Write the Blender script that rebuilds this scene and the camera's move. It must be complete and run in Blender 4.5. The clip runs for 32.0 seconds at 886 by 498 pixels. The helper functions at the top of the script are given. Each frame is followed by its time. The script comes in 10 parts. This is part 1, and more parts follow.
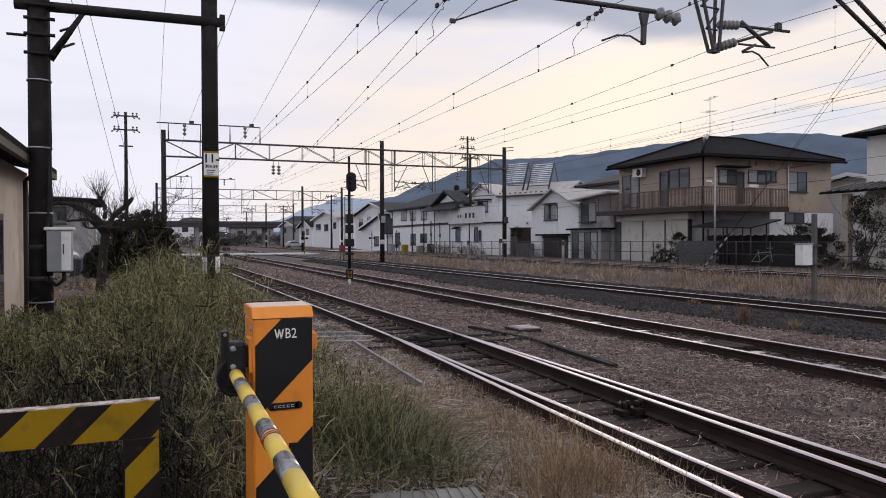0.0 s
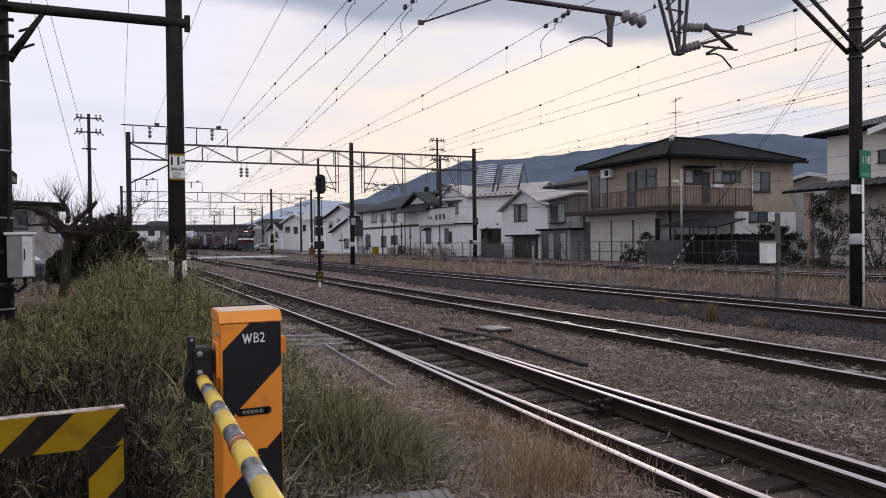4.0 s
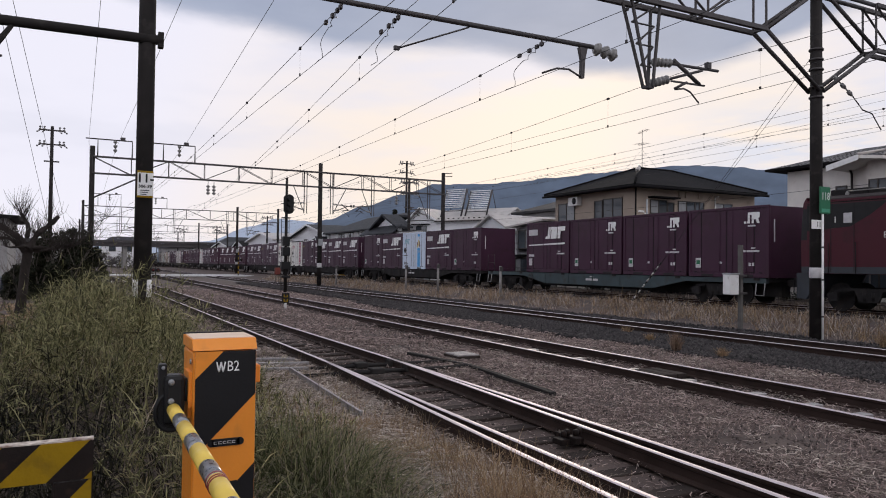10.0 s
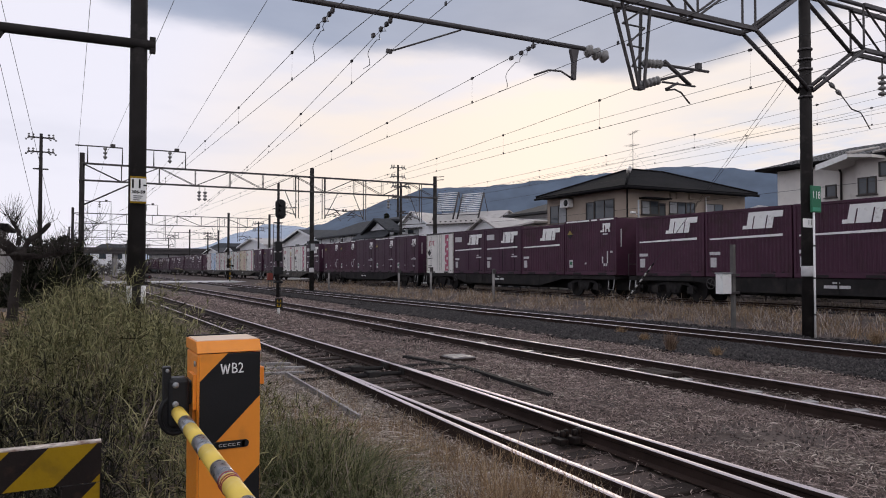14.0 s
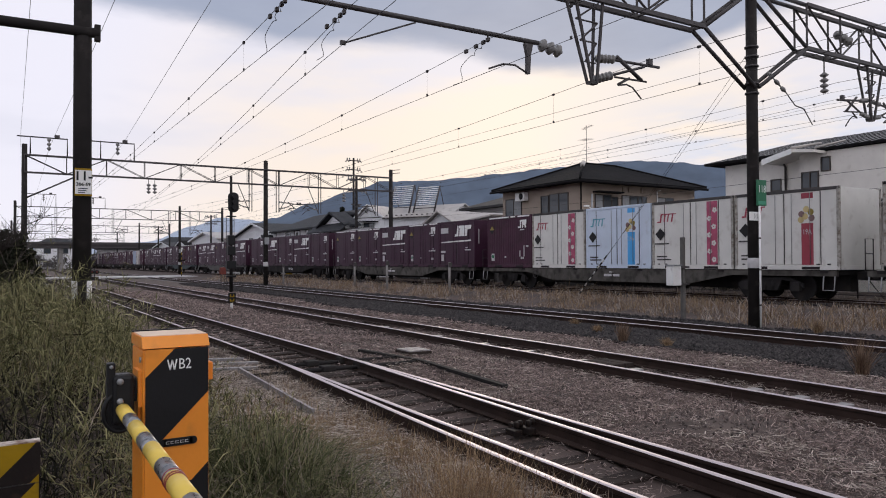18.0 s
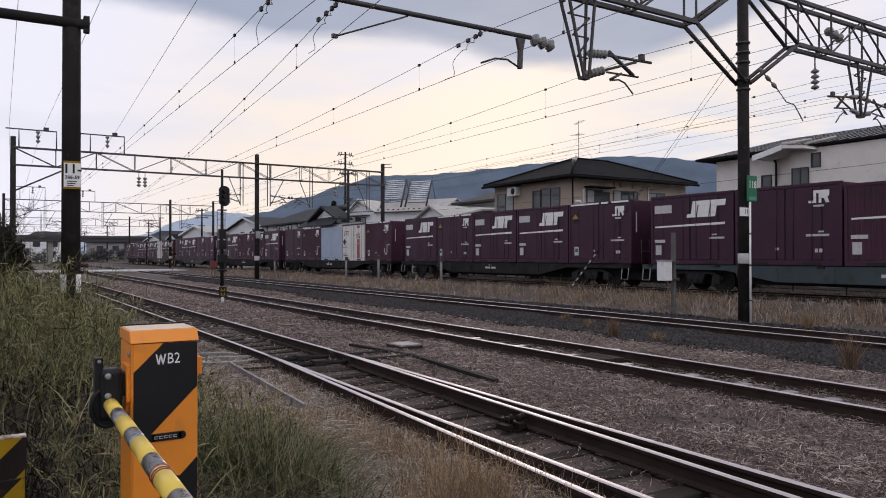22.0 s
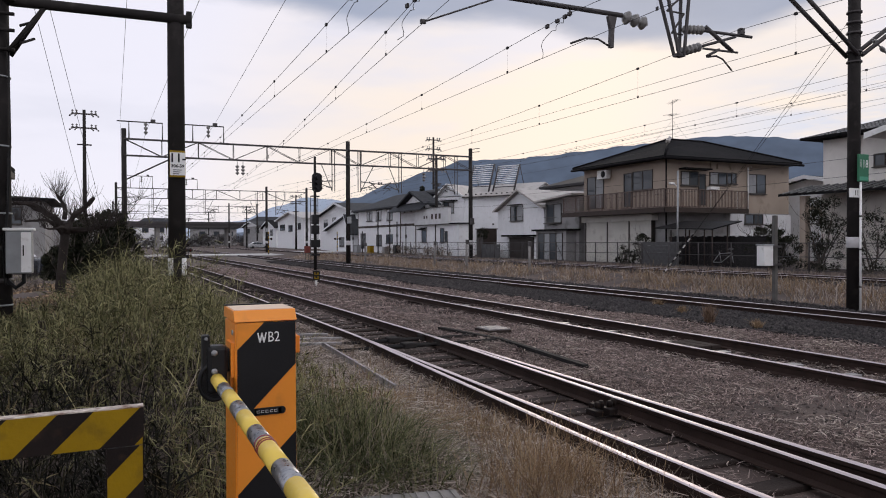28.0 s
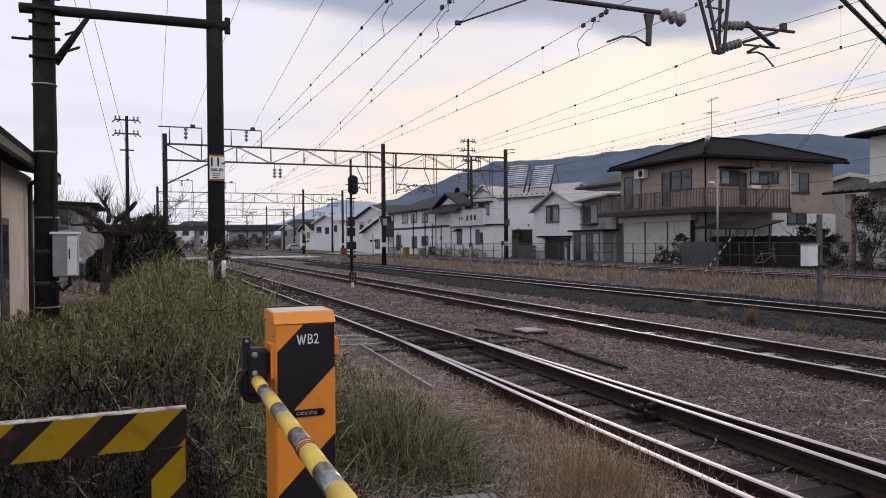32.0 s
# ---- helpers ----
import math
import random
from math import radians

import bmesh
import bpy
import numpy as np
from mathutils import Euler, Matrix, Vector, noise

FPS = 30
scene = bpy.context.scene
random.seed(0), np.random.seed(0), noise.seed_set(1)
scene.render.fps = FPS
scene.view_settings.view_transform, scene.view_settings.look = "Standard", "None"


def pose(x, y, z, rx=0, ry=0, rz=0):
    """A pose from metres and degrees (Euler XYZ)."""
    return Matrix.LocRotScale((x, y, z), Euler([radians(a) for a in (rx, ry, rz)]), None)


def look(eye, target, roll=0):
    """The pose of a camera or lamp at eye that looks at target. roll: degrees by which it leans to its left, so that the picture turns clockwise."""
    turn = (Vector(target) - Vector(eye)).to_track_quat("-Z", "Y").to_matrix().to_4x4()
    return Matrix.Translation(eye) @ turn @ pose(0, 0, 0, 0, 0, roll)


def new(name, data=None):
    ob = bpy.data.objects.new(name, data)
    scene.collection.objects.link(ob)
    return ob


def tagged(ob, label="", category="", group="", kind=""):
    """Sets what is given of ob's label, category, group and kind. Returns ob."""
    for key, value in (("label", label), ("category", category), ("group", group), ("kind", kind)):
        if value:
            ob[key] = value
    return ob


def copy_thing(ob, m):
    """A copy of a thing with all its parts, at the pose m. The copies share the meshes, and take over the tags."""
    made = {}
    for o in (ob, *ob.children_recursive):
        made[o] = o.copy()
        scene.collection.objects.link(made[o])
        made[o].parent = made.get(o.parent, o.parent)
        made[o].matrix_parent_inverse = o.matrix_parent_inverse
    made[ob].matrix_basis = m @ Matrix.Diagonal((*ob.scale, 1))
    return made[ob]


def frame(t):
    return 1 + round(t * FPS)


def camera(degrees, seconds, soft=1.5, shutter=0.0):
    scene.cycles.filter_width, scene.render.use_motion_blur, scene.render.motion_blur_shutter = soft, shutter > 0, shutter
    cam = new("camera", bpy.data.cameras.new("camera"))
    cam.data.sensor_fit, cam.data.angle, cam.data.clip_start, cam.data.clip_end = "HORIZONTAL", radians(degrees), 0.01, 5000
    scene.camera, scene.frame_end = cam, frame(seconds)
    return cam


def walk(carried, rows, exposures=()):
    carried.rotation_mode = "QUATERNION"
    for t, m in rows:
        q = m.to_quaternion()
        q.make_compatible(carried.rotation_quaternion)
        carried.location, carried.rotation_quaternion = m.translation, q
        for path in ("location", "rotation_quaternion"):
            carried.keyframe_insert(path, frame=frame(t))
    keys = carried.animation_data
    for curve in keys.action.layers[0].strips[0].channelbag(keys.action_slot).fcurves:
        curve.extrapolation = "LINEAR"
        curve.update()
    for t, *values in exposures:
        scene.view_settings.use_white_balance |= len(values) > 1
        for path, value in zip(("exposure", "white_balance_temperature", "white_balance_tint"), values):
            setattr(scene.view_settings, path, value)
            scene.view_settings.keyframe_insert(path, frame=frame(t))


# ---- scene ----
cam = camera(63.5, 32.0, 1.0)
PATH = [
    (0, pose(0.000, 0.000, 1.740, 89.27, 0.20, -22.40)),
    (0.5, pose(0.006, -0.007, 1.738, 89.02, 0.47, -23.09)),
    (1, pose(0.004, 0.004, 1.735, 88.94, 0.76, -23.71)),
    (1.5, pose(0.011, -0.007, 1.742, 88.97, 0.81, -24.38)),
    (2, pose(0.008, -0.016, 1.746, 89.09, 0.89, -24.98)),
    (2.5, pose(0.006, -0.006, 1.742, 89.22, 0.87, -25.36)),
    (4.5, pose(0.008, 0.008, 1.741, 89.51, 0.47, -23.93)),
    (5, pose(-0.011, 0.032, 1.741, 89.66, -0.02, -22.48)),
    (5.5, pose(-0.069, 0.078, 1.760, 89.92, -0.41, -21.62)),
    (6, pose(-0.075, 0.092, 1.771, 90.22, -0.57, -21.71)),
    (6.5, pose(-0.050, 0.093, 1.775, 90.50, -0.45, -22.53)),
    (7, pose(-0.034, 0.086, 1.777, 90.87, -0.23, -23.64)),
    (7.5, pose(-0.036, 0.083, 1.776, 91.17, -0.01, -24.25)),
    (8, pose(-0.040, 0.079, 1.779, 91.39, -0.02, -24.33)),
    (8.5, pose(-0.047, 0.075, 1.780, 91.48, -0.12, -24.62)),
    (9, pose(-0.052, 0.066, 1.782, 91.47, -0.25, -25.37)),
    (9.5, pose(-0.039, 0.068, 1.775, 91.37, -0.39, -26.56)),
    (10, pose(-0.042, 0.047, 1.775, 91.22, -0.67, -27.42)),
    (10.5, pose(-0.047, 0.051, 1.773, 91.11, -1.00, -27.41)),
    (11, pose(-0.061, 0.063, 1.776, 91.07, -1.33, -26.81)),
    (11.5, pose(-0.082, 0.083, 1.782, 91.02, -1.57, -26.20)),
    (12, pose(-0.085, 0.088, 1.772, 90.99, -1.57, -26.19)),
    (12.5, pose(-0.098, 0.078, 1.771, 90.96, -1.25, -26.76)),
    (13, pose(-0.088, 0.072, 1.762, 91.12, -0.75, -27.42)),
    (13.5, pose(-0.092, 0.069, 1.758, 91.40, -0.28, -27.65)),
    (15.5, pose(-0.063, 0.069, 1.749, 91.33, 0.42, -30.60)),
    (16, pose(-0.061, 0.070, 1.749, 90.99, 0.32, -31.83)),
    (16.5, pose(-0.062, 0.069, 1.751, 90.77, 0.24, -32.51)),
    (17, pose(-0.064, 0.068, 1.749, 90.75, 0.29, -32.37)),
    (17.5, pose(-0.066, 0.067, 1.751, 90.82, 0.29, -31.96)),
    (18, pose(-0.068, 0.065, 1.751, 90.98, 0.26, -31.55)),
    (18.5, pose(-0.065, 0.068, 1.748, 91.19, 0.28, -31.34)),
    (19, pose(-0.064, 0.068, 1.749, 91.30, 0.19, -31.37)),
    (19.5, pose(-0.064, 0.068, 1.749, 91.23, 0.07, -31.58)),
    (20, pose(-0.069, 0.064, 1.750, 91.02, -0.06, -31.84)),
    (20.5, pose(-0.068, 0.065, 1.748, 90.81, -0.06, -32.08)),
    (21, pose(-0.065, 0.067, 1.749, 90.62, -0.01, -32.27)),
    (21.5, pose(-0.060, 0.071, 1.749, 90.55, 0.06, -32.33)),
    (22, pose(-0.059, 0.071, 1.752, 90.54, 0.09, -32.21)),
    (22.5, pose(-0.059, 0.072, 1.752, 90.55, 0.03, -31.90)),
    (23, pose(-0.065, 0.068, 1.751, 90.56, -0.01, -31.43)),
    (23.5, pose(-0.069, 0.065, 1.751, 90.54, 0.01, -30.82)),
    (24, pose(-0.072, 0.063, 1.748, 90.51, 0.12, -30.19)),
    (24.5, pose(-0.068, 0.065, 1.749, 90.43, 0.25, -29.70)),
    (26.5, pose(-0.070, 0.064, 1.750, 90.07, 0.28, -27.96)),
    (27, pose(-0.075, 0.060, 1.748, 89.89, 0.25, -27.19)),
    (27.5, pose(-0.077, 0.059, 1.744, 89.62, 0.22, -26.20)),
    (28, pose(-0.075, 0.060, 1.744, 89.33, 0.18, -25.19)),
    (28.5, pose(-0.078, 0.081, 1.744, 89.10, 0.10, -24.16)),
    (29, pose(-0.080, 0.085, 1.744, 89.04, 0.09, -23.37)),
    (29.5, pose(-0.084, 0.085, 1.743, 89.13, 0.12, -22.80)),
    (30, pose(-0.082, 0.088, 1.744, 89.21, 0.17, -22.47)),
    (30.5, pose(-0.087, 0.086, 1.744, 89.27, 0.20, -22.25)),
    (31, pose(-0.091, 0.086, 1.743, 89.30, 0.28, -22.17)),
    (31.5, pose(-0.088, 0.083, 1.745, 89.35, 0.36, -22.24)),
    (32, pose(-0.079, 0.087, 1.745, 89.46, 0.48, -22.38)),
]
walk(cam, PATH)

# ---- world, sun ----
SUN_AZ, SUN_EL = 38.0, 15.0        # degrees from +y towards +x, and above the horizon
world = bpy.data.worlds.new("evening_sky")
scene.world = world
world.use_nodes = True
wt = world.node_tree
wt.nodes.clear()


def wn(kind, **kw):
    n = wt.nodes.new(kind)
    for k, v in kw.items():
        n.inputs[k].default_value = v
    return n


def wmath(op, a, b=None, clamp=False):
    n = wt.nodes.new("ShaderNodeMath")
    n.operation, n.use_clamp = op, clamp
    for i, v in enumerate((a, b)):
        if v is None:
            continue
        if isinstance(v, (int, float)):
            n.inputs[i].default_value = v
        else:
            wt.links.new(v, n.inputs[i])
    return n.outputs[0]


def wmix(fac, a, b):
    n = wt.nodes.new("ShaderNodeMix")
    n.data_type = "RGBA"
    for sock, v in ((n.inputs[0], fac), (n.inputs[6], a), (n.inputs[7], b)):
        if isinstance(v, tuple):
            sock.default_value = (*v, 1)
        elif isinstance(v, (int, float)):
            sock.default_value = v
        else:
            wt.links.new(v, sock)
    return n.outputs[2]


def wramp(v, a, b):
    n = wt.nodes.new("ShaderNodeMapRange")
    n.interpolation_type = "SMOOTHSTEP"
    wt.links.new(v, n.inputs[0])
    n.inputs[1].default_value, n.inputs[2].default_value = a, b
    return n.outputs[0]


sky = wt.nodes.new("ShaderNodeTexSky")
sky.sky_type, sky.sun_disc = "NISHITA", False
sky.sun_elevation, sky.sun_rotation = radians(SUN_EL), radians(SUN_AZ)
sky.air_density, sky.dust_density = 1.0, 1.0
coord = wt.nodes.new("ShaderNodeTexCoord")
sep = wt.nodes.new("ShaderNodeSeparateXYZ")
wt.links.new(coord.outputs["Generated"], sep.inputs[0])
DX, DY, DZ = sep.outputs


def wnoise(scale, detail, stretch):
    mp = wt.nodes.new("ShaderNodeMapping")
    mp.inputs["Scale"].default_value = stretch
    wt.links.new(coord.outputs["Generated"], mp.inputs[0])
    n = wn("ShaderNodeTexNoise", Scale=scale, Detail=detail, Roughness=0.55)
    wt.links.new(mp.outputs[0], n.inputs["Vector"])
    return n.outputs[0]


# a high sheet of lit cloud, warm towards the sun, with a grey-blue bank above it
big = wnoise(2.2, 6, (1.0, 1.0, 3.2))
fine = wnoise(7.0, 5, (1.0, 1.0, 3.0))
sunward = wmath("ADD", wmath("MULTIPLY", DX, math.sin(radians(SUN_AZ))), wmath("MULTIPLY", DY, math.cos(radians(SUN_AZ))))
warm = wramp(sunward, 0.80, 0.99)
sheet = wmix(warm, (0.889, 0.872, 0.985), (0.985, 0.860, 0.750))
veil = wramp(wnoise(2.6, 4, (1.0, 1.0, 4.0)), 0.44, 0.66)
sheet = wmix(wmath("MULTIPLY", veil, 0.8), sheet, (0.79, 0.785, 0.90))
low = wramp(DZ, 0.30, 0.02)
sheet = wmix(wmath("MULTIPLY", wmath("MULTIPLY", low, warm), 0.6), sheet, (0.94, 0.80, 0.70))
# the bank hangs lower to the right of the masts and ends beyond the middle one
edge = wmath("ADD", wmath("MULTIPLY", wramp(DX, 0.13, 0.33), -0.020), wmath("MULTIPLY", wramp(DX, 0.44, 0.64), -0.048))
edge = wmath("ADD", edge, wmath("ADD", wmath("MULTIPLY", wramp(DX, 0.69, 0.86), 0.075), wmath("MULTIPLY", wramp(DX, 0.14, -0.12), 0.06)))
height = wmath("ADD", wmath("SUBTRACT", DZ, edge), wmath("MULTIPLY", wmath("SUBTRACT", big, 0.5), 0.05))
height = wmath("ADD", height, wmath("MULTIPLY", wmath("SUBTRACT", fine, 0.5), 0.035))
bank = wmath("MULTIPLY", wramp(height, 0.298, 0.330), wramp(DX, 0.92, 0.78))
bankcol = wmix(fine, (0.25, 0.30, 0.43), (0.41, 0.46, 0.60))
# the bank thins out overhead and behind, where the day is still bright
bankcol = wmix(wramp(DZ, 0.40, 0.75), bankcol, (0.66, 0.69, 0.78))
bankcol = wmix(wramp(DY, 0.15, -0.35), bankcol, (1.18, 1.15, 1.22))
clouds = wmix(wmath("MULTIPLY", bank, 0.92), sheet, bankcol)
gap = wmath("MULTIPLY", wramp(DX, 0.58, 0.86), wramp(wmath("ADD", DZ, wmath("MULTIPLY", big, 0.2)), 0.36, 0.22))
streak = wramp(wnoise(3.4, 5, (1.0, 1.0, 5.0)), 0.34, 0.54)
clouds = wmix(wmath("MULTIPLY", wmath("MULTIPLY", gap, streak), 0.9), clouds, (0.57, 0.67, 0.90))
bg_sky = wn("ShaderNodeBackground", Strength=0.05)
wt.links.new(sky.outputs[0], bg_sky.inputs[0])
bg_cloud = wn("ShaderNodeBackground", Strength=1.05)
wt.links.new(clouds, bg_cloud.inputs[0])
mixs = wn("ShaderNodeMixShader", Fac=0.92)
wt.links.new(bg_sky.outputs[0], mixs.inputs[1])
wt.links.new(bg_cloud.outputs[0], mixs.inputs[2])
wout = wt.nodes.new("ShaderNodeOutputWorld")
wt.links.new(mixs.outputs[0], wout.inputs[0])

sun = new("sun", bpy.data.lights.new("sun", "SUN"))
sun.data.energy, sun.data.angle, sun.data.color = 0.6, radians(14), (1.0, 0.87, 0.72)
sun.matrix_world = look((0, 0, 60), (-math.sin(radians(SUN_AZ)) * 60, -math.cos(radians(SUN_AZ)) * 60, 60 - 60 * math.tan(radians(SUN_EL))))
scene.view_settings.exposure = 0.0

# ---- materials ----
MATS = {}


def mat(name, color, rough=0.7, metal=0.0, var=0.15, scale=3.0, bump=0.1, dirt=None, dirt_amt=0.0, island=0.0, fine=60.0, coat=0.0, alpha=1.0, spec=0.5):
    """A procedural surface: base colour varied at two scales, dirt patches, fine relief."""
    if name in MATS:
        return MATS[name]
    m = bpy.data.materials.new(name)
    MATS[name] = m
    m.use_nodes = True
    nt = m.node_tree
    b = nt.nodes["Principled BSDF"]
    b.inputs["Roughness"].default_value, b.inputs["Metallic"].default_value = rough, metal
    b.inputs["Coat Weight"].default_value = coat
    b.inputs["Specular IOR Level"].default_value = spec
    tc = nt.nodes.new("ShaderNodeTexCoord")

    def noise_tex(s, d):
        n = nt.nodes.new("ShaderNodeTexNoise")
        n.inputs["Scale"].default_value, n.inputs["Detail"].default_value = s, d
        nt.links.new(tc.outputs["Object"], n.inputs["Vector"])
        return n.outputs[0]

    def mix(fac, a, bb, kind="MIX"):
        n = nt.nodes.new("ShaderNodeMix")
        n.data_type, n.blend_type = "RGBA", kind
        for sock, v in ((n.inputs[0], fac), (n.inputs[6], a), (n.inputs[7], bb)):
            if isinstance(v, tuple):
                sock.default_value = (*v, 1)
            elif isinstance(v, (int, float)):
                sock.default_value = v
            else:
                nt.links.new(v, sock)
        return n.outputs[2]

    def mrange(v, a, bb, c, d):
        n = nt.nodes.new("ShaderNodeMapRange")
        nt.links.new(v, n.inputs[0])
        for i, q in enumerate((a, bb, c, d)):
            n.inputs[i + 1].default_value = q
        return n.outputs[0]

    n1, n2 = noise_tex(scale, 5), noise_tex(fine, 4)
    lo, hi = tuple(c * (1 - var) for c in color), tuple(min(1, c * (1 + var)) for c in color)
    col = mix(mrange(n1, 0.3, 0.7, 0, 1), lo, hi)
    col = mix(0.5 * var + 0.1, col, mix(mrange(n2, 0.35, 0.65, 0, 1), lo, hi))
    if dirt:
        col = mix(mrange(noise_tex(scale * 1.7, 8), 0.62 - dirt_amt * 0.3, 0.72, 0, min(1, 0.4 + dirt_amt)), col, dirt)
    if island:
        oi = nt.nodes.new("ShaderNodeNewGeometry")
        col = mix(mrange(oi.outputs["Random Per Island"], 0, 1, 0, island), col, (0.0, 0.0, 0.0))
        hs = nt.nodes.new("ShaderNodeHueSaturation")
        nt.links.new(col, hs.inputs["Color"])
        nt.links.new(mrange(oi.outputs["Random Per Island"], 0, 1, 1 + island, 1 - island), hs.inputs["Value"])
        col = hs.outputs[0]
    nt.links.new(col, b.inputs["Base Color"])
    nt.links.new(mrange(n2, 0.3, 0.7, max(0.02, rough - 0.08), min(1, rough + 0.08)), b.inputs["Roughness"])
    if bump:
        bp = nt.nodes.new("ShaderNodeBump")
        bp.inputs["Strength"].default_value, bp.inputs["Distance"].default_value = bump, 0.02
        nt.links.new(n2, bp.inputs["Height"])
        nt.links.new(bp.outputs[0], b.inputs["Normal"])
    return m


def glow(name, color, strength):
    m = bpy.data.materials.new(name)
    m.use_nodes = True
    b = m.node_tree.nodes["Principled BSDF"]
    b.inputs["Base Color"].default_value = (*color, 1)
    b.inputs["Emission Color"].default_value, b.inputs["Emission Strength"].default_value = (*color, 1), strength
    return m


def glass_mat(name, tint=(0.05, 0.06, 0.07)):
    m = bpy.data.materials.new(name)
    m.use_nodes = True
    b = m.node_tree.nodes["Principled BSDF"]
    b.inputs["Base Color"].default_value, b.inputs["Roughness"].default_value = (*tint, 1), 0.04
    b.inputs["IOR"].default_value = 1.5
    return m


# ---- mesh tools ----
def bx(bm, x0, x1, y0, y1, z0, z1, m=None, mi=0):
    co = [(x, y, z) for x in (x0, x1) for y in (y0, y1) for z in (z0, z1)]
    vs = [bm.verts.new(m @ Vector(c) if m else c) for c in co]
    for f in ((0, 1, 3, 2), (4, 6, 7, 5), (0, 4, 5, 1), (2, 3, 7, 6), (0, 2, 6, 4), (1, 5, 7, 3)):
        bm.faces.new([vs[i] for i in f]).material_index = mi
    return vs


def bbx(bm, x0, x1, y0, y1, z0, z1, r=0.01, m=None):
    """A box with chamfered edges."""
    t = bmesh.new()
    bx(t, x0, x1, y0, y1, z0, z1)
    bmesh.ops.recalc_face_normals(t, faces=t.faces)
    bmesh.ops.bevel(t, geom=t.edges[:], offset=r, segments=2, affect="EDGES", profile=0.5)
    merge(bm, t, m)


def merge(bm, t, m=None):
    vm = {v: bm.verts.new(m @ v.co if m else v.co) for v in t.verts}
    for f in t.faces:
        try:
            bm.faces.new([vm[v] for v in f.verts]).smooth = f.smooth
        except ValueError:
            pass
    t.free()


def tube(bm, p, q, r0, r1=None, n=8, caps=True):
    p, q = Vector(p), Vector(q)
    r1 = r0 if r1 is None else r1
    d = (q - p)
    if d.length < 1e-6:
        return
    d.normalize()
    a = d.orthogonal().normalized()
    b = d.cross(a)
    rings = []
    for c, r in ((p, r0), (q, r1)):
        rings.append([bm.verts.new(c + a * (r * math.cos(2 * math.pi * i / n)) + b * (r * math.sin(2 * math.pi * i / n))) for i in range(n)])
    for i in range(n):
        bm.faces.new((rings[0][i], rings[0][(i + 1) % n], rings[1][(i + 1) % n], rings[1][i])).smooth = n > 5
    if caps:
        bm.faces.new(rings[0][::-1])
        bm.faces.new(rings[1])


def path_tube(bm, pts, r, n=6):
    """One bent tube through all the points."""
    pts = [Vector(p) for p in pts]
    rings, a = [], None
    for i, p in enumerate(pts):
        d = (pts[min(i + 1, len(pts) - 1)] - pts[max(i - 1, 0)]).normalized()
        a = d.orthogonal().normalized() if a is None else (a - d * a.dot(d)).normalized()
        b = d.cross(a)
        rings.append([bm.verts.new(p + a * (r * math.cos(2 * math.pi * k / n)) + b * (r * math.sin(2 * math.pi * k / n))) for k in range(n)])
    for u, v in zip(rings, rings[1:]):
        for k in range(n):
            bm.faces.new((u[k], u[(k + 1) % n], v[(k + 1) % n], v[k])).smooth = True
    bm.faces.new(rings[0][::-1])
    bm.faces.new(rings[-1])


def lathe(bm, prof, m=None, n=16, axis="z"):
    """prof: (radius, height) pairs turned round z."""
    rings = []
    for r, h in prof:
        ring = []
        for i in range(n):
            c = Vector((r * math.cos(2 * math.pi * i / n), r * math.sin(2 * math.pi * i / n), h))
            if axis == "x":
                c = Vector((c.z, c.x, c.y))
            if axis == "y":
                c = Vector((c.y, c.z, c.x))
            ring.append(bm.verts.new(m @ c if m else c))
        rings.append(ring)
    for a, b in zip(rings, rings[1:]):
        for i in range(n):
            bm.faces.new((a[i], a[(i + 1) % n], b[(i + 1) % n], b[i])).smooth = True
    bm.faces.new(rings[0][::-1])
    bm.faces.new(rings[-1])


def poly(bm, pts, depth):
    """A flat outline (list of 3D points) given thickness along the vector depth."""
    d = Vector(depth)
    a = [bm.verts.new(p) for p in pts]
    b = [bm.verts.new(Vector(p) + d) for p in pts]
    n = len(pts)
    bm.faces.new(a[::-1])
    bm.faces.new(b)
    for i in range(n):
        bm.faces.new((a[i], a[(i + 1) % n], b[(i + 1) % n], b[i]))


def obj(name, bm, material):
    bmesh.ops.recalc_face_normals(bm, faces=bm.faces)
    me = bpy.data.meshes.new(name)
    bm.to_mesh(me)
    bm.free()
    for m in material if isinstance(material, (list, tuple)) else (material,):
        me.materials.append(m)
    return new(name, me)


def part(name, bm, material, parent, label=""):
    ob = obj(name, bm, material)
    ob.parent = parent
    if label:
        ob["label"] = label
    return ob


def parts(name, bm, material, parent, label=""):
    """Every loose piece of a bmesh as a part of its own."""
    bm.verts.index_update()
    seen, out = set(), []
    for v in bm.verts:
        if v.index in seen:
            continue
        stack, isle = [v], []
        seen.add(v.index)
        while stack:
            q = stack.pop()
            isle.append(q)
            for e in q.link_edges:
                w = e.other_vert(q)
                if w.index not in seen:
                    seen.add(w.index)
                    stack.append(w)
        piece = bmesh.new()
        vm = {q: piece.verts.new(q.co) for q in isle}
        for f in {f for q in isle for f in q.link_faces}:
            piece.faces.new([vm[q] for q in f.verts]).smooth = f.smooth
        out.append(part(name, piece, material, parent, label))
    bm.free()
    return out


def share(name, mesh, parent, m=None):
    """Another part on the same mesh."""
    ob = new(name, mesh)
    ob.parent = parent
    if m is not None:
        ob.matrix_basis = m
    return ob


def thing(name, place=(0, 0, 0), label="", category="", group="", kind="", rz=0):
    ob = new(name)
    ob.empty_display_size = 0.1
    ob.matrix_basis = pose(*place, 0, 0, rz)
    return tagged(ob, label, category, group, kind)


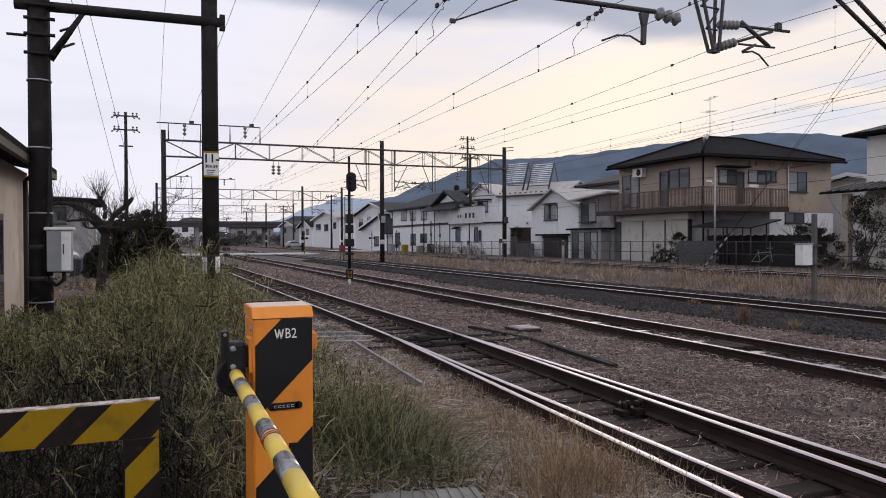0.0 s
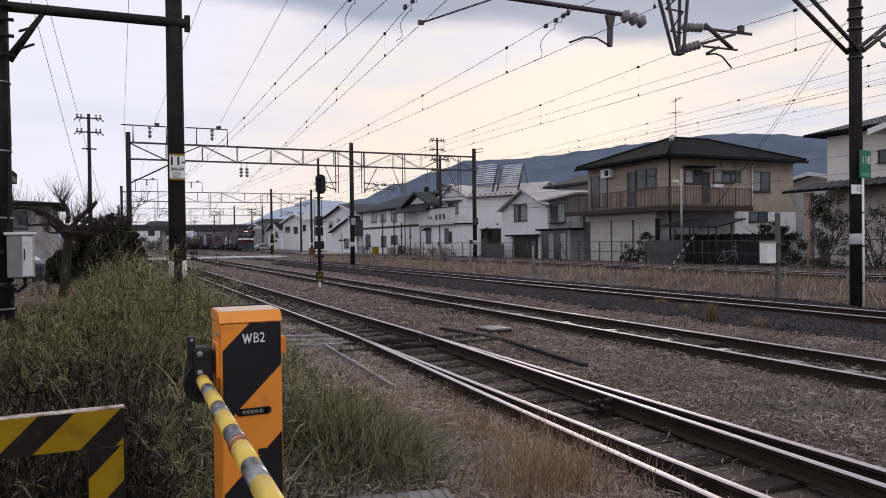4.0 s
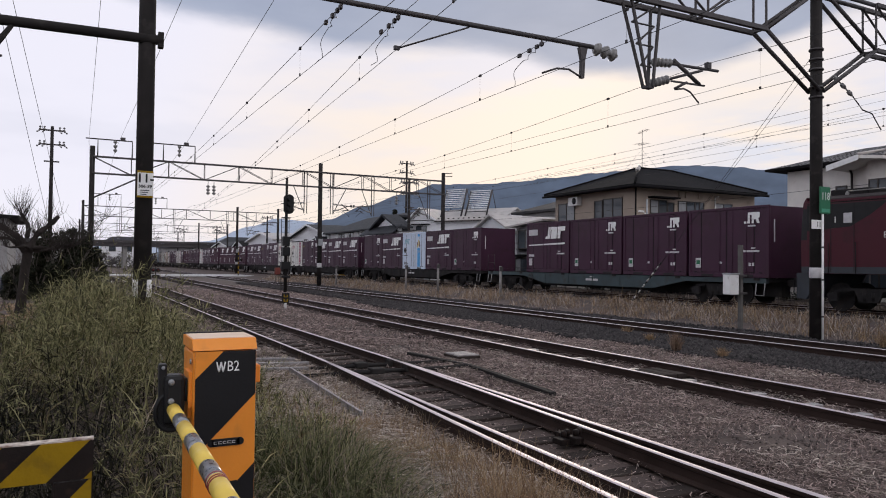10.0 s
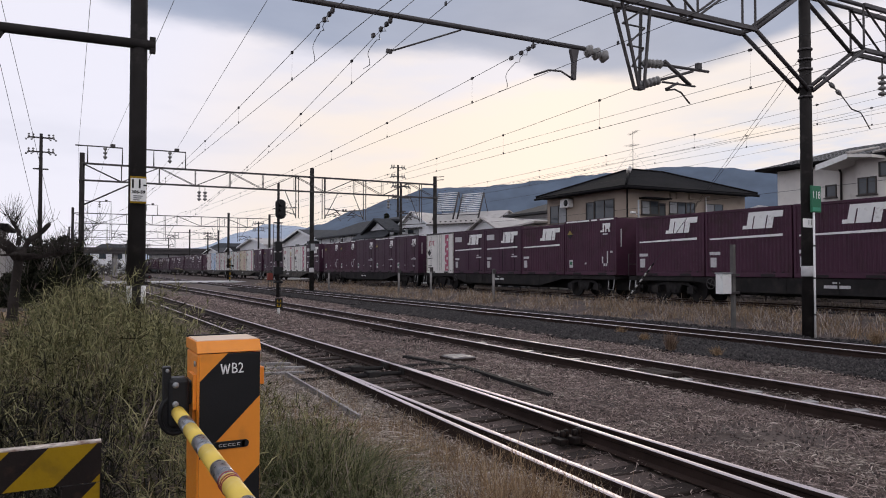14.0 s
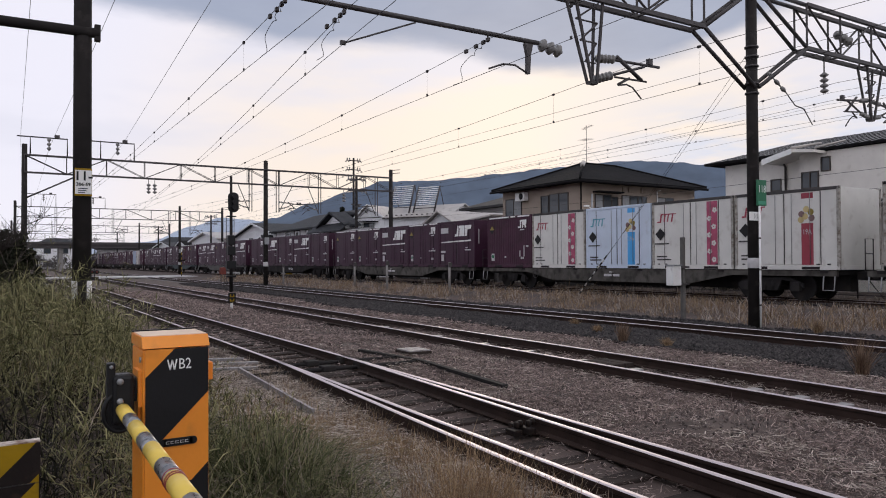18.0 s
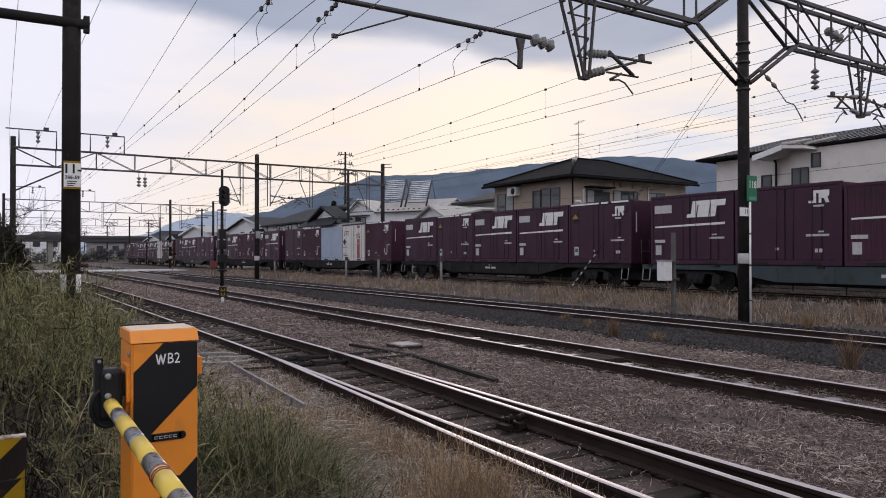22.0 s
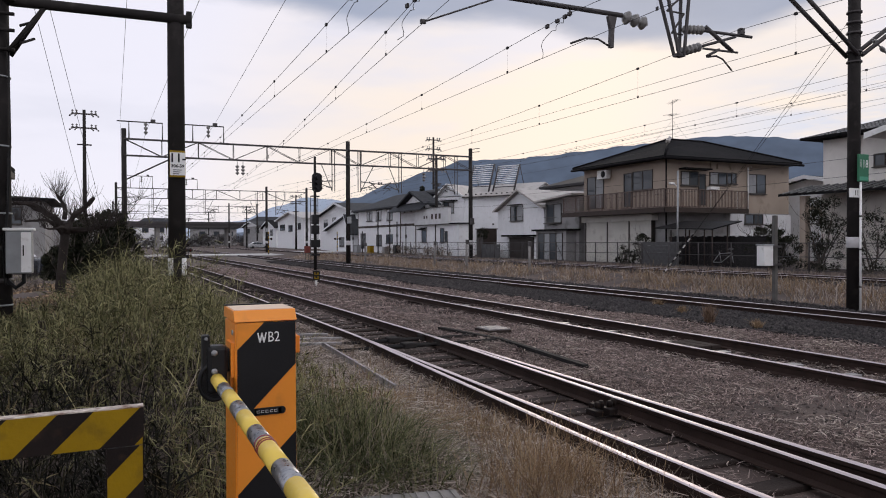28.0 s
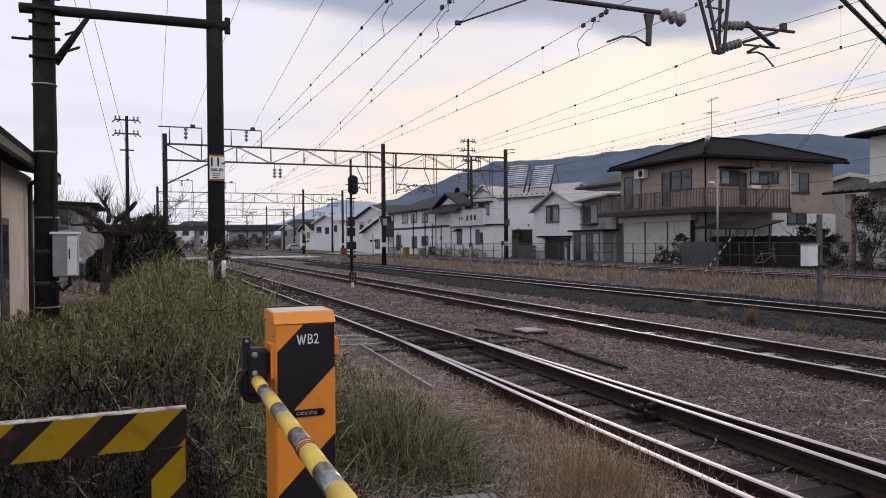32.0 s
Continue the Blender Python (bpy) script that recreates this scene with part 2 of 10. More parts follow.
def stuff(name, verts, faces, material, label="", category="", parent=None, kind="stuff"):
    me = bpy.data.meshes.new(name)
    me.from_pydata(verts, [], faces)
    me.materials.append(material)
    ob = new(name, me)
    if parent:
        ob.parent = parent
    return tagged(ob, label, category, "", kind)


def text_part(name, body, size, m, material, parent, extrude=0.002, align="CENTER", squeeze=1.0, bold=0.0):
    cu = bpy.data.curves.new(name, "FONT")
    cu.body, cu.size, cu.extrude, cu.align_x, cu.align_y, cu.offset = body, size, extrude, align, "CENTER", bold
    cu.resolution_u = 2
    tmp = bpy.data.objects.new(name, cu)
    me = bpy.data.meshes.new_from_object(tmp)
    bpy.data.objects.remove(tmp)
    bpy.data.curves.remove(cu)
    me.materials.clear()
    me.materials.append(material)
    me.transform(Matrix.Diagonal((squeeze, 1, 1, 1)))
    ob = new(name, me)
    ob.parent = parent
    ob.matrix_basis = m
    return ob

M_GROUND = mat("dry_grass_gravel", (0.085, 0.061, 0.053), 0.95, var=0.45, scale=1.1, bump=0.6, fine=35, dirt=(0.075, 0.068, 0.062), dirt_amt=0.3)
M_STONE = mat("ballast_stone", (0.104, 0.081, 0.076), 0.9, var=0.3, scale=9, island=0.45, bump=0.3)
M_STONE_DK = mat("dark_ballast_stone", (0.033, 0.027, 0.028), 0.85, var=0.3, scale=9, island=0.75, bump=0.3)
M_RAIL_TOP = mat("rail_running_face", (0.65, 0.575, 0.59), 0.52, 1.0, var=0.06, scale=5, bump=0.02)
M_RAIL = mat("rusty_rail_web", (0.038, 0.024, 0.020), 0.75, 0.2, var=0.35, scale=4, bump=0.25, spec=0.2)
M_SLEEPER = mat("weathered_timber", (0.034, 0.026, 0.023), 0.95, var=0.4, scale=2.5, bump=0.5, fine=45, spec=0.2)
M_CONC = mat("grey_concrete", (0.25, 0.24, 0.235), 0.85, var=0.2, scale=2, bump=0.25, dirt=(0.16, 0.15, 0.13), dirt_amt=0.3)
M_POLE = mat("dark_weathered_mast", (0.024, 0.0215, 0.021), 0.8, var=0.3, scale=2.5, bump=0.2, dirt=(0.06, 0.054, 0.05), dirt_amt=0.15, spec=0.15)
M_STEEL = mat("grey_painted_steel", (0.072, 0.066, 0.067), 0.55, 0.35, var=0.2, scale=4, bump=0.1, spec=0.3)
M_GALV = mat("galvanised_steel", (0.30, 0.31, 0.32), 0.5, 0.6, var=0.15, scale=6, bump=0.08)
M_WIRE = mat("overhead_wire", (0.03, 0.027, 0.028), 0.5, 0.5, var=0.1, bump=0)
M_INSUL = mat("grey_porcelain", (0.21, 0.205, 0.20), 0.3, var=0.1, bump=0.0)
M_WHITE = mat("white_paint", (0.78, 0.78, 0.77), 0.5, var=0.06, scale=4, bump=0.05, dirt=(0.45, 0.42, 0.38), dirt_amt=0.1)
M_BLACK = mat("black_paint", (0.011, 0.011, 0.012), 0.45, var=0.2, scale=5, bump=0.05, spec=0.25)
M_ORANGE = mat("orange_enamel", (0.80, 0.27, 0.025), 0.42, var=0.07, scale=3, bump=0.04, dirt=(0.45, 0.17, 0.03), dirt_amt=0.08)
M_YELLOW = mat("faded_yellow_paint", (0.27, 0.165, 0.003), 0.6, var=0.15, scale=6, bump=0.15, dirt=(0.13, 0.08, 0.01), dirt_amt=0.3, spec=0.2)
M_BARYEL = mat("yellow_barrier_band", (0.76, 0.54, 0.09), 0.45, var=0.06, scale=6, bump=0.05)
M_BARWHT = mat("worn_reflective_band", (0.30, 0.30, 0.315), 0.32, 0.8, var=0.45, scale=14, bump=0.08, dirt=(0.07, 0.065, 0.065), dirt_amt=0.3)
M_RUSTBLK = mat("worn_black_paint", (0.014, 0.01, 0.009), 0.7, var=0.3, scale=9, bump=0.2, dirt=(0.05, 0.028, 0.018), dirt_amt=0.2, spec=0.15)
M_CHIP = mat("chipped_white_edge", (0.62, 0.56, 0.50), 0.8, var=0.3, scale=18, bump=0.4, dirt=(0.13, 0.06, 0.035), dirt_amt=0.85)
M_PURPLE = mat("maroon_container_paint", (0.0455, 0.0140, 0.0330), 0.5, var=0.16, scale=1.2, bump=0.05, dirt=(0.034, 0.012, 0.020), dirt_amt=0.3, spec=0.3)
M_PURPLE2 = mat("faded_maroon_container_paint", (0.058, 0.0187, 0.038), 0.55, var=0.18, scale=1.2, bump=0.05, dirt=(0.035, 0.014, 0.018), dirt_amt=0.35, spec=0.3)
M_WAGON = mat("sooty_wagon_grey", (0.024, 0.0225, 0.023), 0.85, var=0.4, scale=1.5, bump=0.25, dirt=(0.042, 0.037, 0.033), dirt_amt=0.35, spec=0.12)
M_LOCORED = mat("crimson_loco_paint", (0.056, 0.0042, 0.0120), 0.45, var=0.1, scale=1, bump=0.03, dirt=(0.03, 0.005, 0.008), dirt_amt=0.2, spec=0.3)
M_LOCOGREY = mat("slate_loco_paint", (0.038, 0.044, 0.053), 0.5, var=0.1, scale=1, bump=0.03, dirt=(0.040, 0.040, 0.042), dirt_amt=0.2, spec=0.3)
M_GLASS = glass_mat("dark_window_glass")
M_GREEN = mat("green_sign_enamel", (0.006, 0.13, 0.055), 0.45, var=0.06, bump=0.02)
M_FADEDW = mat("worn_white_print", (0.50, 0.49, 0.50), 0.6, var=0.15, scale=9, bump=0.02)
M_BLUE = mat("sky_blue_print", (0.06, 0.36, 0.75), 0.5, var=0.05, bump=0.02)
M_CLAMP = glow("headlamp_glow", (1.0, 0.86, 0.55), 2.5)

# ---- ground ----
RZ = 0.15                 # rail top of the three near tracks
RZ4 = 0.42                # rail top of the far running line
X1, X2, X3, X4 = 4.31, 8.32, 14.12, 23.15
HALF = 0.566


def smooth(a, b, v):
    v = min(1.0, max(0.0, (v - a) / (b - a)))
    return v * v * (3 - 2 * v)


def gz(x, y):
    """Height of the ground."""
    z = 0.28 * smooth(17.0, 20.5, x) + 0.12 * smooth(24.5, 27.0, x)
    z += 0.42 * smooth(2.4, 0.2, x) * smooth(3.0, 8.0, y) * smooth(-4.5, -1.5, x)
    z += 0.10 * smooth(2.4, 1.0, x)
    if -30 < x < 40 and -30 < y < 140:
        z += 0.05 * noise.noise((x * 0.5, y * 0.5, 0)) + 0.02 * noise.noise((x * 2.3, y * 2.3, 3))
        for tx in (X1, X2, X3):
            d = abs(x - tx)
            if d < 1.6:
                z -= 0.05 * (1 - d / 1.6)
    return z


def axis_steps(fine_a, fine_b, step, far):
    out = [fine_a + i * step for i in range(int((fine_b - fine_a) / step) + 1)]
    lo, hi, s = fine_a, fine_b, step
    left, right = [], []
    while hi < far:
        s *= 1.45
        hi += s
        lo -= s
        right.append(hi)
        left.append(lo)
    return left[::-1] + out + right


gx, gy = axis_steps(-8, 30, 0.3, 3500), axis_steps(-4, 60, 0.4, 3500)
gv = [(x, y, gz(x, y)) for y in gy for x in gx]
gn = len(gx)
gf = [(j * gn + i, j * gn + i + 1, (j + 1) * gn + i + 1, (j + 1) * gn + i) for j in range(len(gy) - 1) for i in range(gn - 1)]
ground = stuff("ground", gv, gf, M_GROUND, "dry brown gravelly ground with dead grass", "ground", kind="structure")
for p_ in ground.data.polygons:
    p_.use_smooth = True


# ---- tracks ----
RAIL_PROFILE = [(-0.0635, 0.0), (0.0635, 0.0), (0.0635, 0.011), (0.012, 0.03), (0.009, 0.10), (0.030, 0.115), (0.0325, 0.145), (0.019, 0.153),
                (-0.019, 0.153), (-0.0325, 0.145), (-0.030, 0.115), (-0.009, 0.10), (-0.012, 0.03), (-0.0635, 0.011)]


def rail(name, parent, fx, y0, y1, top, step=2.0, fz=None):
    """A rail along y whose middle lies at x = fx(y)."""
    bm = bmesh.new()
    n = max(2, int((y1 - y0) / step))
    rows = []
    for i in range(n + 1):
        y = y0 + (y1 - y0) * i / n
        zz = top - 0.153 + (fz(y) if fz else 0)
        rows.append([bm.verts.new((fx(y) + px, y, zz + pz)) for px, pz in RAIL_PROFILE])
    k = len(RAIL_PROFILE)
    for a, b in zip(rows, rows[1:]):
        for i in range(k):
            f = bm.faces.new((a[i], a[(i + 1) % k], b[(i + 1) % k], b[i]))
            f.material_index = 1 if i in (6, 7, 8) else 0
    bm.faces.new(rows[0])
    bm.faces.new(rows[-1][::-1])
    return part(name, bm, [M_RAIL, M_RAIL_TOP], parent, "rusty steel rail with a bright worn head")


def sleeper_mesh(name, length, w, h, material):
    bm = bmesh.new()
    bbx(bm, -length / 2, length / 2, -w / 2, w / 2, -h, 0, 0.012)
    for s in (-1, 1):
        for q in (-0.1, 0.1):
            bx(bm, s * HALF + q - 0.02, s * HALF + q + 0.02, -0.05, 0.05, 0, 0.025)
    bmesh.ops.recalc_face_normals(bm, faces=bm.faces)
    me = bpy.data.meshes.new(name)
    bm.to_mesh(me)
    bm.free()
    me.materials.append(material)
    return me


WOOD = [sleeper_mesh("timber_sleeper", 2.1 + 0.1 * i, 0.2, 0.14, M_SLEEPER) for i in range(3)]
CONC = [sleeper_mesh("concrete_sleeper", 2.0, 0.22, 0.14, M_CONC)]


def track(name, label, fx, top, kind_of, sink, y0=-14, y1=420, fz=None):
    t = thing(name, (0, 0, 0), label, "railway track", "parallel railway tracks")
    for s in (-1, 1):
        rail("rail", t, lambda y, s=s: fx(y) + s * HALF, y0, y1, top, fz=fz)
    y = y0 + 0.3
    rnd = random.Random(hash_of(name))
    vs, fs = [], []
    while y < 150:
        if y < 62:
            share("sleeper", rnd.choice(kind_of), t, pose(fx(y) + rnd.uniform(-0.05, 0.05), y, top - 0.158 - sink * rnd.uniform(0.6, 1.3), 0, 0, rnd.uniform(-1.5, 1.5)))
        else:
            b = len(vs)
            vs += [(fx(y) + a, y + c, top - 0.16 - d) for a in (-1.05, 1.05) for c in (-0.1, 0.1) for d in (0.1, 0)]
            fs += [(b, b + 1, b + 3, b + 2), (b + 4, b + 6, b + 7, b + 5), (b + 1, b + 5, b + 7, b + 3), (b, b + 4, b + 5, b + 1), (b + 2, b + 3, b + 7, b + 6)]
        y += 0.62 + rnd.uniform(-0.02, 0.02)
    stuff("sleeper_row", vs, fs, kind_of[0].materials[0], parent=t)
    return t


def hash_of(text):
    return sum((i + 1) * ord(c) for i, c in enumerate(text))


def fx2(y):
    return X2 + 0.007 * max(-20, y)


def fx3(y):
    return X3 + 0.0015 * y


def fx4(y):
    """The running line drifts towards the other tracks beyond the houses."""
    return X4 - 1.22 * smooth(36, 98, y)


track1 = track("turnout_track", "near siding track on dark weathered timber sleepers", lambda y: X1 - max(0, 11.5 - y) * 0.014, RZ, WOOD, 0.01)
track2 = track("loop_track", "middle track with bright rails half sunk in gravel", fx2, RZ, WOOD, 0.02)
track3 = track("main_track", "track with dark rails on a dark stone bed", fx3, RZ, CONC, 0.02)
track4 = track("freight_track", "running line behind a strip of dry grass", fx4, RZ4, CONC, 0.02)
# the curved route of the turnout, closing on the straight one at the points
for s in (-1, 1):
    rail("switch_rail", track1, lambda y, s=s: X1 + s * HALF - max(0, 11.5 - y) * 0.048, -14, 11.4, RZ, 0.6)

# ---- overhead line ----
def mast(parent, x, y, z0, z1, r=0.15, name="mast", material=None):
    bm = bmesh.new()
    tube(bm, (x, y, z0), (x, y, z1), r * 1.06, r * 0.92, 24)
    return part(name, bm, material or M_POLE, parent)


def truss(parent, y, x0, x1, zb, zt, depth=0.35, step=1.6, r=0.045, flip=0):
    """A lattice beam along x: four chords, posts and diagonals."""
    for nm, z in (("bottom_chord", zb), ("top_chord", zt)):
        for dy in (-depth / 2, depth / 2):
            bm = bmesh.new()
            bx(bm, x0, x1, y + dy - r, y + dy + r, z - r, z + r)
            part(nm, bm, M_STEEL, parent)
    n = max(2, round((x1 - x0) / step))
    for i in range(n + 1):
        xa = x0 + (x1 - x0) * i / n
        bm = bmesh.new()
        for dy in (-depth / 2, depth / 2):
            tube(bm, (xa, y + dy, zb), (xa, y + dy, zt), r * 0.6, r * 0.6, 5)
            if i < n:
                xb = x0 + (x1 - x0) * (i + 1) / n
                za, zc = (zb, zt) if (i + flip) % 2 else (zt, zb)
                tube(bm, (xa, y + dy, za), (xb, y + dy, zc), r * 0.6, r * 0.6, 5)
        tube(bm, (xa, y - depth / 2, zb), (xa, y + depth / 2, zb), r * 0.5, r * 0.5, 5)
        parts("lattice_bar", bm, M_STEEL, parent)


def insulator(parent, p, q, r=0.07, discs=4, name="insulator"):
    """A string of porcelain discs from p to q."""
    p, q = Vector(p), Vector(q)
    n = (q - p).length
    prof = [(r * 0.3, 0.0)]
    for i in range(discs):
        c, w = n * (i + 0.5) / discs, n / discs * 0.34
        prof += [(r * 0.32, c - w), (r * 0.75, c - w * 0.9), (r, c), (r * 0.5, c + w * 0.9), (r * 0.32, c + w)]
    prof.append((r * 0.3, n))
    d = (q - p).normalized()
    m = Matrix.Translation(p) @ d.to_track_quat("Z", "Y").to_matrix().to_4x4()
    bm = bmesh.new()
    lathe(bm, prof, m, 12)
    return part(name, bm, M_INSUL, parent)


def drop_arm(parent, x, y, zt, zb, w=0.5, wr=None):
    bm = bmesh.new()
    wr = w if wr is None else wr
    for s, ww in ((-1, w), (1, wr)):
        for dy in (-0.14, 0.14):
            tube(bm, (x + s * ww, y + dy, zt), (x + s * 0.07, y + dy * 0.5, zb), 0.038, 0.038, 5)
    for i in range(1, 4):
        f, g = i / 4, (i - 1) / 4
        z, z2 = zt + (zb - zt) * f, zt + (zb - zt) * g
        wd, w2, wd2 = w + (0.07 - w) * f, wr + (0.07 - wr) * g, wr + (0.07 - wr) * f
        tube(bm, (x - wd, y, z), (x + w2, y, z2), 0.022, 0.022, 5)
        tube(bm, (x - wd, y, z), (x + wd2, y, z), 0.02, 0.02, 5)
    bx(bm, x - 0.10, x + 0.10, y - 0.08, y + 0.08, zb - 0.03, zb + 0.03)
    return parts("drop_arm_strut", bm, M_STEEL, parent)


def cantilever(parent, x, y, z, s):
    """A hinged arm with two rod insulators that holds the wires; s: side on which it reaches out."""
    insulator(parent, (x + s * 0.12, y, z + 0.52), (x + s * 0.55, y, z + 0.47), 0.07, 4)
    insulator(parent, (x + s * 0.12, y, z + 0.02), (x + s * 0.55, y, z + 0.10), 0.07, 4)
    bm = bmesh.new()
    tube(bm, (x + s * 0.5, y, z + 0.475), (x + s * 1.75, y, z + 0.36), 0.032, 0.032, 8)
    tube(bm, (x + s * 0.5, y, z + 0.10), (x + s * 1.25, y, z + 0.40), 0.028, 0.028, 8)
    tube(bm, (x + s * 0.75, y, z + 0.55), (x + s * 1.3, y, z + 0.08), 0.035, 0.035, 6)
    tube(bm, (x + s * 0.68, y, z + 0.12), (x + s * 1.42, y, z + 0.06), 0.022, 0.022, 6)
    tube(bm, (x + s * 0.75, y, z - 0.06), (x + s * 1.02, y, z + 0.10), 0.025, 0.025, 6)
    path_tube(bm, [(x + s * 0.75, y, z - 0.05), (x + s * 0.95, y, z - 0.03), (x + s * 1.12, y, z - 0.13), (x + s * 1.35, y, z - 0.36)], 0.018)
    bx(bm, x + s * 1.5 - 0.06, x + s * 1.5 + 0.06, y - 0.04, y + 0.04, z + 0.38, z + 0.52)
    parts("registration_arm_rod", bm, M_STEEL, parent)


GY = 11.6
near_gantry = thing("overhead_line_gantry", (0, 0, 0), "dark lattice gantry on round masts across the tracks", "line gantry", "gantries along the line")
mast(near_gantry, 0.93, 11.98, 0.0, 9.2, 0.126)
mast(near_gantry, -1.45, 11.95, 0.0, 7.6, 0.152)
mast(near_gantry, 16.42, GY, 0.0, 9.9, 0.145)
mast(near_gantry, 28.5, GY, 0.2, 9.2, 0.15)
# beam on both sides of the middle mast, with knees
truss(near_gantry, GY, 1.0, 14.35, 7.40, 8.72, 0.36, 1.9, 0.05, 1)
truss(near_gantry, GY, 18.6, 28.4, 7.52, 8.72, 0.36, 1.6, 0.05)
bm = bmesh.new()
for dy in (-0.18, 0.18):
    for x0, z0, x1, z1 in ((14.35, 7.40, 16.35, 6.2), (14.35, 7.40, 16.35, 8.72), (18.6, 7.52, 16.5, 6.2), (18.6, 7.52, 16.5, 8.72), (14.35, 8.72, 18.6, 8.72)):
        tube(bm, (x0, GY + dy, z0), (x1, GY + dy * 0.8, z1), 0.055, 0.055, 6)
parts("knee_brace", bm, M_STEEL, near_gantry)
for z in (6.05, 6.3, 6.75, 7.0, 7.25):
    bm = bmesh.new()
    lathe(bm, [(0.165, -0.025), (0.175, -0.02), (0.175, 0.02), (0.165, 0.025)], pose(16.42, GY, z), 20)
    part("mast_band", bm, M_STEEL, near_gantry)
# pipe beam over the near tracks
bm = bmesh.new()
tube(bm, (0.95, GY, 6.22), (9.35, GY, 6.26), 0.048, 0.048, 10)
part("pipe_beam", bm, M_STEEL, near_gantry)
insulator(near_gantry, (9.38, GY, 6.24), (9.98, GY, 6.16), 0.14, 3)
bm = bmesh.new()
poly(bm, [(8.98, GY - 0.04, 6.2), (9.19, GY - 0.04, 6.2), (9.13, GY - 0.04, 5.95), (9.11, GY - 0.04, 5.58), (9.03, GY - 0.04, 5.58), (9.04, GY - 0.04, 5.95)], (0, 0.08, 0))
path_tube(bm, [(9.05, GY, 5.6), (8.75, GY, 5.72), (8.45, GY, 5.70), (8.1, GY, 5.56)], 0.02)
part("steady_arm", bm, M_STEEL, near_gantry)
for x, zc in ((3.93, 5.5), (5.0, 5.58), (8.08, 5.49)):
    # messenger clamp under the beam, with a slack jumper down to the contact wire
    bm = bmesh.new()
    tube(bm, (x, GY, 6.22), (x, GY, 6.08), 0.02, 0.02, 6)
    for i, q in enumerate((0.0, 0.16, 0.42, 0.78)):
        bbx(bm, x - 0.028, x + 0.028, GY + q - 0.05, GY + q + 0.05, 6.09 - 0.012 * i, 6.17 - 0.012 * i, 0.012)
    parts("wire_clamp", bm, M_STEEL, near_gantry)
    bm = bmesh.new()
    pts = [(x + 0.035 * math.cos(i * 1.1), GY + 0.02 + 0.045 * i, 6.10 - 0.012 * i + 0.03 * math.sin(i * 1.1)) for i in range(12)]
    drop = [(x - 0.05 * math.sin(u * 0.31), GY + 0.62 + 0.045 * u + 0.12 * math.sin(u * 0.5), 5.96 + (zc - 5.96) * u / 10) for u in range(11)]
    path_tube(bm, pts + drop + [(x, GY + 1.28, zc + 0.01)], 0.006)
    part("jumper", bm, M_WIRE, near_gantry)
bm = bmesh.new()
tube(bm, (4.99, GY, 5.58), (6.44, GY, 6.19), 0.016, 0.016, 6)
bx(bm, 4.93, 5.03, GY - 0.03, GY + 0.03, 5.55, 5.62)
part("steady_tie", bm, M_STEEL, near_gantry)
drop_arm(near_gantry, 10.85, GY, 7.40, 5.62, 0.60, 0.20)
insulator(near_gantry, (10.97, GY, 6.18), (11.52, GY, 6.23), 0.10, 5)
insulator(near_gantry, (10.89, GY, 5.69), (11.44, GY, 5.87), 0.10, 5)
bm = bmesh.new()
for p, q, r in (((11.49, GY, 6.22), (12.96, GY, 6.25), 0.034), ((11.41, GY, 5.86), (12.47, GY, 6.20), 0.030), ((11.59, GY, 6.31), (12.37, GY, 5.87), 0.045), ((11.52, GY, 5.84), (12.53, GY, 5.86), 0.024), ((11.63, GY, 5.69), (11.99, GY, 5.87), 0.030)):
    tube(bm, p, q, r, r, 8)
path_tube(bm, [(11.63, GY, 5.67), (11.90, GY, 5.72), (12.09, GY, 5.67), (12.36, GY, 5.45)], 0.020)
bx(bm, 12.58, 12.70, GY - 0.05, GY + 0.05, 6.26, 6.40)
parts("registration_arm_rod", bm, M_STEEL, near_gantry)
drop_arm(near_gantry, 22.1, GY, 7.52, 5.92, 0.42)
cantilever(near_gantry, 22.1, GY, 5.98, -1)
cantilever(near_gantry, 22.1, GY, 5.98, 1)
insulator(near_gantry, (19.7, GY, 6.45), (19.7, GY, 7.05), 0.12, 4)
insulator(near_gantry, (20.3, GY, 8.25), (21.1, GY, 8.1), 0.14, 3)
insulator(near_gantry, (17.1, GY, 6.7), (17.9, GY, 6.25), 0.06, 3)
bm = bmesh.new()
path_tube(bm, [(17.9, GY, 6.25), (18.3, GY, 5.95), (18.7, GY, 5.9), (19.1, GY, 5.5)], 0.016)
tube(bm, (19.7, GY, 7.05), (19.7, GY, 7.5), 0.02, 0.02, 6)
part("jumper", bm, M_WIRE, near_gantry)
# cross-bar between the two left masts
bm = bmesh.new()
tube(bm, (-1.75, 11.9, 5.16), (1.15, 11.9, 5.20), 0.075, 0.075, 10)
bx(bm, 1.08, 1.16, 11.85, 11.95, 5.08, 5.32)
part("cross_bar", bm, M_POLE, near_gantry)
bm = bmesh.new()
for dy in (-0.14, 0.14):
    tube(bm, (-1.3, 11.92 + dy, 4.42), (-0.85, 11.9, 5.14), 0.035, 0.035, 6)
for z in (4.65, 4.9):
    tube(bm, (-1.15, 11.78, z - 0.1), (-1.0, 12.06, z + 0.05), 0.02, 0.02, 5)
for z in (5.3, 5.15, 4.95, 4.72, 4.45):
    tube(bm, (-1.62, 11.78, z), (-1.22, 11.78, z), 0.025, 0.025, 6)
for z, x0 in ((4.72, -1.85),):
    tube(bm, (x0, 11.9, z), (x0 + 0.25, 11.9, z), 0.02, 0.02, 6)
parts("strut", bm, M_POLE, near_gantry)
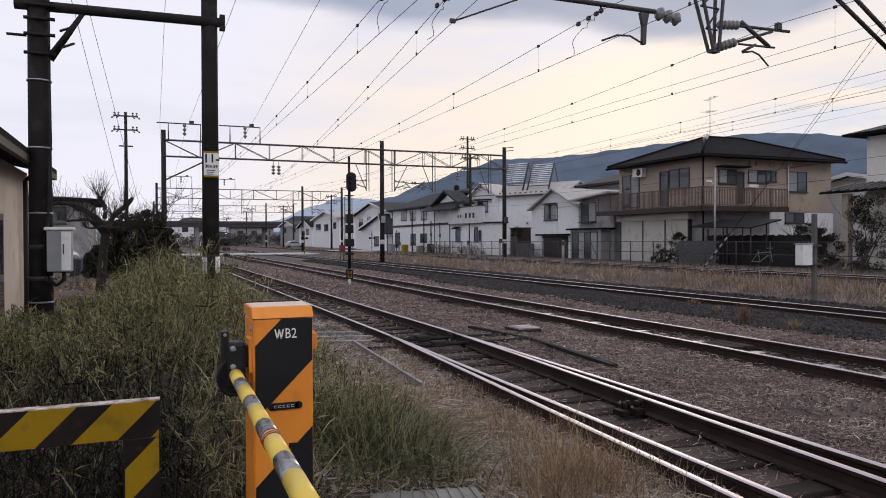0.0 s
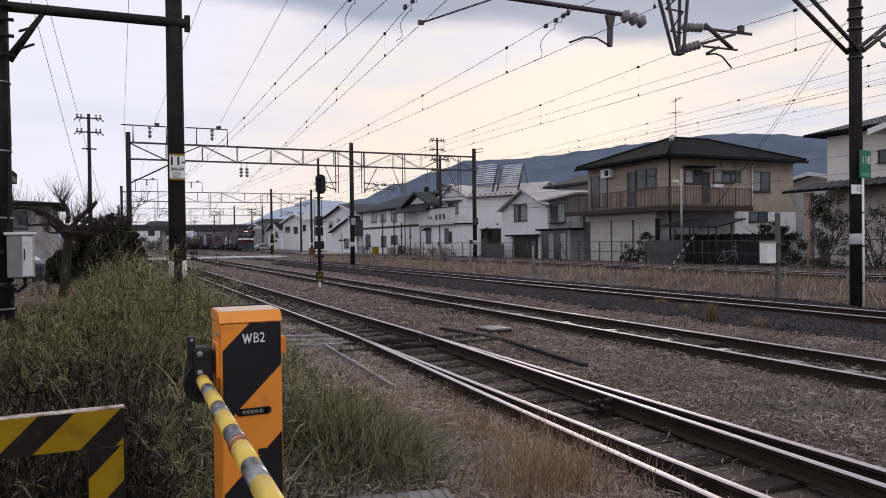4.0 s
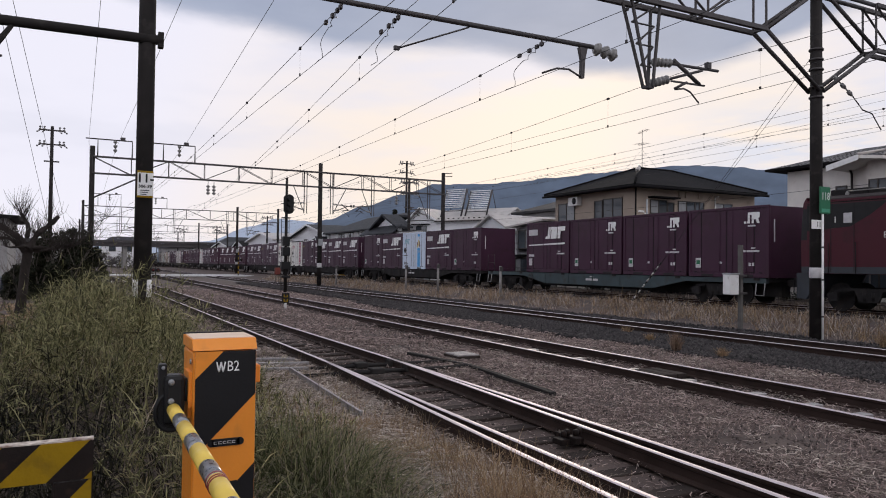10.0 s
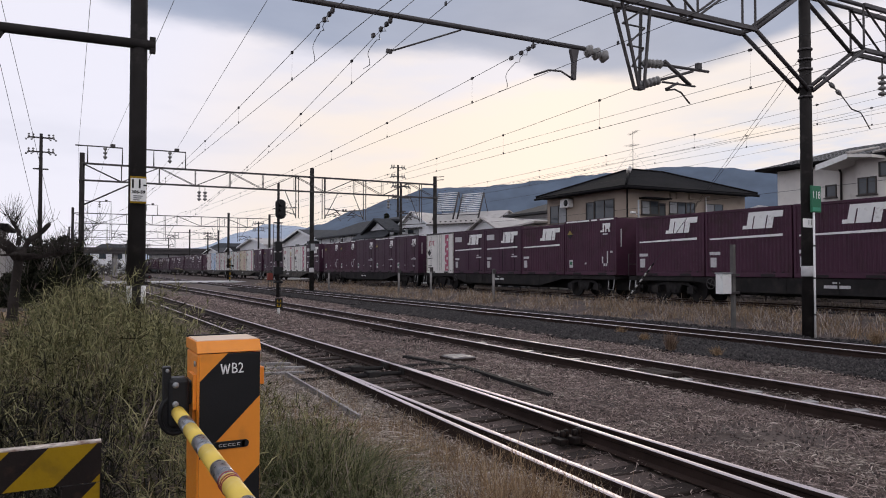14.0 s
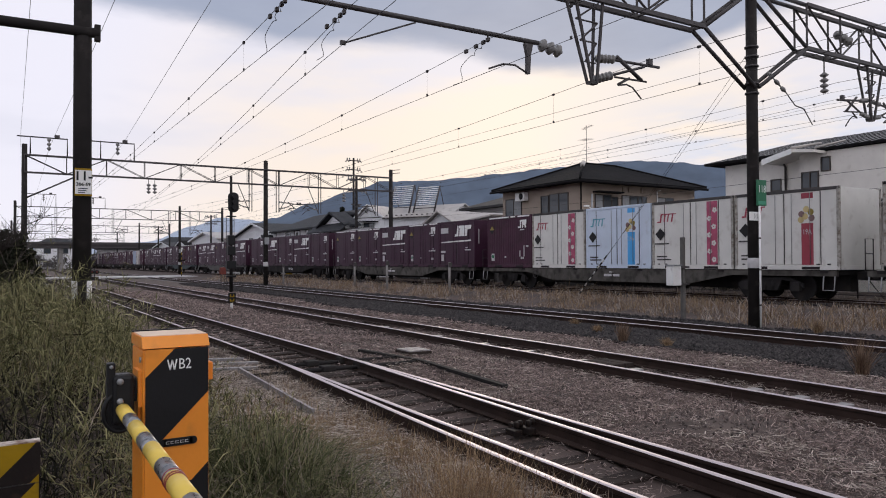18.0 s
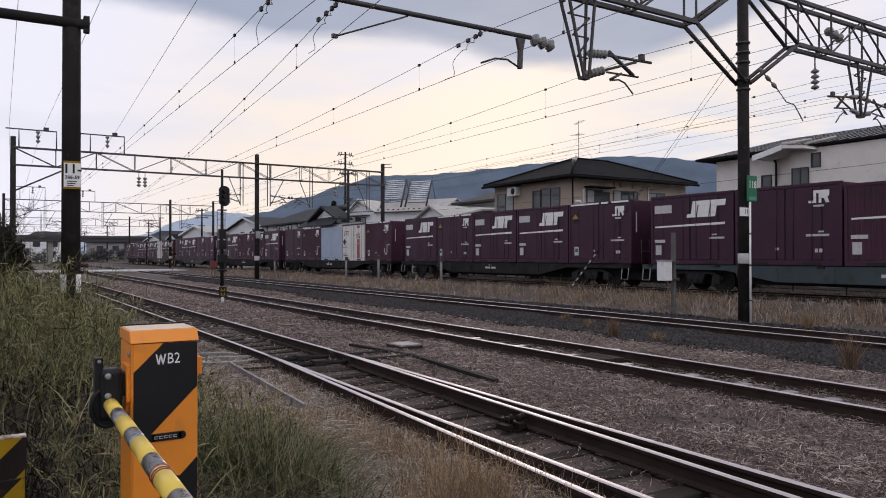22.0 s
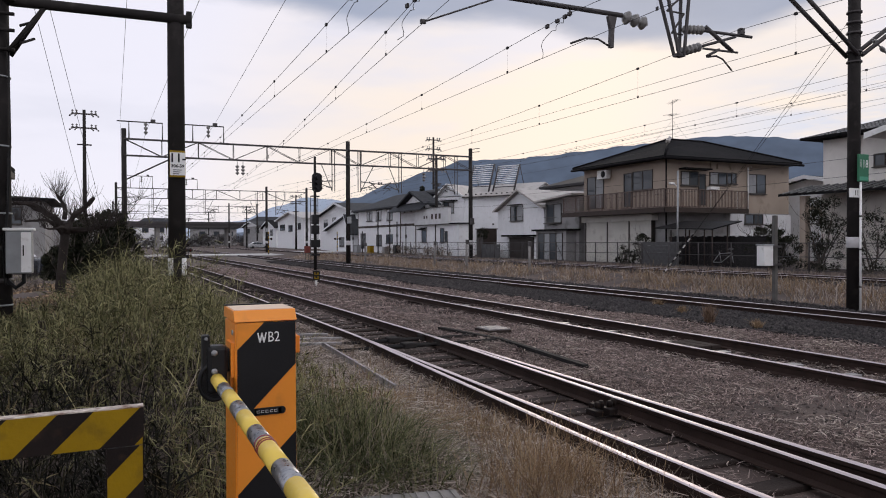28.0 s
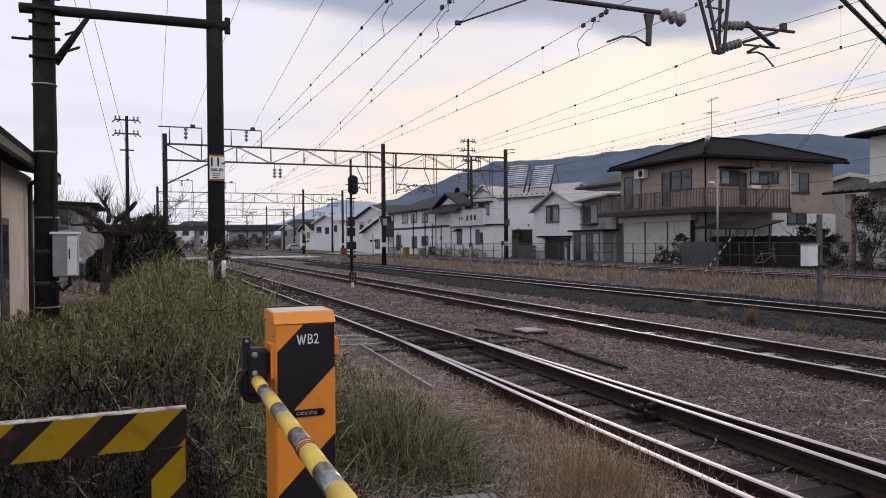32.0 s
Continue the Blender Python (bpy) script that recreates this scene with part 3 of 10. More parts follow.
for z in (4.08, 3.10, 2.15, 0.85):
    bm = bmesh.new()
    lathe(bm, [(0.160, -0.012), (0.166, -0.01), (0.166, 0.01), (0.160, 0.012)], pose(-1.45, 11.95, z), 24)
    part("steel_strap", bm, M_GALV, near_gantry, "bright steel strap")
for z in (1.66, 1.20):
    bm = bmesh.new()
    lathe(bm, [(0.162, -0.03), (0.170, -0.028), (0.170, 0.028), (0.162, 0.03)], pose(-1.45, 11.95, z), 24)
    part("mast_band", bm, M_STEEL, near_gantry)
bm = bmesh.new()
path_tube(bm, [(-1.30, 11.80, 4.6), (-1.285, 11.80, 3.2), (-1.32, 11.78, 2.2), (-1.37, 11.78, 1.6), (-1.33, 11.78, 1.2)], 0.011)
path_tube(bm, [(-1.31, 11.79, 3.0), (-1.34, 11.78, 2.1), (-1.39, 11.77, 1.7), (-1.37, 11.77, 1.15), (-1.2, 11.77, 1.1)], 0.011)
parts("cable", bm, M_BLACK, near_gantry)
cab = thing("signal_cabinet", (-1.18, 11.72, 1.30), "pale grey metal cabinet strapped to the mast", "cabinet")
bm = bmesh.new()
bbx(bm, -0.16, 0.16, -0.12, 0.14, 0, 0.60, 0.012)
part("body", bm, M_GALV, cab)
bm = bmesh.new()
bbx(bm, -0.19, 0.19, -0.15, 0.16, 0.60, 0.64, 0.01)
part("lid", bm, M_WHITE, cab)
bm = bmesh.new()
bx(bm, 0.03, 0.155, -0.135, -0.122, 0.02, 0.58)
d = part("door", bm, M_WHITE, cab, "white cabinet door")
bm = bmesh.new()
bx(bm, 0.05, 0.065, -0.15, -0.136, 0.25, 0.40)
part("handle", bm, M_BLACK, d)
bm = bmesh.new()
path_tube(bm, [(0.05, 0, 0.0), (0.05, 0, -0.12), (-0.05, 0, -0.2), (-0.15, 0, -0.1)], 0.03, 8)
part("conduit", bm, M_BLACK, cab)
# plates and bands on the masts
plt = thing("kilometre_plate", (0.93, 11.82, 2.94), "white mast number plate with yellow rim", "sign")
bm = bmesh.new()
bbx(bm, -0.115, 0.115, -0.02, 0.0, -0.205, 0.205, 0.006)
part("rim", bm, M_YELLOW, plt)
bm = bmesh.new()
bx(bm, -0.11, 0.11, -0.024, -0.018, -0.175, 0.175)
pb = part("board", bm, M_WHITE, plt, "white enamel board")
text_part("number", "11-", 0.19, pose(0, -0.027, 0.085, 90, 0, 0), M_BLACK, plt, 0.001, bold=0.004)
text_part("number", "306-59", 0.068, pose(0, -0.027, -0.035, 90, 0, 0), M_BLACK, plt, 0.001, bold=0.002)
bm = bmesh.new()
for i in range(3):
    bx(bm, -0.07, 0.06 - 0.02 * i, -0.027, -0.025, -0.10 - i * 0.03, -0.088 - i * 0.03)
part("small_print", bm, M_LOCOGREY, plt)
bm = bmesh.new()
lathe(bm, [(0.134, -0.135), (0.137, -0.13), (0.137, 0.13), (0.134, 0.135)], pose(0.93, 11.98, 1.35), 24)
part("white_band", bm, M_WHITE, near_gantry, "white painted band with a dark gap")
bm = bmesh.new()
bx(bm, 0.86, 0.98, 11.80, 11.84, 1.20, 1.50)
part("cable_guard", bm, M_POLE, near_gantry)
bm = bmesh.new()
lathe(bm, [(0.152, -0.13), (0.156, -0.125), (0.156, 0.125), (0.152, 0.13)], pose(16.42, GY, 1.67), 24)
part("white_band", bm, M_FADEDW, near_gantry, "worn white painted band")
sg = thing("number_sign", (16.41, 11.36, 3.45), "green enamel sign with white number on a mast", "sign")
bm = bmesh.new()
bbx(bm, -0.19, 0.19, -0.02, 0.02, -0.32, 0.34, 0.01)
part("board", bm, M_GREEN, sg)
text_part("number", "118", 0.27, pose(0, -0.024, 0.10, 90, 0, 0), M_WHITE, sg, 0.001, squeeze=0.8)
bm = bmesh.new()
bx(bm, -0.15, 0.15, -0.024, -0.02, -0.29, -0.20)
part("lower_print", bm, mat("pale_green_print", (0.05, 0.28, 0.17), 0.5, var=0.1, bump=0), sg)
sp = thing("marker_post", (16.33, 11.36, 0.0), "slim white marker post beside the mast", "post")
bm = bmesh.new()
tube(bm, (0, 0, 0), (0, 0, 3.12), 0.026, 0.026, 10)
part("post", bm, M_WHITE, sp)
bm = bmesh.new()
for z in (0.6, 1.5, 2.3):
    lathe(bm, [(0.030, -0.02), (0.034, 0.0), (0.030, 0.02)], pose(0, 0, z), 10)
parts("clip", bm, M_STEEL, sp)
sn = thing("mast_number_plate", (16.20, 11.42, 2.86), "small white plate with dark digits", "sign")
bm = bmesh.new()
bbx(bm, -0.2, 0.2, -0.01, 0.01, -0.11, 0.11, 0.005)
part("board", bm, M_WHITE, sn)
text_part("number", "11", 0.18, pose(0.05, -0.013, 0, 90, 0, 0), M_BLACK, sn, 0.001)

# ---- wires ----
lines = thing("overhead_wires", (0, 0, 0), "thin dark overhead wires with droppers above the tracks", "overhead wires")
SUPPORTS = (-36.0, GY, 60.0, 98.0, 160.0, 210.0, 260.0)


def catenary(x, zm, zc, sag, xfar=None, pitch=4.84, start=2.4):
    """Messenger and contact wire over one track, with droppers; xfar: where it crosses the second support."""
    xfar = x if xfar is None else xfar
    m, c = [], []
    bm, bd = bmesh.new(), bmesh.new()

    def at(y):
        for i, (a, b) in enumerate(zip(SUPPORTS, SUPPORTS[1:])):
            if a <= y <= b:
                u = (y - a) / (b - a)
                xa, xb = (x, xfar) if i == 1 else ((2 * x - xfar if i == 0 else xfar), (x if i == 0 else xfar))
                return xa + (xb - xa) * u, zm - 4 * sag * u * (1 - u)
        return xfar, zm

    for a, b in zip(SUPPORTS, SUPPORTS[1:]):
        for j in range(14):
            y = a + (b - a) * j / 14
            px, pz = at(y)
            m.append((px, y, pz))
            c.append((px, y, zc))
    y = SUPPORTS[1] + start - 10 * pitch
    while y < 98:
        px, pz = at(y)
        tube(bm, (px, y, pz), (px, y, zc), 0.0016, 0.0016, 4, False)
        bbx(bd, px - 0.022, px + 0.022, y - 0.04, y + 0.04, pz - 0.028, pz + 0.028, 0.01)
        bx(bd, px - 0.010, px + 0.010, y - 0.022, y + 0.022, zc - 0.008, zc + 0.05)
        y += pitch
    parts("dropper", bm, M_WIRE, lines)
    parts("clamp", bd, M_WIRE, lines)
    for nm, pts, r in (("messenger_wire", m, 0.0060), ("contact_wire", c, 0.0056)):
        bm = bmesh.new()
        path_tube(bm, pts, r, 5)
        part(nm, bm, M_WIRE, lines)


def straight_wire(pts, r=0.009, sag=0.0):
    out = []
    for a, b in zip(pts, pts[1:]):
        a, b = Vector(a), Vector(b)
        for j in range(10):
            u = j / 10
            p = a.lerp(b, u)
            p.z -= 4 * sag * u * (1 - u)
            out.append(p)
    out.append(Vector(pts[-1]))
    bm = bmesh.new()
    path_tube(bm, out, r, 5)
    part("wire", bm, M_WIRE, lines)


catenary(3.93, 6.14, 5.50, 0.46, 3.85)
catenary(5.00, 6.14, 5.58, 0.46, 8.8)
catenary(8.08, 6.14, 5.49, 0.46, 8.25)
catenary(12.45, 6.32, 5.45, 0.48, 12.85, 4.75, 3.2)
catenary(20.4, 6.85, 6.15, 0.4)
catenary(23.2, 7.05, 6.4, 0.4)


def line_gantry(y, posts, zb, zt, loops=(), drops=(), step=2.6):
    g = thing("overhead_line_gantry", (0, 0, 0), "distant lattice gantry carrying wires over all the tracks", "line gantry", "gantries along the line")
    for i, x in enumerate(posts):
        mast(g, x, y, 0, zt + 0.65, 0.16)
        bm = bmesh.new()
        lathe(bm, [(0.172, -0.16), (0.178, -0.15), (0.178, 0.15), (0.172, 0.16)], pose(x, y, 1.6), 12)
        part("white_band", bm, M_FADEDW, g)
        bm = bmesh.new()
        bbx(bm, x - 0.14, x + 0.14, y - 0.36, y - 0.16, 3.0, 3.5, 0.02)
        part("mast_box", bm, M_GALV if i % 2 else M_STEEL, g)
        if i == len(posts) - 1:
            bm = bmesh.new()
            for q in (0.35, 0.6):
                tube(bm, (x, y, zt + q), (x + 0.8, y, zt + q + 0.1), 0.03, 0.03, 5)
            parts("cross_arm", bm, M_STEEL, g)
    truss(g, y, posts[0], posts[-1], zb, zt, 0.34, step, 0.038)
    bm = bmesh.new()
    tube(bm, (posts[0], y, zb - 1.6), (posts[0] + 3.0, y, zb), 0.05, 0.05, 6)
    parts("knee_brace", bm, M_STEEL, g)
    for x0, x1, z in loops:
        bm = bmesh.new()
        path_tube(bm, [(x0, y, zt), (x0, y, z), (x1, y, z), (x1, y, zt)], 0.045)
        tube(bm, (x0 - 0.7, y, z), (x0, y, z), 0.04, 0.04, 6)
        bx(bm, x1 - 0.7, x1 - 0.42, y - 0.12, y + 0.12, z, z + 0.2)
        parts("wire_frame", bm, M_STEEL, g)
        insulator(g, (x0 + (x1 - x0) * 0.5, y, z), (x0 + (x1 - x0) * 0.5, y, z - 0.8), 0.13, 3)
    for x, s in drops:
        # a pair of upright channels with one slanting brace
        bm = bmesh.new()
        for q in (-0.10, 0.10):
            tube(bm, (x + q, y, zt), (x + q, y, zb - 1.95), 0.035, 0.035, 5)
        tube(bm, (x + 0.1 + s * 1.0, y, zb), (x + 0.1 * s, y, zb - 1.9), 0.03, 0.03, 5)
        parts("drop_post", bm, M_STEEL, g)
        cantilever(g, x, y, zb - 1.7, s)
    return g


line_gantry(50.14, (0.99, 15.86, 25.89), 7.26, 8.32, ((1.29, 3.29, 9.44), (5.17, 7.15, 9.46)), ((14.77, -1), (16.73, 1), (19.94, -1), (24.62, -1)), 2.2)
far_g = [o for o in bpy.data.objects if o.name.startswith("overhead_line_gantry")][-1]
for x in (8.03, 8.41, 21.88):
    insulator(far_g, (x, 50.14, 6.93), (x, 50.14, 6.26), 0.14, 3)
    bm = bmesh.new()
    tube(bm, (x, 50.14, 7.26), (x, 50.14, 6.93), 0.02, 0.02, 5)
    part("hanger", bm, M_STEEL, far_g)
line_gantry(98.0, (1.07, 19.6, 25.1), 7.23, 8.47, ((2.7, 5.3, 10.0), (8.0, 10.7, 9.8)), ((5.3, 1), (11.6, 1), (18.3, -1), (20.9, 1)), 2.9)
line_gantry(160.0, (1.2, 24.0, 30.0), 7.9, 9.3, ((4.0, 8.0, 11.0),), ((8.0, 1), (15.0, 1), (21.0, -1)), 4.0)
line_gantry(210.0, (1.0, 26.0), 7.9, 9.3, (), ((9.0, 1), (17.0, 1)), 5.0)
line_gantry(265.0, (1.0, 26.0), 7.9, 9.3, (), (), 6.0)
# feeders over the near tracks
straight_wire([(15.4, -36, 6.62), (15.4, 60, 6.62), (15.4, 110, 6.6)], 0.0055, 0.0)
straight_wire([(2.74, -30.06, 9.73), (6.59, 50.14, 9.64), (7.42, 91.92, 9.14)], 0.009, 0.0)
straight_wire([(2.66, -30.06, 9.39), (2.29, 50.14, 8.81), (2.74, 91.92, 8.81)], 0.0075, 0.3)
straight_wire([(0.15, -30.06, 9.81), (0.78, 50.14, 9.48), (1.66, 91.92, 9.39)], 0.008, 0.1)
# guy wires and feeders from the left masts
straight_wire([(-1.3, 11.9, 7.4), (0.2, 30, 1.0)], 0.005)
straight_wire([(-1.4, 11.9, 7.0), (-0.3, 28, 0.9)], 0.005)
# low-voltage lines along the houses
for x, z in ((25.2, 7.2), (25.6, 7.7), (26.0, 6.7)):
    straight_wire([(x, -40, z), (x + 0.3, 15, z + 0.2), (x + 0.4, 64, z), (x + 4, 110, z)], 0.0045, 0.4)
for x, z in ((27.0, 5.0), (27.2, 4.3)):
    straight_wire([(x + 0.3, -30, z + 1.5), (x, 20, z), (x - 0.2, 64, z + 0.6)], 0.008, 0.3)


# guy of the middle mast with striped guard
guy = thing("guy_wire", (0, 0, 0), "guy wires with a black and white striped guard tube", "guy wire")
A, B = Vector((20.6, 22.9, 0.25)), Vector((16.42, 11.7, 6.9))
for o in (0.0, 0.12):
    bm = bmesh.new()
    tube(bm, A + Vector((o, 0, 0)), B + Vector((0, 0, o * 2)), 0.0055, 0.0055, 5)
    part("wire", bm, M_WIRE, guy)
for i in range(14):
    u0, u1 = i * 0.018, (i + 1) * 0.018
    bm = bmesh.new()
    tube(bm, A.lerp(B, u0), A.lerp(B, u1), 0.028, 0.028, 10)
    part("guard_band", bm, M_BLACK if i % 2 else M_WHITE, guy)


# ---- signals, posts, poles ----
def power_pole(x, y, h, label):
    p = thing("power_pole", (x, y, 0), label, "utility pole", "power poles")
    bm = bmesh.new()
    tube(bm, (0, 0, 0), (0, 0, h), 0.17, 0.11, 12)
    part("pole", bm, M_POLE, p)
    for z, w in ((h - 0.3, 0.85), (h - 1.35, 0.85), (h - 2.6, 0.5)):
        bm = bmesh.new()
        bx(bm, -w, w, -0.05, 0.05, z - 0.05, z + 0.05)
        part("cross_arm", bm, M_STEEL, p)
        if w > 0.6:
            for q in (-0.78, -0.5, 0.5, 0.78):
                insulator(p, (q, 0, z), (q, 0, z + 0.3), 0.09, 2)
                insulator(p, (q, 0, z), (q * 1.3, 0, z - 0.2), 0.08, 2)
    return p


power_pole(-1.5, 60.0, 11.6, "tall dark power pole with two rows of insulators")
power_pole(34.0, 75.0, 13.6, "tall dark power pole behind the houses")
power_pole(27.6, 60.3, 9.6, "dark pole with a bracket above the shop")
power_pole(27.0, 112.0, 9.0, "slim distant power pole")
power_pole(26.0, 150.0, 9.0, "slim distant power pole")
power_pole(14.0, 190.0, 8.5, "slim distant power pole")

sgn = thing("railway_signal", (10.95, 41.0, 0.0), "dark colour-light signal mast with black oval head", "railway signal")
bm = bmesh.new()
tube(bm, (0, 0, 0), (0, 0, 6.65), 0.10, 0.07, 12)
part("mast", bm, M_POLE, sgn)
bm = bmesh.new()
prof = []
for i in range(24):
    a = 2 * math.pi * i / 24
    prof.append((0.10 + 0.30 * math.cos(a), -0.12, 5.15 + 0.24 * math.sin(a) + (0.33 if math.sin(a) > 0 else -0.33)))
poly(bm, prof, (0, 0.06, 0))
bk = part("backboard", bm, M_BLACK, sgn, "black oval backboard")
for i in range(3):
    bm = bmesh.new()
    tube(bm, (0.10, -0.12, 4.85 + i * 0.30), (0.10, -0.38, 4.85 + i * 0.30), 0.12, 0.12, 12)
    part("hood", bm, M_BLACK, sgn)
for z, w, h in ((4.35, 0.28, 0.06), (3.0, 0.22, 0.55), (2.4, 0.24, 0.5), (1.6, 0.30, 0.45), (0.95, 0.28, 0.12)):
    bm = bmesh.new()
    bbx(bm, -w, w * 0.8, -0.25, 0.1, z - h / 2, z + h / 2, 0.03)
    part("equipment_box", bm, M_BLACK, sgn)
bm = bmesh.new()
for s in (-0.22, 0.22):
    tube(bm, (s, 0.2, 0), (s, 0.2, 4.3), 0.02, 0.02, 5)
for i in range(13):
    tube(bm, (-0.22, 0.2, 0.3 + i * 0.32), (0.22, 0.2, 0.3 + i * 0.32), 0.012, 0.012, 4)
parts("ladder_bar", bm, M_STEEL, sgn)
cs = thing("crossing_signal", (7.95, 82.0, 0.0), "small black crossing signal with crossbuck and two lamps", "crossing signal")
bm = bmesh.new()
tube(bm, (0, 0, -0.3), (0, 0, 1.45), 0.05, 0.05, 10)
part("post", bm, M_BLACK, cs)
for s in (-1, 1):
    bm = bmesh.new()
    poly(bm, [(-0.30 * s, -0.08, 1.16), (-0.24 * s, -0.08, 1.10), (0.30 * s, -0.08, 1.50), (0.24 * s, -0.08, 1.56)], (0, 0.02 + 0.012 * s, 0))
    part("cross_board", bm, M_RUSTBLK, cs)
    bm = bmesh.new()
    lathe(bm, [(0.22, 0.0), (0.22, 0.04), (0.10, 0.06)], pose(0.24 * s, -0.06, 0.80, 90, 0, 0), 16)
    lp = part("lamp_disc", bm, M_BLACK, cs, "round black lamp shield")
    bm = bmesh.new()
    lathe(bm, [(0.10, 0.062), (0.06, 0.075)], pose(0.24 * s, -0.06, 0.80, 90, 0, 0), 12)
    part("lens", bm, mat("unlit_red_lens", (0.10, 0.012, 0.012), 0.25, var=0.05, bump=0.0), lp)
bm = bmesh.new()
bbx(bm, -0.36, 0.40, -0.15, 0.15, -0.2, 0.32, 0.02)
part("base_box", bm, M_BLACK, cs)
mk = thing("line_marker", (7.15, 26.8, 0.0), "short white post with a black and yellow plate", "marker post")
bm = bmesh.new()
tube(bm, (0, 0, -0.1), (0, 0, 0.5), 0.05, 0.05, 10)
part("post", bm, M_WHITE, mk)
bm = bmesh.new()
bbx(bm, -0.14, 0.14, -0.06, -0.03, 0.25, 0.62, 0.01)
part("plate", bm, M_BLACK, mk)
bm = bmesh.new()
for z in (0.30, 0.46):
    bx(bm, -0.08, 0.08, -0.066, -0.06, z, z + 0.03)
    bx(bm, -0.08, -0.04, -0.066, -0.06, z + 0.03, z + 0.10)
    bx(bm, 0.04, 0.08, -0.066, -0.06, z + 0.03, z + 0.10)
part("figure", bm, M_YELLOW, mk)
# white box on its post
ps = thing("trackside_post", (16.86, 14.24, 0.0), "grey weathered concrete post", "post")
bm = bmesh.new()
bbx(bm, -0.055, 0.055, -0.055, 0.055, -0.1, 2.42, 0.012)
part("post", bm, mat("grimy_concrete", (0.11, 0.105, 0.10), 0.9, var=0.3, scale=5, bump=0.3), ps)
bm = bmesh.new()
for z in (1.05, 1.55):
    bx(bm, -0.22, 0.13, -0.13, 0.13, z - 0.03, z + 0.03)
parts("bracket", bm, M_STEEL, ps)
wb = thing("relay_box", (16.45, 14.20, 1.02), "small white relay box fixed to a post", "relay box")
bm = bmesh.new()
bbx(bm, -0.20, 0.15, -0.13, 0.13, 0, 0.56, 0.015)
part("body", bm, M_WHITE, wb)
bm = bmesh.new()
bbx(bm, -0.22, 0.17, -0.15, 0.15, 0.56, 0.60, 0.01)
part("lid", bm, M_GALV, wb)
bm = bmesh.new()
for z in (0.12, 0.44):
    bx(bm, -0.212, -0.19, -0.14, -0.09, z, z + 0.06)
bx(bm, 0.08, 0.10, -0.15, -0.13, 0.25, 0.35)
parts("hinge", bm, M_WHITE, wb)
for x, y, h in ((18.3, 36.0, 1.7), (18.6, 41.0, 1.6), (17.8, 52.0, 1.5), (19.0, 30.5, 1.6)):
    pp = thing("trackside_post", (x, y, 0.1), "slim grey trackside post", "post", "trackside posts")
    bm = bmesh.new()
    tube(bm, (0, 0, 0), (0, 0, h), 0.07, 0.06, 10)
    part("post", bm, M_CONC, pp)
    bm = bmesh.new()
    bx(bm, -0.1, 0.1, -0.09, -0.06, h - 0.25, h - 0.02)
    part("plate", bm, M_STEEL, pp)
rb = thing("equipment_box", (14.6, 57.0, 0.1), "rust-red trackside equipment box", "equipment box")
bm = bmesh.new()
bbx(bm, -0.21, 0.21, -0.18, 0.18, 0.70, 1.25, 0.02)
part("body", bm, mat("rust_red_paint", (0.16, 0.03, 0.02), 0.7, var=0.2, scale=3, bump=0.1), rb)
bm = bmesh.new()
for s in (-0.12, 0.12):
    tube(bm, (s, 0, -0.1), (s, 0, 0.71), 0.03, 0.03, 8)
parts("leg", bm, M_STEEL, rb)

# ---- freight train ----
# the coupling before wagon k lies at y = GAP0 + PITCH * k - SPEED * t + SLOW * t * t
GAP0, PITCH, SPEED, SLOW = 249.5, 20.17, 23.36, 0.006
TRAIN = []          # thing, its place behind the first coupling, across, height
# play of each wagon in its couplings, and of the whole train along the line from second to second
PLAY = (0.19, 0.15, 0.02, 0.16, 0.0, -0.04, -0.09, -0.04, -0.29, -0.33, -0.39, -0.46, -0.04, 0.04, -0.25, 0.22, 0.32, 0.2, 0.11, 0.13)
SURGE = {9: 0.24, 10: 0.23, 11: 0.41, 12: 0.07, 13: -0.34, 15: 0.1, 16: 0.41, 17: -0.58, 18: -0.05, 19: -0.02, 20: -0.29, 21: 0.47, 22: -0.37, 23: 0.45, 24: -0.23, 27: -0.12}


def plate(name, y0, y1, z0, z1, material, parent, x=-1.225, t=0.006, skew=0.0, label=""):
    """A thin painted plate on the near side; skew leans its top towards the front."""
    bm = bmesh.new()
    poly(bm, [(x, y0, z0), (x, y1, z0), (x, y1 - skew, z1), (x, y0 - skew, z1)], (-t, 0, 0))
    return part(name, bm, material, parent, label)


def join_plates(name, quads, material, parent, x=-1.225, t=0.006, label=""):
    bm = bmesh.new()
    for q in quads:
        poly(bm, [(x, y, z) for y, z in q], (-t, 0, 0))
    return part(name, bm, material, parent, label)


def slab(y, z, w, h, s=0.0):
    """A slanted four-sided patch that starts at y and runs forward by w."""
    return [(y, z), (y - w, z), (y - w - s, z + h), (y - s, z + h)]


def emblem(parent, y, z, k, outline, lean, material, x, label):
    """One flat printed shape; its outline runs forward from y and leans."""
    return join_plates("emblem", [[(y - (a + lean * c) * k, z + c * k) for a, c in outline]], material, parent, x, label=label)


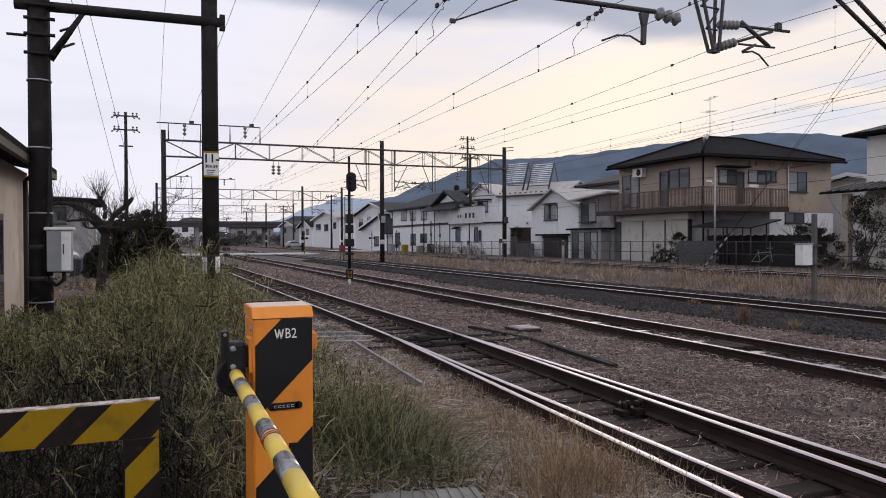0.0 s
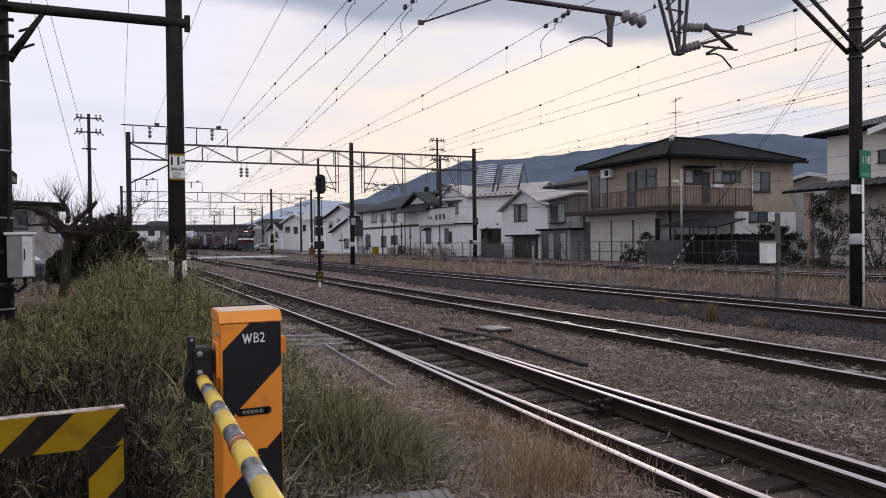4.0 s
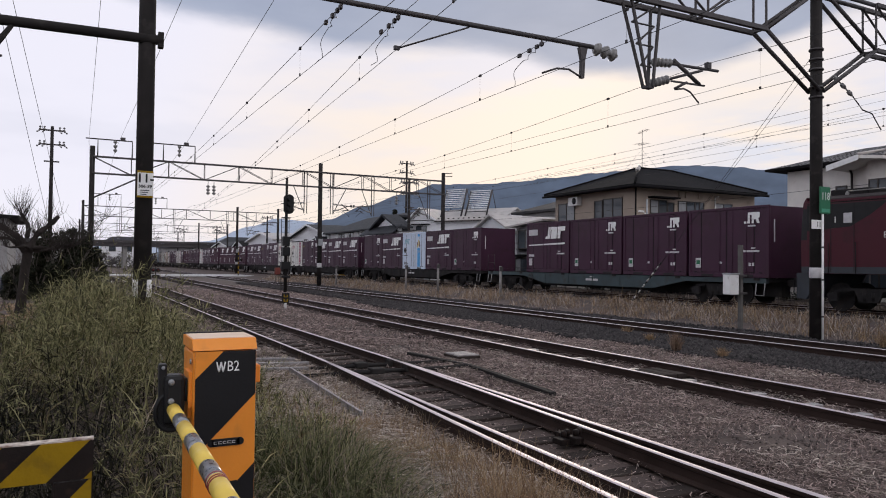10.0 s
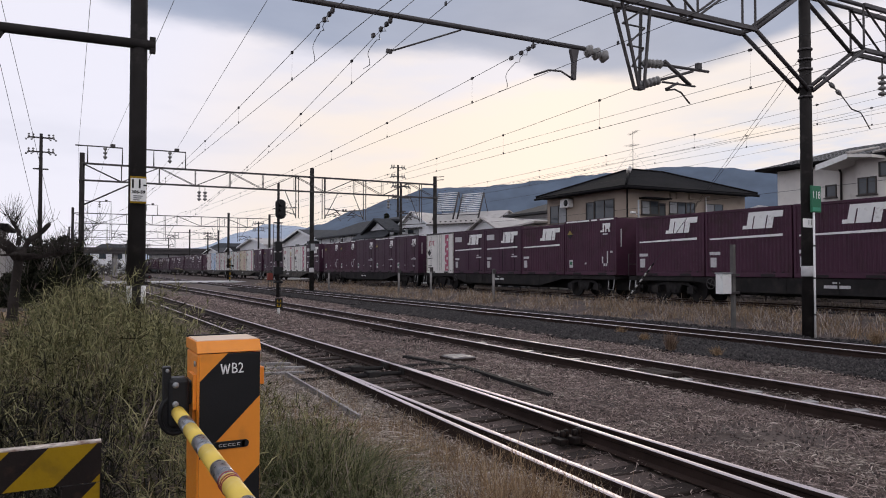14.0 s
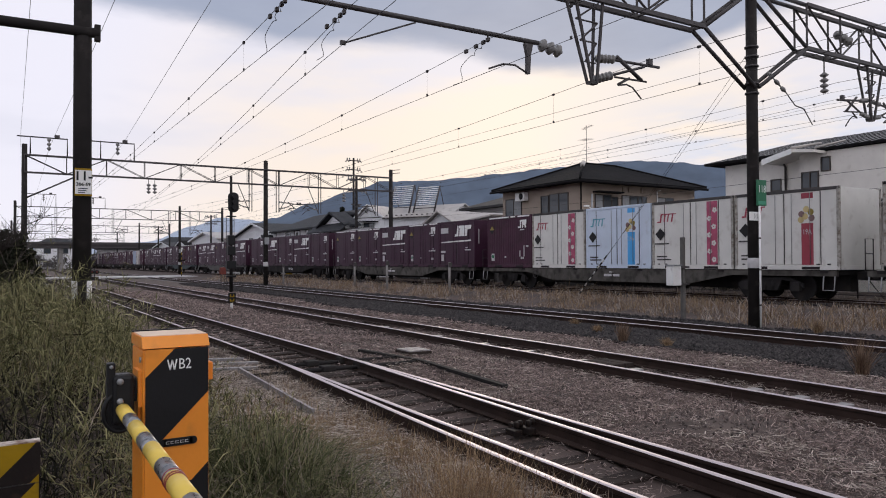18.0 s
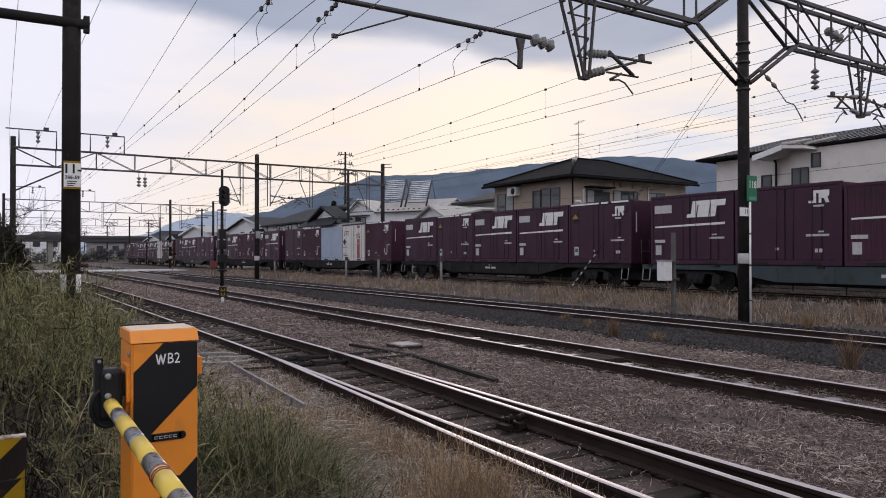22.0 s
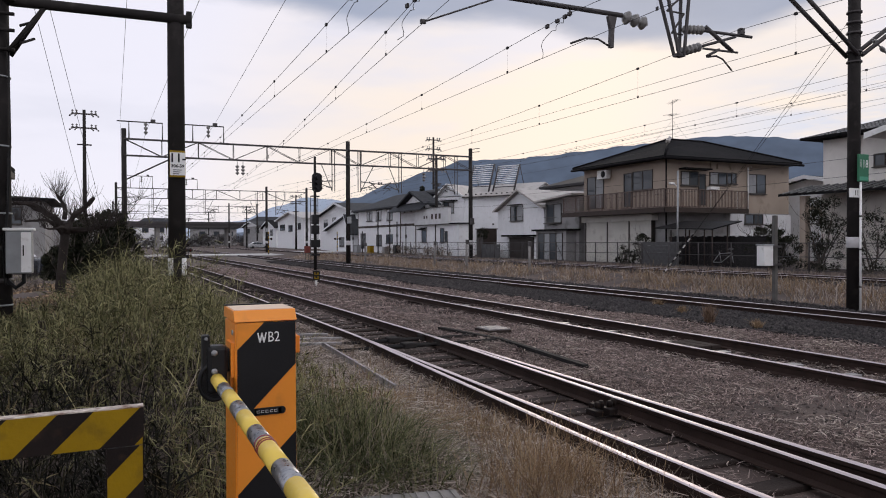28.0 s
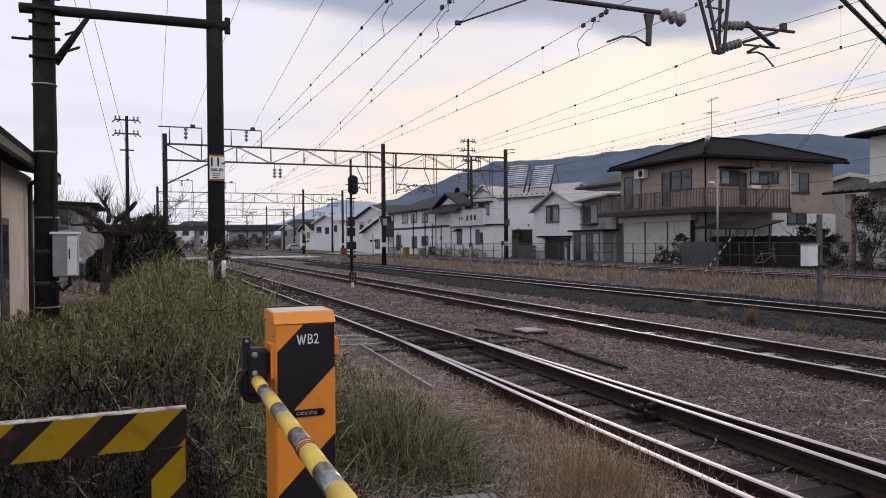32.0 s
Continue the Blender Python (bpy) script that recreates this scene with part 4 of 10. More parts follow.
WING = ((0, 0), (0.40, 0), (0.40, 0.46), (0.45, 0.46), (0.45, 0), (0.94, 0), (0.94, 0.46), (0.99, 0.46), (0.99, 0), (1.24, 0), (1.24, 0.38), (1.58, 0.38), (1.58, 0.60), (0.16, 0.60), (0.16, 0.13), (0, 0.13))
HOOK = ((0, 0), (0.25, 0), (0.25, 0.31), (0.33, 0.31), (0.33, 0), (0.42, 0), (0.42, 0.14), (0.50, 0.14), (0.56, 0), (0.67, 0), (0.61, 0.18), (0.67, 0.22), (0.67, 0.40), (0.16, 0.40), (0.16, 0.08), (0, 0.08))
COMB = ((0, 0), (0.17, 0), (0.17, 0.30), (0.30, 0.30), (0.30, 0.03), (0.36, 0.03), (0.36, 0.30), (0.46, 0.30), (0.46, 0.03), (0.52, 0.03), (0.52, 0.30), (0.66, 0.30), (0.66, 0), (0.73, 0), (0.73, 0.30), (0.84, 0.30), (0.84, 0.34), (0.10, 0.34), (0.10, 0.05), (0, 0.05))


def wing_mark(parent, y, z, k=1.0, x=-1.225):
    return emblem(parent, y, z, k, WING, 0.2, M_WHITE, x, "bold white slanted emblem")


def hook_mark(parent, y, z, k=1.0, x=-1.225):
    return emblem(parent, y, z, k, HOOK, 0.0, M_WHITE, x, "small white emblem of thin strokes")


CW, CL, CH = 2.45, 3.72, 2.62
M_OFFW = mat("off_white_container_paint", (0.66, 0.65, 0.62), 0.5, var=0.07, scale=1.5, bump=0.04, dirt=(0.42, 0.39, 0.35), dirt_amt=0.15)
M_COOLW = mat("cool_white_container_paint", (0.56, 0.64, 0.76), 0.5, var=0.05, scale=1.5, bump=0.04, dirt=(0.40, 0.44, 0.50), dirt_amt=0.15)
M_BEIGE = mat("beige_container_paint", (0.58, 0.50, 0.38), 0.5, var=0.07, scale=1.5, bump=0.04, dirt=(0.33, 0.28, 0.2), dirt_amt=0.2)
M_PINK = mat("rose_print", (0.38, 0.065, 0.13), 0.5, var=0.3, scale=7, bump=0.02)
M_DKRED = mat("dark_red_print", (0.30, 0.035, 0.06), 0.5, var=0.1, bump=0.02)
M_TEAL = mat("teal_print", (0.10, 0.33, 0.42), 0.5, var=0.1, bump=0.02)
M_PALEBLUE = mat("pale_blue_container_paint", (0.36, 0.43, 0.55), 0.5, var=0.06, scale=1.5, bump=0.04, dirt=(0.25, 0.28, 0.33), dirt_amt=0.15)
M_SOOTRAIL = mat("sooty_top_rail", (0.07, 0.066, 0.066), 0.7, 0.2, var=0.3, scale=4, bump=0.1, spec=0.2)
M_WORNPOST = mat("rust_stained_corner_post", (0.36, 0.34, 0.31), 0.65, 0.1, var=0.3, scale=5, bump=0.12, dirt=(0.10, 0.065, 0.045), dirt_amt=0.5)
M_LOCKBAR = mat("dull_grey_lock_bar", (0.27, 0.27, 0.275), 0.55, 0.4, var=0.2, scale=6, bump=0.05)
M_NUT = mat("brown_fruit_print", (0.17, 0.10, 0.10), 0.5, var=0.2, bump=0.02)
M_STRAWCOL = mat("straw_fruit_print", (0.55, 0.44, 0.20), 0.5, var=0.2, bump=0.02)
M_OCHRE = mat("yellow_hazard_print", (0.24, 0.18, 0.03), 0.5, var=0.2, bump=0.02)
M_DARKLINE = mat("dark_seam_rubber_and_pocket_shade", (0.012, 0.008, 0.010), 0.8, var=0.2, bump=0.0)


def container(kind, label):
    """A 12-foot rail container: shell, frame, side doors, fork pockets, printed marks."""
    c = thing("container", (0, 0, 0), label, "container", "containers on the train")
    short = kind == "G"
    base = {"F": M_PURPLE, "f": M_PURPLE2, "J": M_PURPLE, "K": M_PURPLE, "C": M_PURPLE2, "O": M_OFFW, "B": M_COOLW, "R": M_OFFW, "E": M_BEIGE, "T": M_OFFW, "G": M_PALEBLUE}[kind]
    x0 = -CW / 2
    L = CL if not short else 1.82
    H = CH if kind not in "Gf" else CH - 0.12
    ribbed = kind in "CfG"
    bm = bmesh.new()
    bbx(bm, x0 + 0.03, -x0 - 0.03, 0.03, L - 0.03, 0.10, H - 0.02, 0.015)
    if ribbed:
        n = 22 if not short else 9
        front = []
        for i in range(n):
            ya = 0.14 + (L - 0.28) * i / n
            yb = ya + (L - 0.28) / n
            front += [(x0 + 0.032, ya), (x0 + 0.008, ya + (yb - ya) * 0.15), (x0 + 0.008, ya + (yb - ya) * 0.55), (x0 + 0.032, ya + (yb - ya) * 0.7)]
        sheet_bm = bmesh.new()
        poly(sheet_bm, [(a, b, 0.20) for a, b in front + [(x0 + 0.05, L - 0.14), (x0 + 0.05, 0.14)]], (0, 0, H - 0.32))
        part("corrugated_side", sheet_bm, base, c, "ribbed steel side sheet")
    part("shell", bm, base, c)
    for y, s in ((0.05, -1), (L - 0.05, -1), (0.05, 1), (L - 0.05, 1)):
        bm = bmesh.new()
        bbx(bm, s * (CW / 2 - 0.045) - 0.045, s * (CW / 2 - 0.045) + 0.045, y - 0.05, y + 0.05, 0, H, 0.01)
        part("corner_post", bm, M_WORNPOST if kind in "ORET" else base, c)
    bm = bmesh.new()
    for s in (-1, 1):
        bbx(bm, s * (CW / 2 - 0.04) - 0.04, s * (CW / 2 - 0.04) + 0.04, 0.0, L, H - 0.10, H, 0.01)
    pale = kind in "ORET"
    parts("roof_rail", bm, M_SOOTRAIL if pale else base, c)
    bm = bmesh.new()
    bbx(bm, x0, -x0, 0, L, 0.0, 0.14, 0.01)
    part("bottom_frame", bm, base, c)
    # near-black blocks paint the shade inside the fork openings
    bm = bmesh.new()
    for yc in ((0.95, L - 0.95) if not short else (0.9,)):
        bx(bm, x0 - 0.004, x0 + 0.02, yc - 0.30, yc + 0.30, 0.015, 0.105)
    parts("fork_pocket", bm, M_DARKLINE, c)
    if not ribbed:
        # two side doors in the middle half, with seams, hinges, bars
        bm = bmesh.new()
        for y in (0.62, L / 2, L - 0.62):
            bx(bm, x0 + 0.018, x0 + 0.026, y - 0.012, y + 0.012, 0.16, H - 0.12)
        parts("door_seam", bm, M_DARKLINE, c)
        for ya, yb in ((0.66, L / 2 - 0.03), (L / 2 + 0.03, L - 0.66)):
            bm = bmesh.new()
            bbx(bm, x0 + 0.008, x0 + 0.04, ya, yb, 0.18, H - 0.14, 0.012)
            part("side_door", bm, base, c)
        bm = bmesh.new()
        for y in (L / 2 - 0.28, L / 2 + 0.30, 0.95):
            tube(bm, (x0 - 0.012, y, 0.18), (x0 - 0.012, y, H - 0.14), 0.010, 0.010, 6)
        parts("lock_bar", bm, M_LOCKBAR if kind in "ORBET" else base, c)
    xs = x0 + 0.008
    if kind in "Ff":
        wing_mark(c, 2.0, 1.74, 1.0, xs if kind == "F" else x0)
        join_plates("stripe", [[(L - 0.22, 1.40), (L - 0.22, 1.455), (0.35, 1.53), (0.35, 1.44)]], M_WHITE, c, xs - 0.004 if kind == "F" else x0, label="tapering white stripe")
        if kind == "F":
            plate("notice_board", L - 1.02, L - 0.2, 1.95, 2.26, M_FADEDW, c, xs - 0.004, label="worn white notice panel")
            join_plates("lettering", [slab(1.0, 0.93, 0.62, 0.07), slab(0.9, 1.06, 0.2, 0.05)], M_FADEDW, c, xs)
        plate("sticker", L - 0.52, L - 0.24, 0.35, 0.72, M_FADEDW, c, xs, label="white inspection sticker")
        join_plates("lettering", [slab(L - 0.2, 0.82, 0.5, 0.12)], M_FADEDW, c, xs)
    if kind in "JKC":
        hook_mark(c, 1.06, 1.98, 1.0, xs if kind != "C" else x0)
        join_plates("lettering", [slab(0.9, 1.86, 0.34, 0.06)] + ([slab(1.15, 0.93, 0.75, 0.07), slab(0.75, 1.05, 0.18, 0.05)] if kind != "C" else [slab(0.95, 0.55, 0.07, 0.30), slab(0.62, 0.55, 0.07, 0.55), slab(0.40, 1.02, 0.16, 0.09)]), M_FADEDW, c, xs if kind != "C" else x0)
        for q in (slab(0.86, 0.42, 0.10, 0.12), slab(0.72, 0.42, 0.10, 0.12), slab(2.2, 0.5, 0.12, 0.08)):
            join_plates("sticker", [q], M_FADEDW, c, xs, label="small white sticker")
        plate("notice_board", L - 0.62, L - 0.36, 0.34, 0.72, M_FADEDW, c, xs, label="worn white notice panel")
        plate("eco_label", L - 0.58, L - 0.40, 0.48, 0.64, M_GREEN, c, xs - 0.007, 0.003, label="small green round-cornered label")
    if kind in "KC":
        for ya, yb in ((0.15, 1.1), (1.3, 1.7), (1.85, L - 0.15)):
            plate("top_stripe", ya, yb, H - 0.09, H - 0.02, M_WHITE, c, x0, 0.004)
    if kind in "KCORBET":
        k = 0.30 if kind in "KC" else 0.34
        yc, zc = L - 0.42, 1.95 if kind in "KC" else 1.35
        xq = xs - 0.002 if kind != "C" else x0
        join_plates("hazard_diamond", [[(yc, zc - k / 1.4), (yc + k / 1.4, zc), (yc - k / 1.4, zc)]], M_BLACK, c, xq, label="black half of a diamond sign")
        join_plates("hazard_diamond", [[(yc + k / 1.4, zc), (yc, zc + k / 1.4), (yc - k / 1.4, zc)]], M_OCHRE if kind in "KC" else M_BLACK, c, xq, label="yellow half of a diamond sign")
    if kind in "ORBET":
        emblem(c, L - 0.28, 1.80, 1.0, COMB, 0.2, {"O": M_DKRED, "R": M_DKRED, "B": M_TEAL, "E": M_OCHRE, "T": M_FADEDW}[kind], xs, "small coloured emblem of thin strokes")
        join_plates("lettering", [slab(L - 0.15, 0.95, 0.7, 0.05), slab(L - 0.25, 0.45, 0.5, 0.05), slab(L - 0.25, 0.33, 0.7, 0.05)], M_STEEL, c, xs)
        if kind == "O":
            plate("flower_panel", 0.66, 1.12, 0.16, H - 0.14, M_PINK, c, xs, 0.004, label="rose pink panel with pale flowers")
            bm = bmesh.new()
            rnd = random.Random(5)
            for i in range(7):
                z = 0.35 + i * 0.30
                y = 0.80 + 0.18 * (i % 2) + rnd.uniform(-0.03, 0.03)
                for a in range(5):
                    g = a * 1.2566 + i
                    lathe(bm, [(0.045, -0.002), (0.04, 0.002)], pose(xs - 0.008, y + 0.06 * math.cos(g), z + 0.06 * math.sin(g), 0, 90, 0), 8)
            part("flowers", bm, M_OFFW, c, "pale printed flowers")
        else:
            col = {"R": M_DKRED, "B": M_BLUE, "E": M_PINK, "T": M_TEAL}[kind]
            plate("colour_panel", 0.85, 1.25, 0.16, 1.50, col, c, xs, 0.004, label="upright colour panel")
            plate("colour_panel", 0.85, 1.25, H - 0.32, H - 0.14, col, c, xs, 0.004)
            text_part("lettering", "19A", 0.25, pose(xs - 0.013, 1.05, 1.22, 90, 0, -90), M_FADEDW, c, 0.001, squeeze=0.75)
            for q, m_ in (((1.24, 1.80), M_NUT), ((1.08, 1.95), M_STRAWCOL), ((0.93, 1.86), M_OCHRE), ((1.12, 1.72), M_STRAWCOL), ((0.90, 1.66), M_NUT), ((1.26, 1.62), M_STRAWCOL)):
                bm = bmesh.new()
                lathe(bm, [(0.105, 0.0), (0.10, 0.006)], pose(xs - 0.006, q[0], q[1], 0, -90, 0), 14)
                part("fruit_print", bm, m_, c, "round printed fruit")
    # bottom hinges and a number line on every box
    bm = bmesh.new()
    for y in (0.35, 0.7, L - 0.7, L - 0.35):
        bx(bm, x0 - 0.012, x0 + 0.012, y - 0.05, y + 0.05, 0.16, 0.20)
    parts("hinge", bm, M_DARKLINE, c)
    if kind in "FJKCf":
        # end wall: upright lettering and a small mark
        bm = bmesh.new()
        bx(bm, -0.95, -0.90, -0.006, 0.01, 1.3, 2.1)
        part("end_lettering", bm, M_FADEDW, c)
        bm = bmesh.new()
        bx(bm, 0.25, 0.85, -0.006, 0.04, 1.88, 2.12)
        part("end_mark", bm, M_FADEDW, c, "small white mark on the end wall") if kind == "F" else bm.free()
    return c


LABELS = {"F": "maroon container with white emblem, stripe and notice panel", "f": "maroon ribbed container with a large white emblem and stripe",
          "J": "plain maroon container with a small white block emblem", "K": "maroon container with white top stripe and hazard diamond",
          "C": "maroon ribbed container with white top stripe and small emblem", "O": "white container with a pink flowered panel", "R": "white container with a dark red panel and fruit print",
          "B": "cool white container with a bright blue panel and fruit print", "E": "beige container with a red panel and fruit print", "T": "dirty white container with a teal panel",
          "G": "small pale blue ribbed container"}
TEMPLATE = {}


def load(kind, back):
    """Set one container of a kind on the train."""
    if kind not in TEMPLATE:
        TEMPLATE[kind] = ob = container(kind, LABELS[kind])
    else:
        ob = copy_thing(TEMPLATE[kind], pose(0, 0, 0))
    TRAIN.append((ob, back, 0.0, 1.0))


WHEEL = bmesh.new()
lathe(WHEEL, [(0.47, -0.07), (0.47, -0.045), (0.43, -0.04), (0.43, 0.06), (0.36, 0.065), (0.34, 0.03), (0.16, 0.02), (0.14, 0.07), (0.05, 0.075)], None, 24, "x")
bmesh.ops.recalc_face_normals(WHEEL, faces=WHEEL.faces)
WHEEL_ME = bpy.data.meshes.new("wheel")
WHEEL.to_mesh(WHEEL_ME)
WHEEL.free()
WHEEL_ME.materials.append(M_WAGON)


def bogie(parent, yc, base=1.9, axles=2, name="bogie"):
    bm = bmesh.new()
    for s in (-1, 1):
        x = s * 0.93
        h = base / 2
        poly(bm, [(x, yc - h - 0.25, 0.42), (x, yc - h + 0.2, 0.62), (x, yc - 0.45, 0.66), (x, yc - 0.3, 0.30), (x, yc + 0.3, 0.30), (x, yc + 0.45, 0.66), (x, yc + h - 0.2, 0.62),
                  (x, yc + h + 0.25, 0.42), (x, yc + h + 0.25, 0.54), (x, yc + h - 0.2, 0.74), (x, yc - h + 0.2, 0.74), (x, yc - h - 0.25, 0.54)], (s * 0.10, 0, 0))
        for q in (-h, h):
            bx(bm, x - 0.02, x + s * 0.16, yc + q - 0.16, yc + q + 0.16, 0.30, 0.58)
        for q in (-0.14, 0.14):
            tube(bm, (x + s * 0.05, yc + q, 0.34), (x + s * 0.05, yc + q, 0.62), 0.08, 0.08, 10)
    bx(bm, -0.95, 0.95, yc - 0.2, yc + 0.2, 0.45, 0.72)
    b = part(name, bm, M_WAGON, parent, "sooty black bogie")
    for q in (-base / 2, base / 2):
        for s in (-1, 1):
            share("wheel", WHEEL_ME, b, pose(s * 0.56, yc + q, 0.43, 0, 0, 180 if s > 0 else 0))
    return b


def wagon_template(tint, number=""):
    w = thing("container_wagon", (0, 0, 0), "sooty grey flat wagon carrying containers" if tint is M_WAGON else "dull teal-green flat wagon carrying containers", "wagon", "wagons of the train")
    for s in (-1, 1):
        bm = bmesh.new()
        x = s * 1.18
        poly(bm, [(x, 0.5, 0.98), (x, 0.5, 0.80), (x, 4.3, 0.80), (x, 6.2, 0.44), (x, 14.0, 0.44), (x, 15.9, 0.80), (x, 19.7, 0.80), (x, 19.7, 0.98)], (-s * 0.12, 0, 0))
        for y in (6.3, 8.2, 10.1, 12.0, 13.9):
            bx(bm, x - 0.0, x + s * 0.02, y - 0.03, y + 0.03, 0.46, 0.96)
        part("side_sill", bm, tint, w)
    bm = bmesh.new()
    bx(bm, -1.06, 1.06, 0.45, 19.75, 0.84, 0.97)
    for y in (0.9, 4.7, 8.55, 12.4, 16.2, 19.3):
        bx(bm, -1.2, 1.2, y - 0.12, y + 0.12, 0.90, 0.995)
    part("deck", bm, M_WAGON, w)
    bm = bmesh.new()
    bx(bm, -0.22, 0.22, 0.6, 19.6, 0.30, 0.838)
    part("centre_sill", bm, M_WAGON, w)
    for yc in (2.9, 17.3):
        bogie(w, yc)
    bm = bmesh.new()
    bbx(bm, -0.25, 0.25, 7.6, 9.2, 0.40, 0.80, 0.03)
    part("brake_gear", bm, M_WAGON, w)
    bm = bmesh.new()
    tube(bm, (-0.55, 10.2, 0.62), (-0.55, 11.6, 0.62), 0.19, 0.19, 14)
    part("air_tank", bm, M_WAGON, w)
    for y, d in ((0.45, -1), (19.75, 1)):
        bm = bmesh.new()
        bx(bm, -0.12, 0.12, y, y + d * 0.20, 0.70, 0.92)
        bbx(bm, -0.15, 0.15, min(y + d * 0.1, y + d * 0.36), max(y + d * 0.1, y + d * 0.36), 0.68, 0.95, 0.03)
        part("coupler", bm, M_WAGON, w)
        bm = bmesh.new()
        ys = y - d * 0.10
        path_tube(bm, [(-1.18, ys, 0.80), (-1.24, ys, 0.36), (-1.24, ys - d * 0.36, 0.36), (-1.18, ys - d * 0.36, 0.80)], 0.022)
        part("step", bm, M_LOCKBAR, w, "pale bent-bar foot step")
        bm = bmesh.new()
        path_tube(bm, [(-1.15, y + d * 0.02, 0.97), (-1.15, y + d * 0.02, 1.95), (-0.70, y + d * 0.02, 1.95), (-0.70, y + d * 0.02, 0.97)], 0.018)
        path_tube(bm, [(-1.15, y + d * 0.02, 1.5), (-0.70, y + d * 0.02, 1.5)], 0.015)
        part("end_rail", bm, M_STEEL, w)
    bm = bmesh.new()
    for i in range(20):
        a, b = 2 * math.pi * i / 20, 2 * math.pi * (i + 1) / 20
        tube(bm, (-1.22, 15.2 + 0.2 * math.cos(a), 0.72 + 0.2 * math.sin(a)), (-1.22, 15.2 + 0.2 * math.cos(b), 0.72 + 0.2 * math.sin(b)), 0.016, 0.016, 5)
    for a in (0.4, 1.97, 3.54, 5.1):
        tube(bm, (-1.22, 15.2, 0.72), (-1.22, 15.2 + 0.2 * math.cos(a), 0.72 + 0.2 * math.sin(a)), 0.012, 0.012, 5)
    part("hand_brake_wheel", bm, M_STEEL, w)
    if number:
        text_part("lettering", number, 0.26, pose(-1.204, NUMBER_AT, 0.72, 90, 0, -90), M_FADEDW, w, 0.002, bold=0.003)
    else:
        join_plates("lettering", [slab(10.6, 0.66, 0.9, 0.10), slab(10.3, 0.82, 0.25, 0.05)], M_FADEDW, w, -1.18)
    return w


M_WAGBLUE = mat("dull_teal_wagon_paint", (0.035, 0.055, 0.062), 0.7, var=0.25, scale=1.5, bump=0.15, dirt=(0.028, 0.028, 0.026), dirt_amt=0.4)
M_WAGGREY = mat("light_grey_wagon_paint", (0.095, 0.088, 0.080), 0.8, var=0.35, scale=1.5, bump=0.2, dirt=(0.022, 0.020, 0.019), dirt_amt=0.6, spec=0.15)
M_WAGMID = mat("dusty_grey_wagon_paint", (0.075, 0.073, 0.070), 0.75, var=0.25, scale=1.5, bump=0.15, dirt=(0.038, 0.034, 0.03), dirt_amt=0.5)
NUMBER_AT = 8.6
WAGONS = [wagon_template(M_WAGON), wagon_template(M_WAGBLUE), wagon_template(M_WAGGREY), wagon_template(M_WAGMID, "106-725"), wagon_template(M_WAGON, "104-2636"), wagon_template(M_WAGON, "107-222")]
for w in WAGONS[4:]:
    tagged(w, "sooty grey flat wagon with a white number on its sill")
tagged(WAGONS[3], "dusty grey flat wagon with a white number on its sill")
tagged(WAGONS[2], "soot-streaked grey flat wagon carrying containers")
# loads from the front of each wagon to its rear; a dot is an empty place
LOADS = ["JJJF", "JFBFJ", "FFFKO", "OFKFF", "fffff", "CfFFO", "JKJCC", "FORFK", "KOERT", "ROBOC", "FKFKK", "JFJFJ", "FKKFF", "KCfJF", "KFFKF", "CRGCJ", "FCCFF", "KJFFJ", "FFOFF", "FFKCF"]
TINTS = [1, 0, 0, 0, 0, 0, 0, 2, 2, 2, 2, 4, 3, 1, 0, 0, 0, 2, 2, 5]
used = set()
for k, (cargo, tint) in enumerate(zip(LOADS, TINTS)):
    w = WAGONS[tint]
    if tint in used:
        w = copy_thing(w, pose(0, 0, 0))
    used.add(tint)
    slack = PLAY[k]
    TRAIN.append((w, k * PITCH + slack, 0.0, 0.0))
    for j, kind in enumerate(cargo):
        y = k * PITCH + slack + 0.36 + j * (3.785 if k else 3.84)
        load(kind, y)
        if kind == "G":
            load(kind, y + 1.88)


# the locomotive: two bodies, from its rear coupling at 0 to the nose
def body_unit(loco, y0, y1, nose):
    """One half of the locomotive, its flat end at y1 and, where nose, the cab front at y0."""
    xw, zb, zt = 1.40, 1.20, 3.60
    sec = [(-xw, zb), (-xw, zt - 0.12), (-xw + 0.12, zt + 0.04), (-0.9, zt + 0.16), (0.9, zt + 0.16), (xw - 0.12, zt + 0.04), (xw, zt - 0.12), (xw, zb)]
    bm = bmesh.new()
    rows = [[bm.verts.new((x, y, z)) for x, z in sec] for y in (y0, y1)]
    k = len(sec)
    for i in range(k - 1):
        bm.faces.new((rows[0][i], rows[0][i + 1], rows[1][i + 1], rows[1][i]))
    for r in rows:
        bm.faces.new(r)
    bmesh.ops.recalc_face_normals(bm, faces=bm.faces)
    for f in bm.faces:
        if f.normal.z > 0.45:
            f.material_index = 1
    part("body", bm, [M_LOCORED, M_LOCOROOF], loco, "crimson painted body shell with a sooty roof")


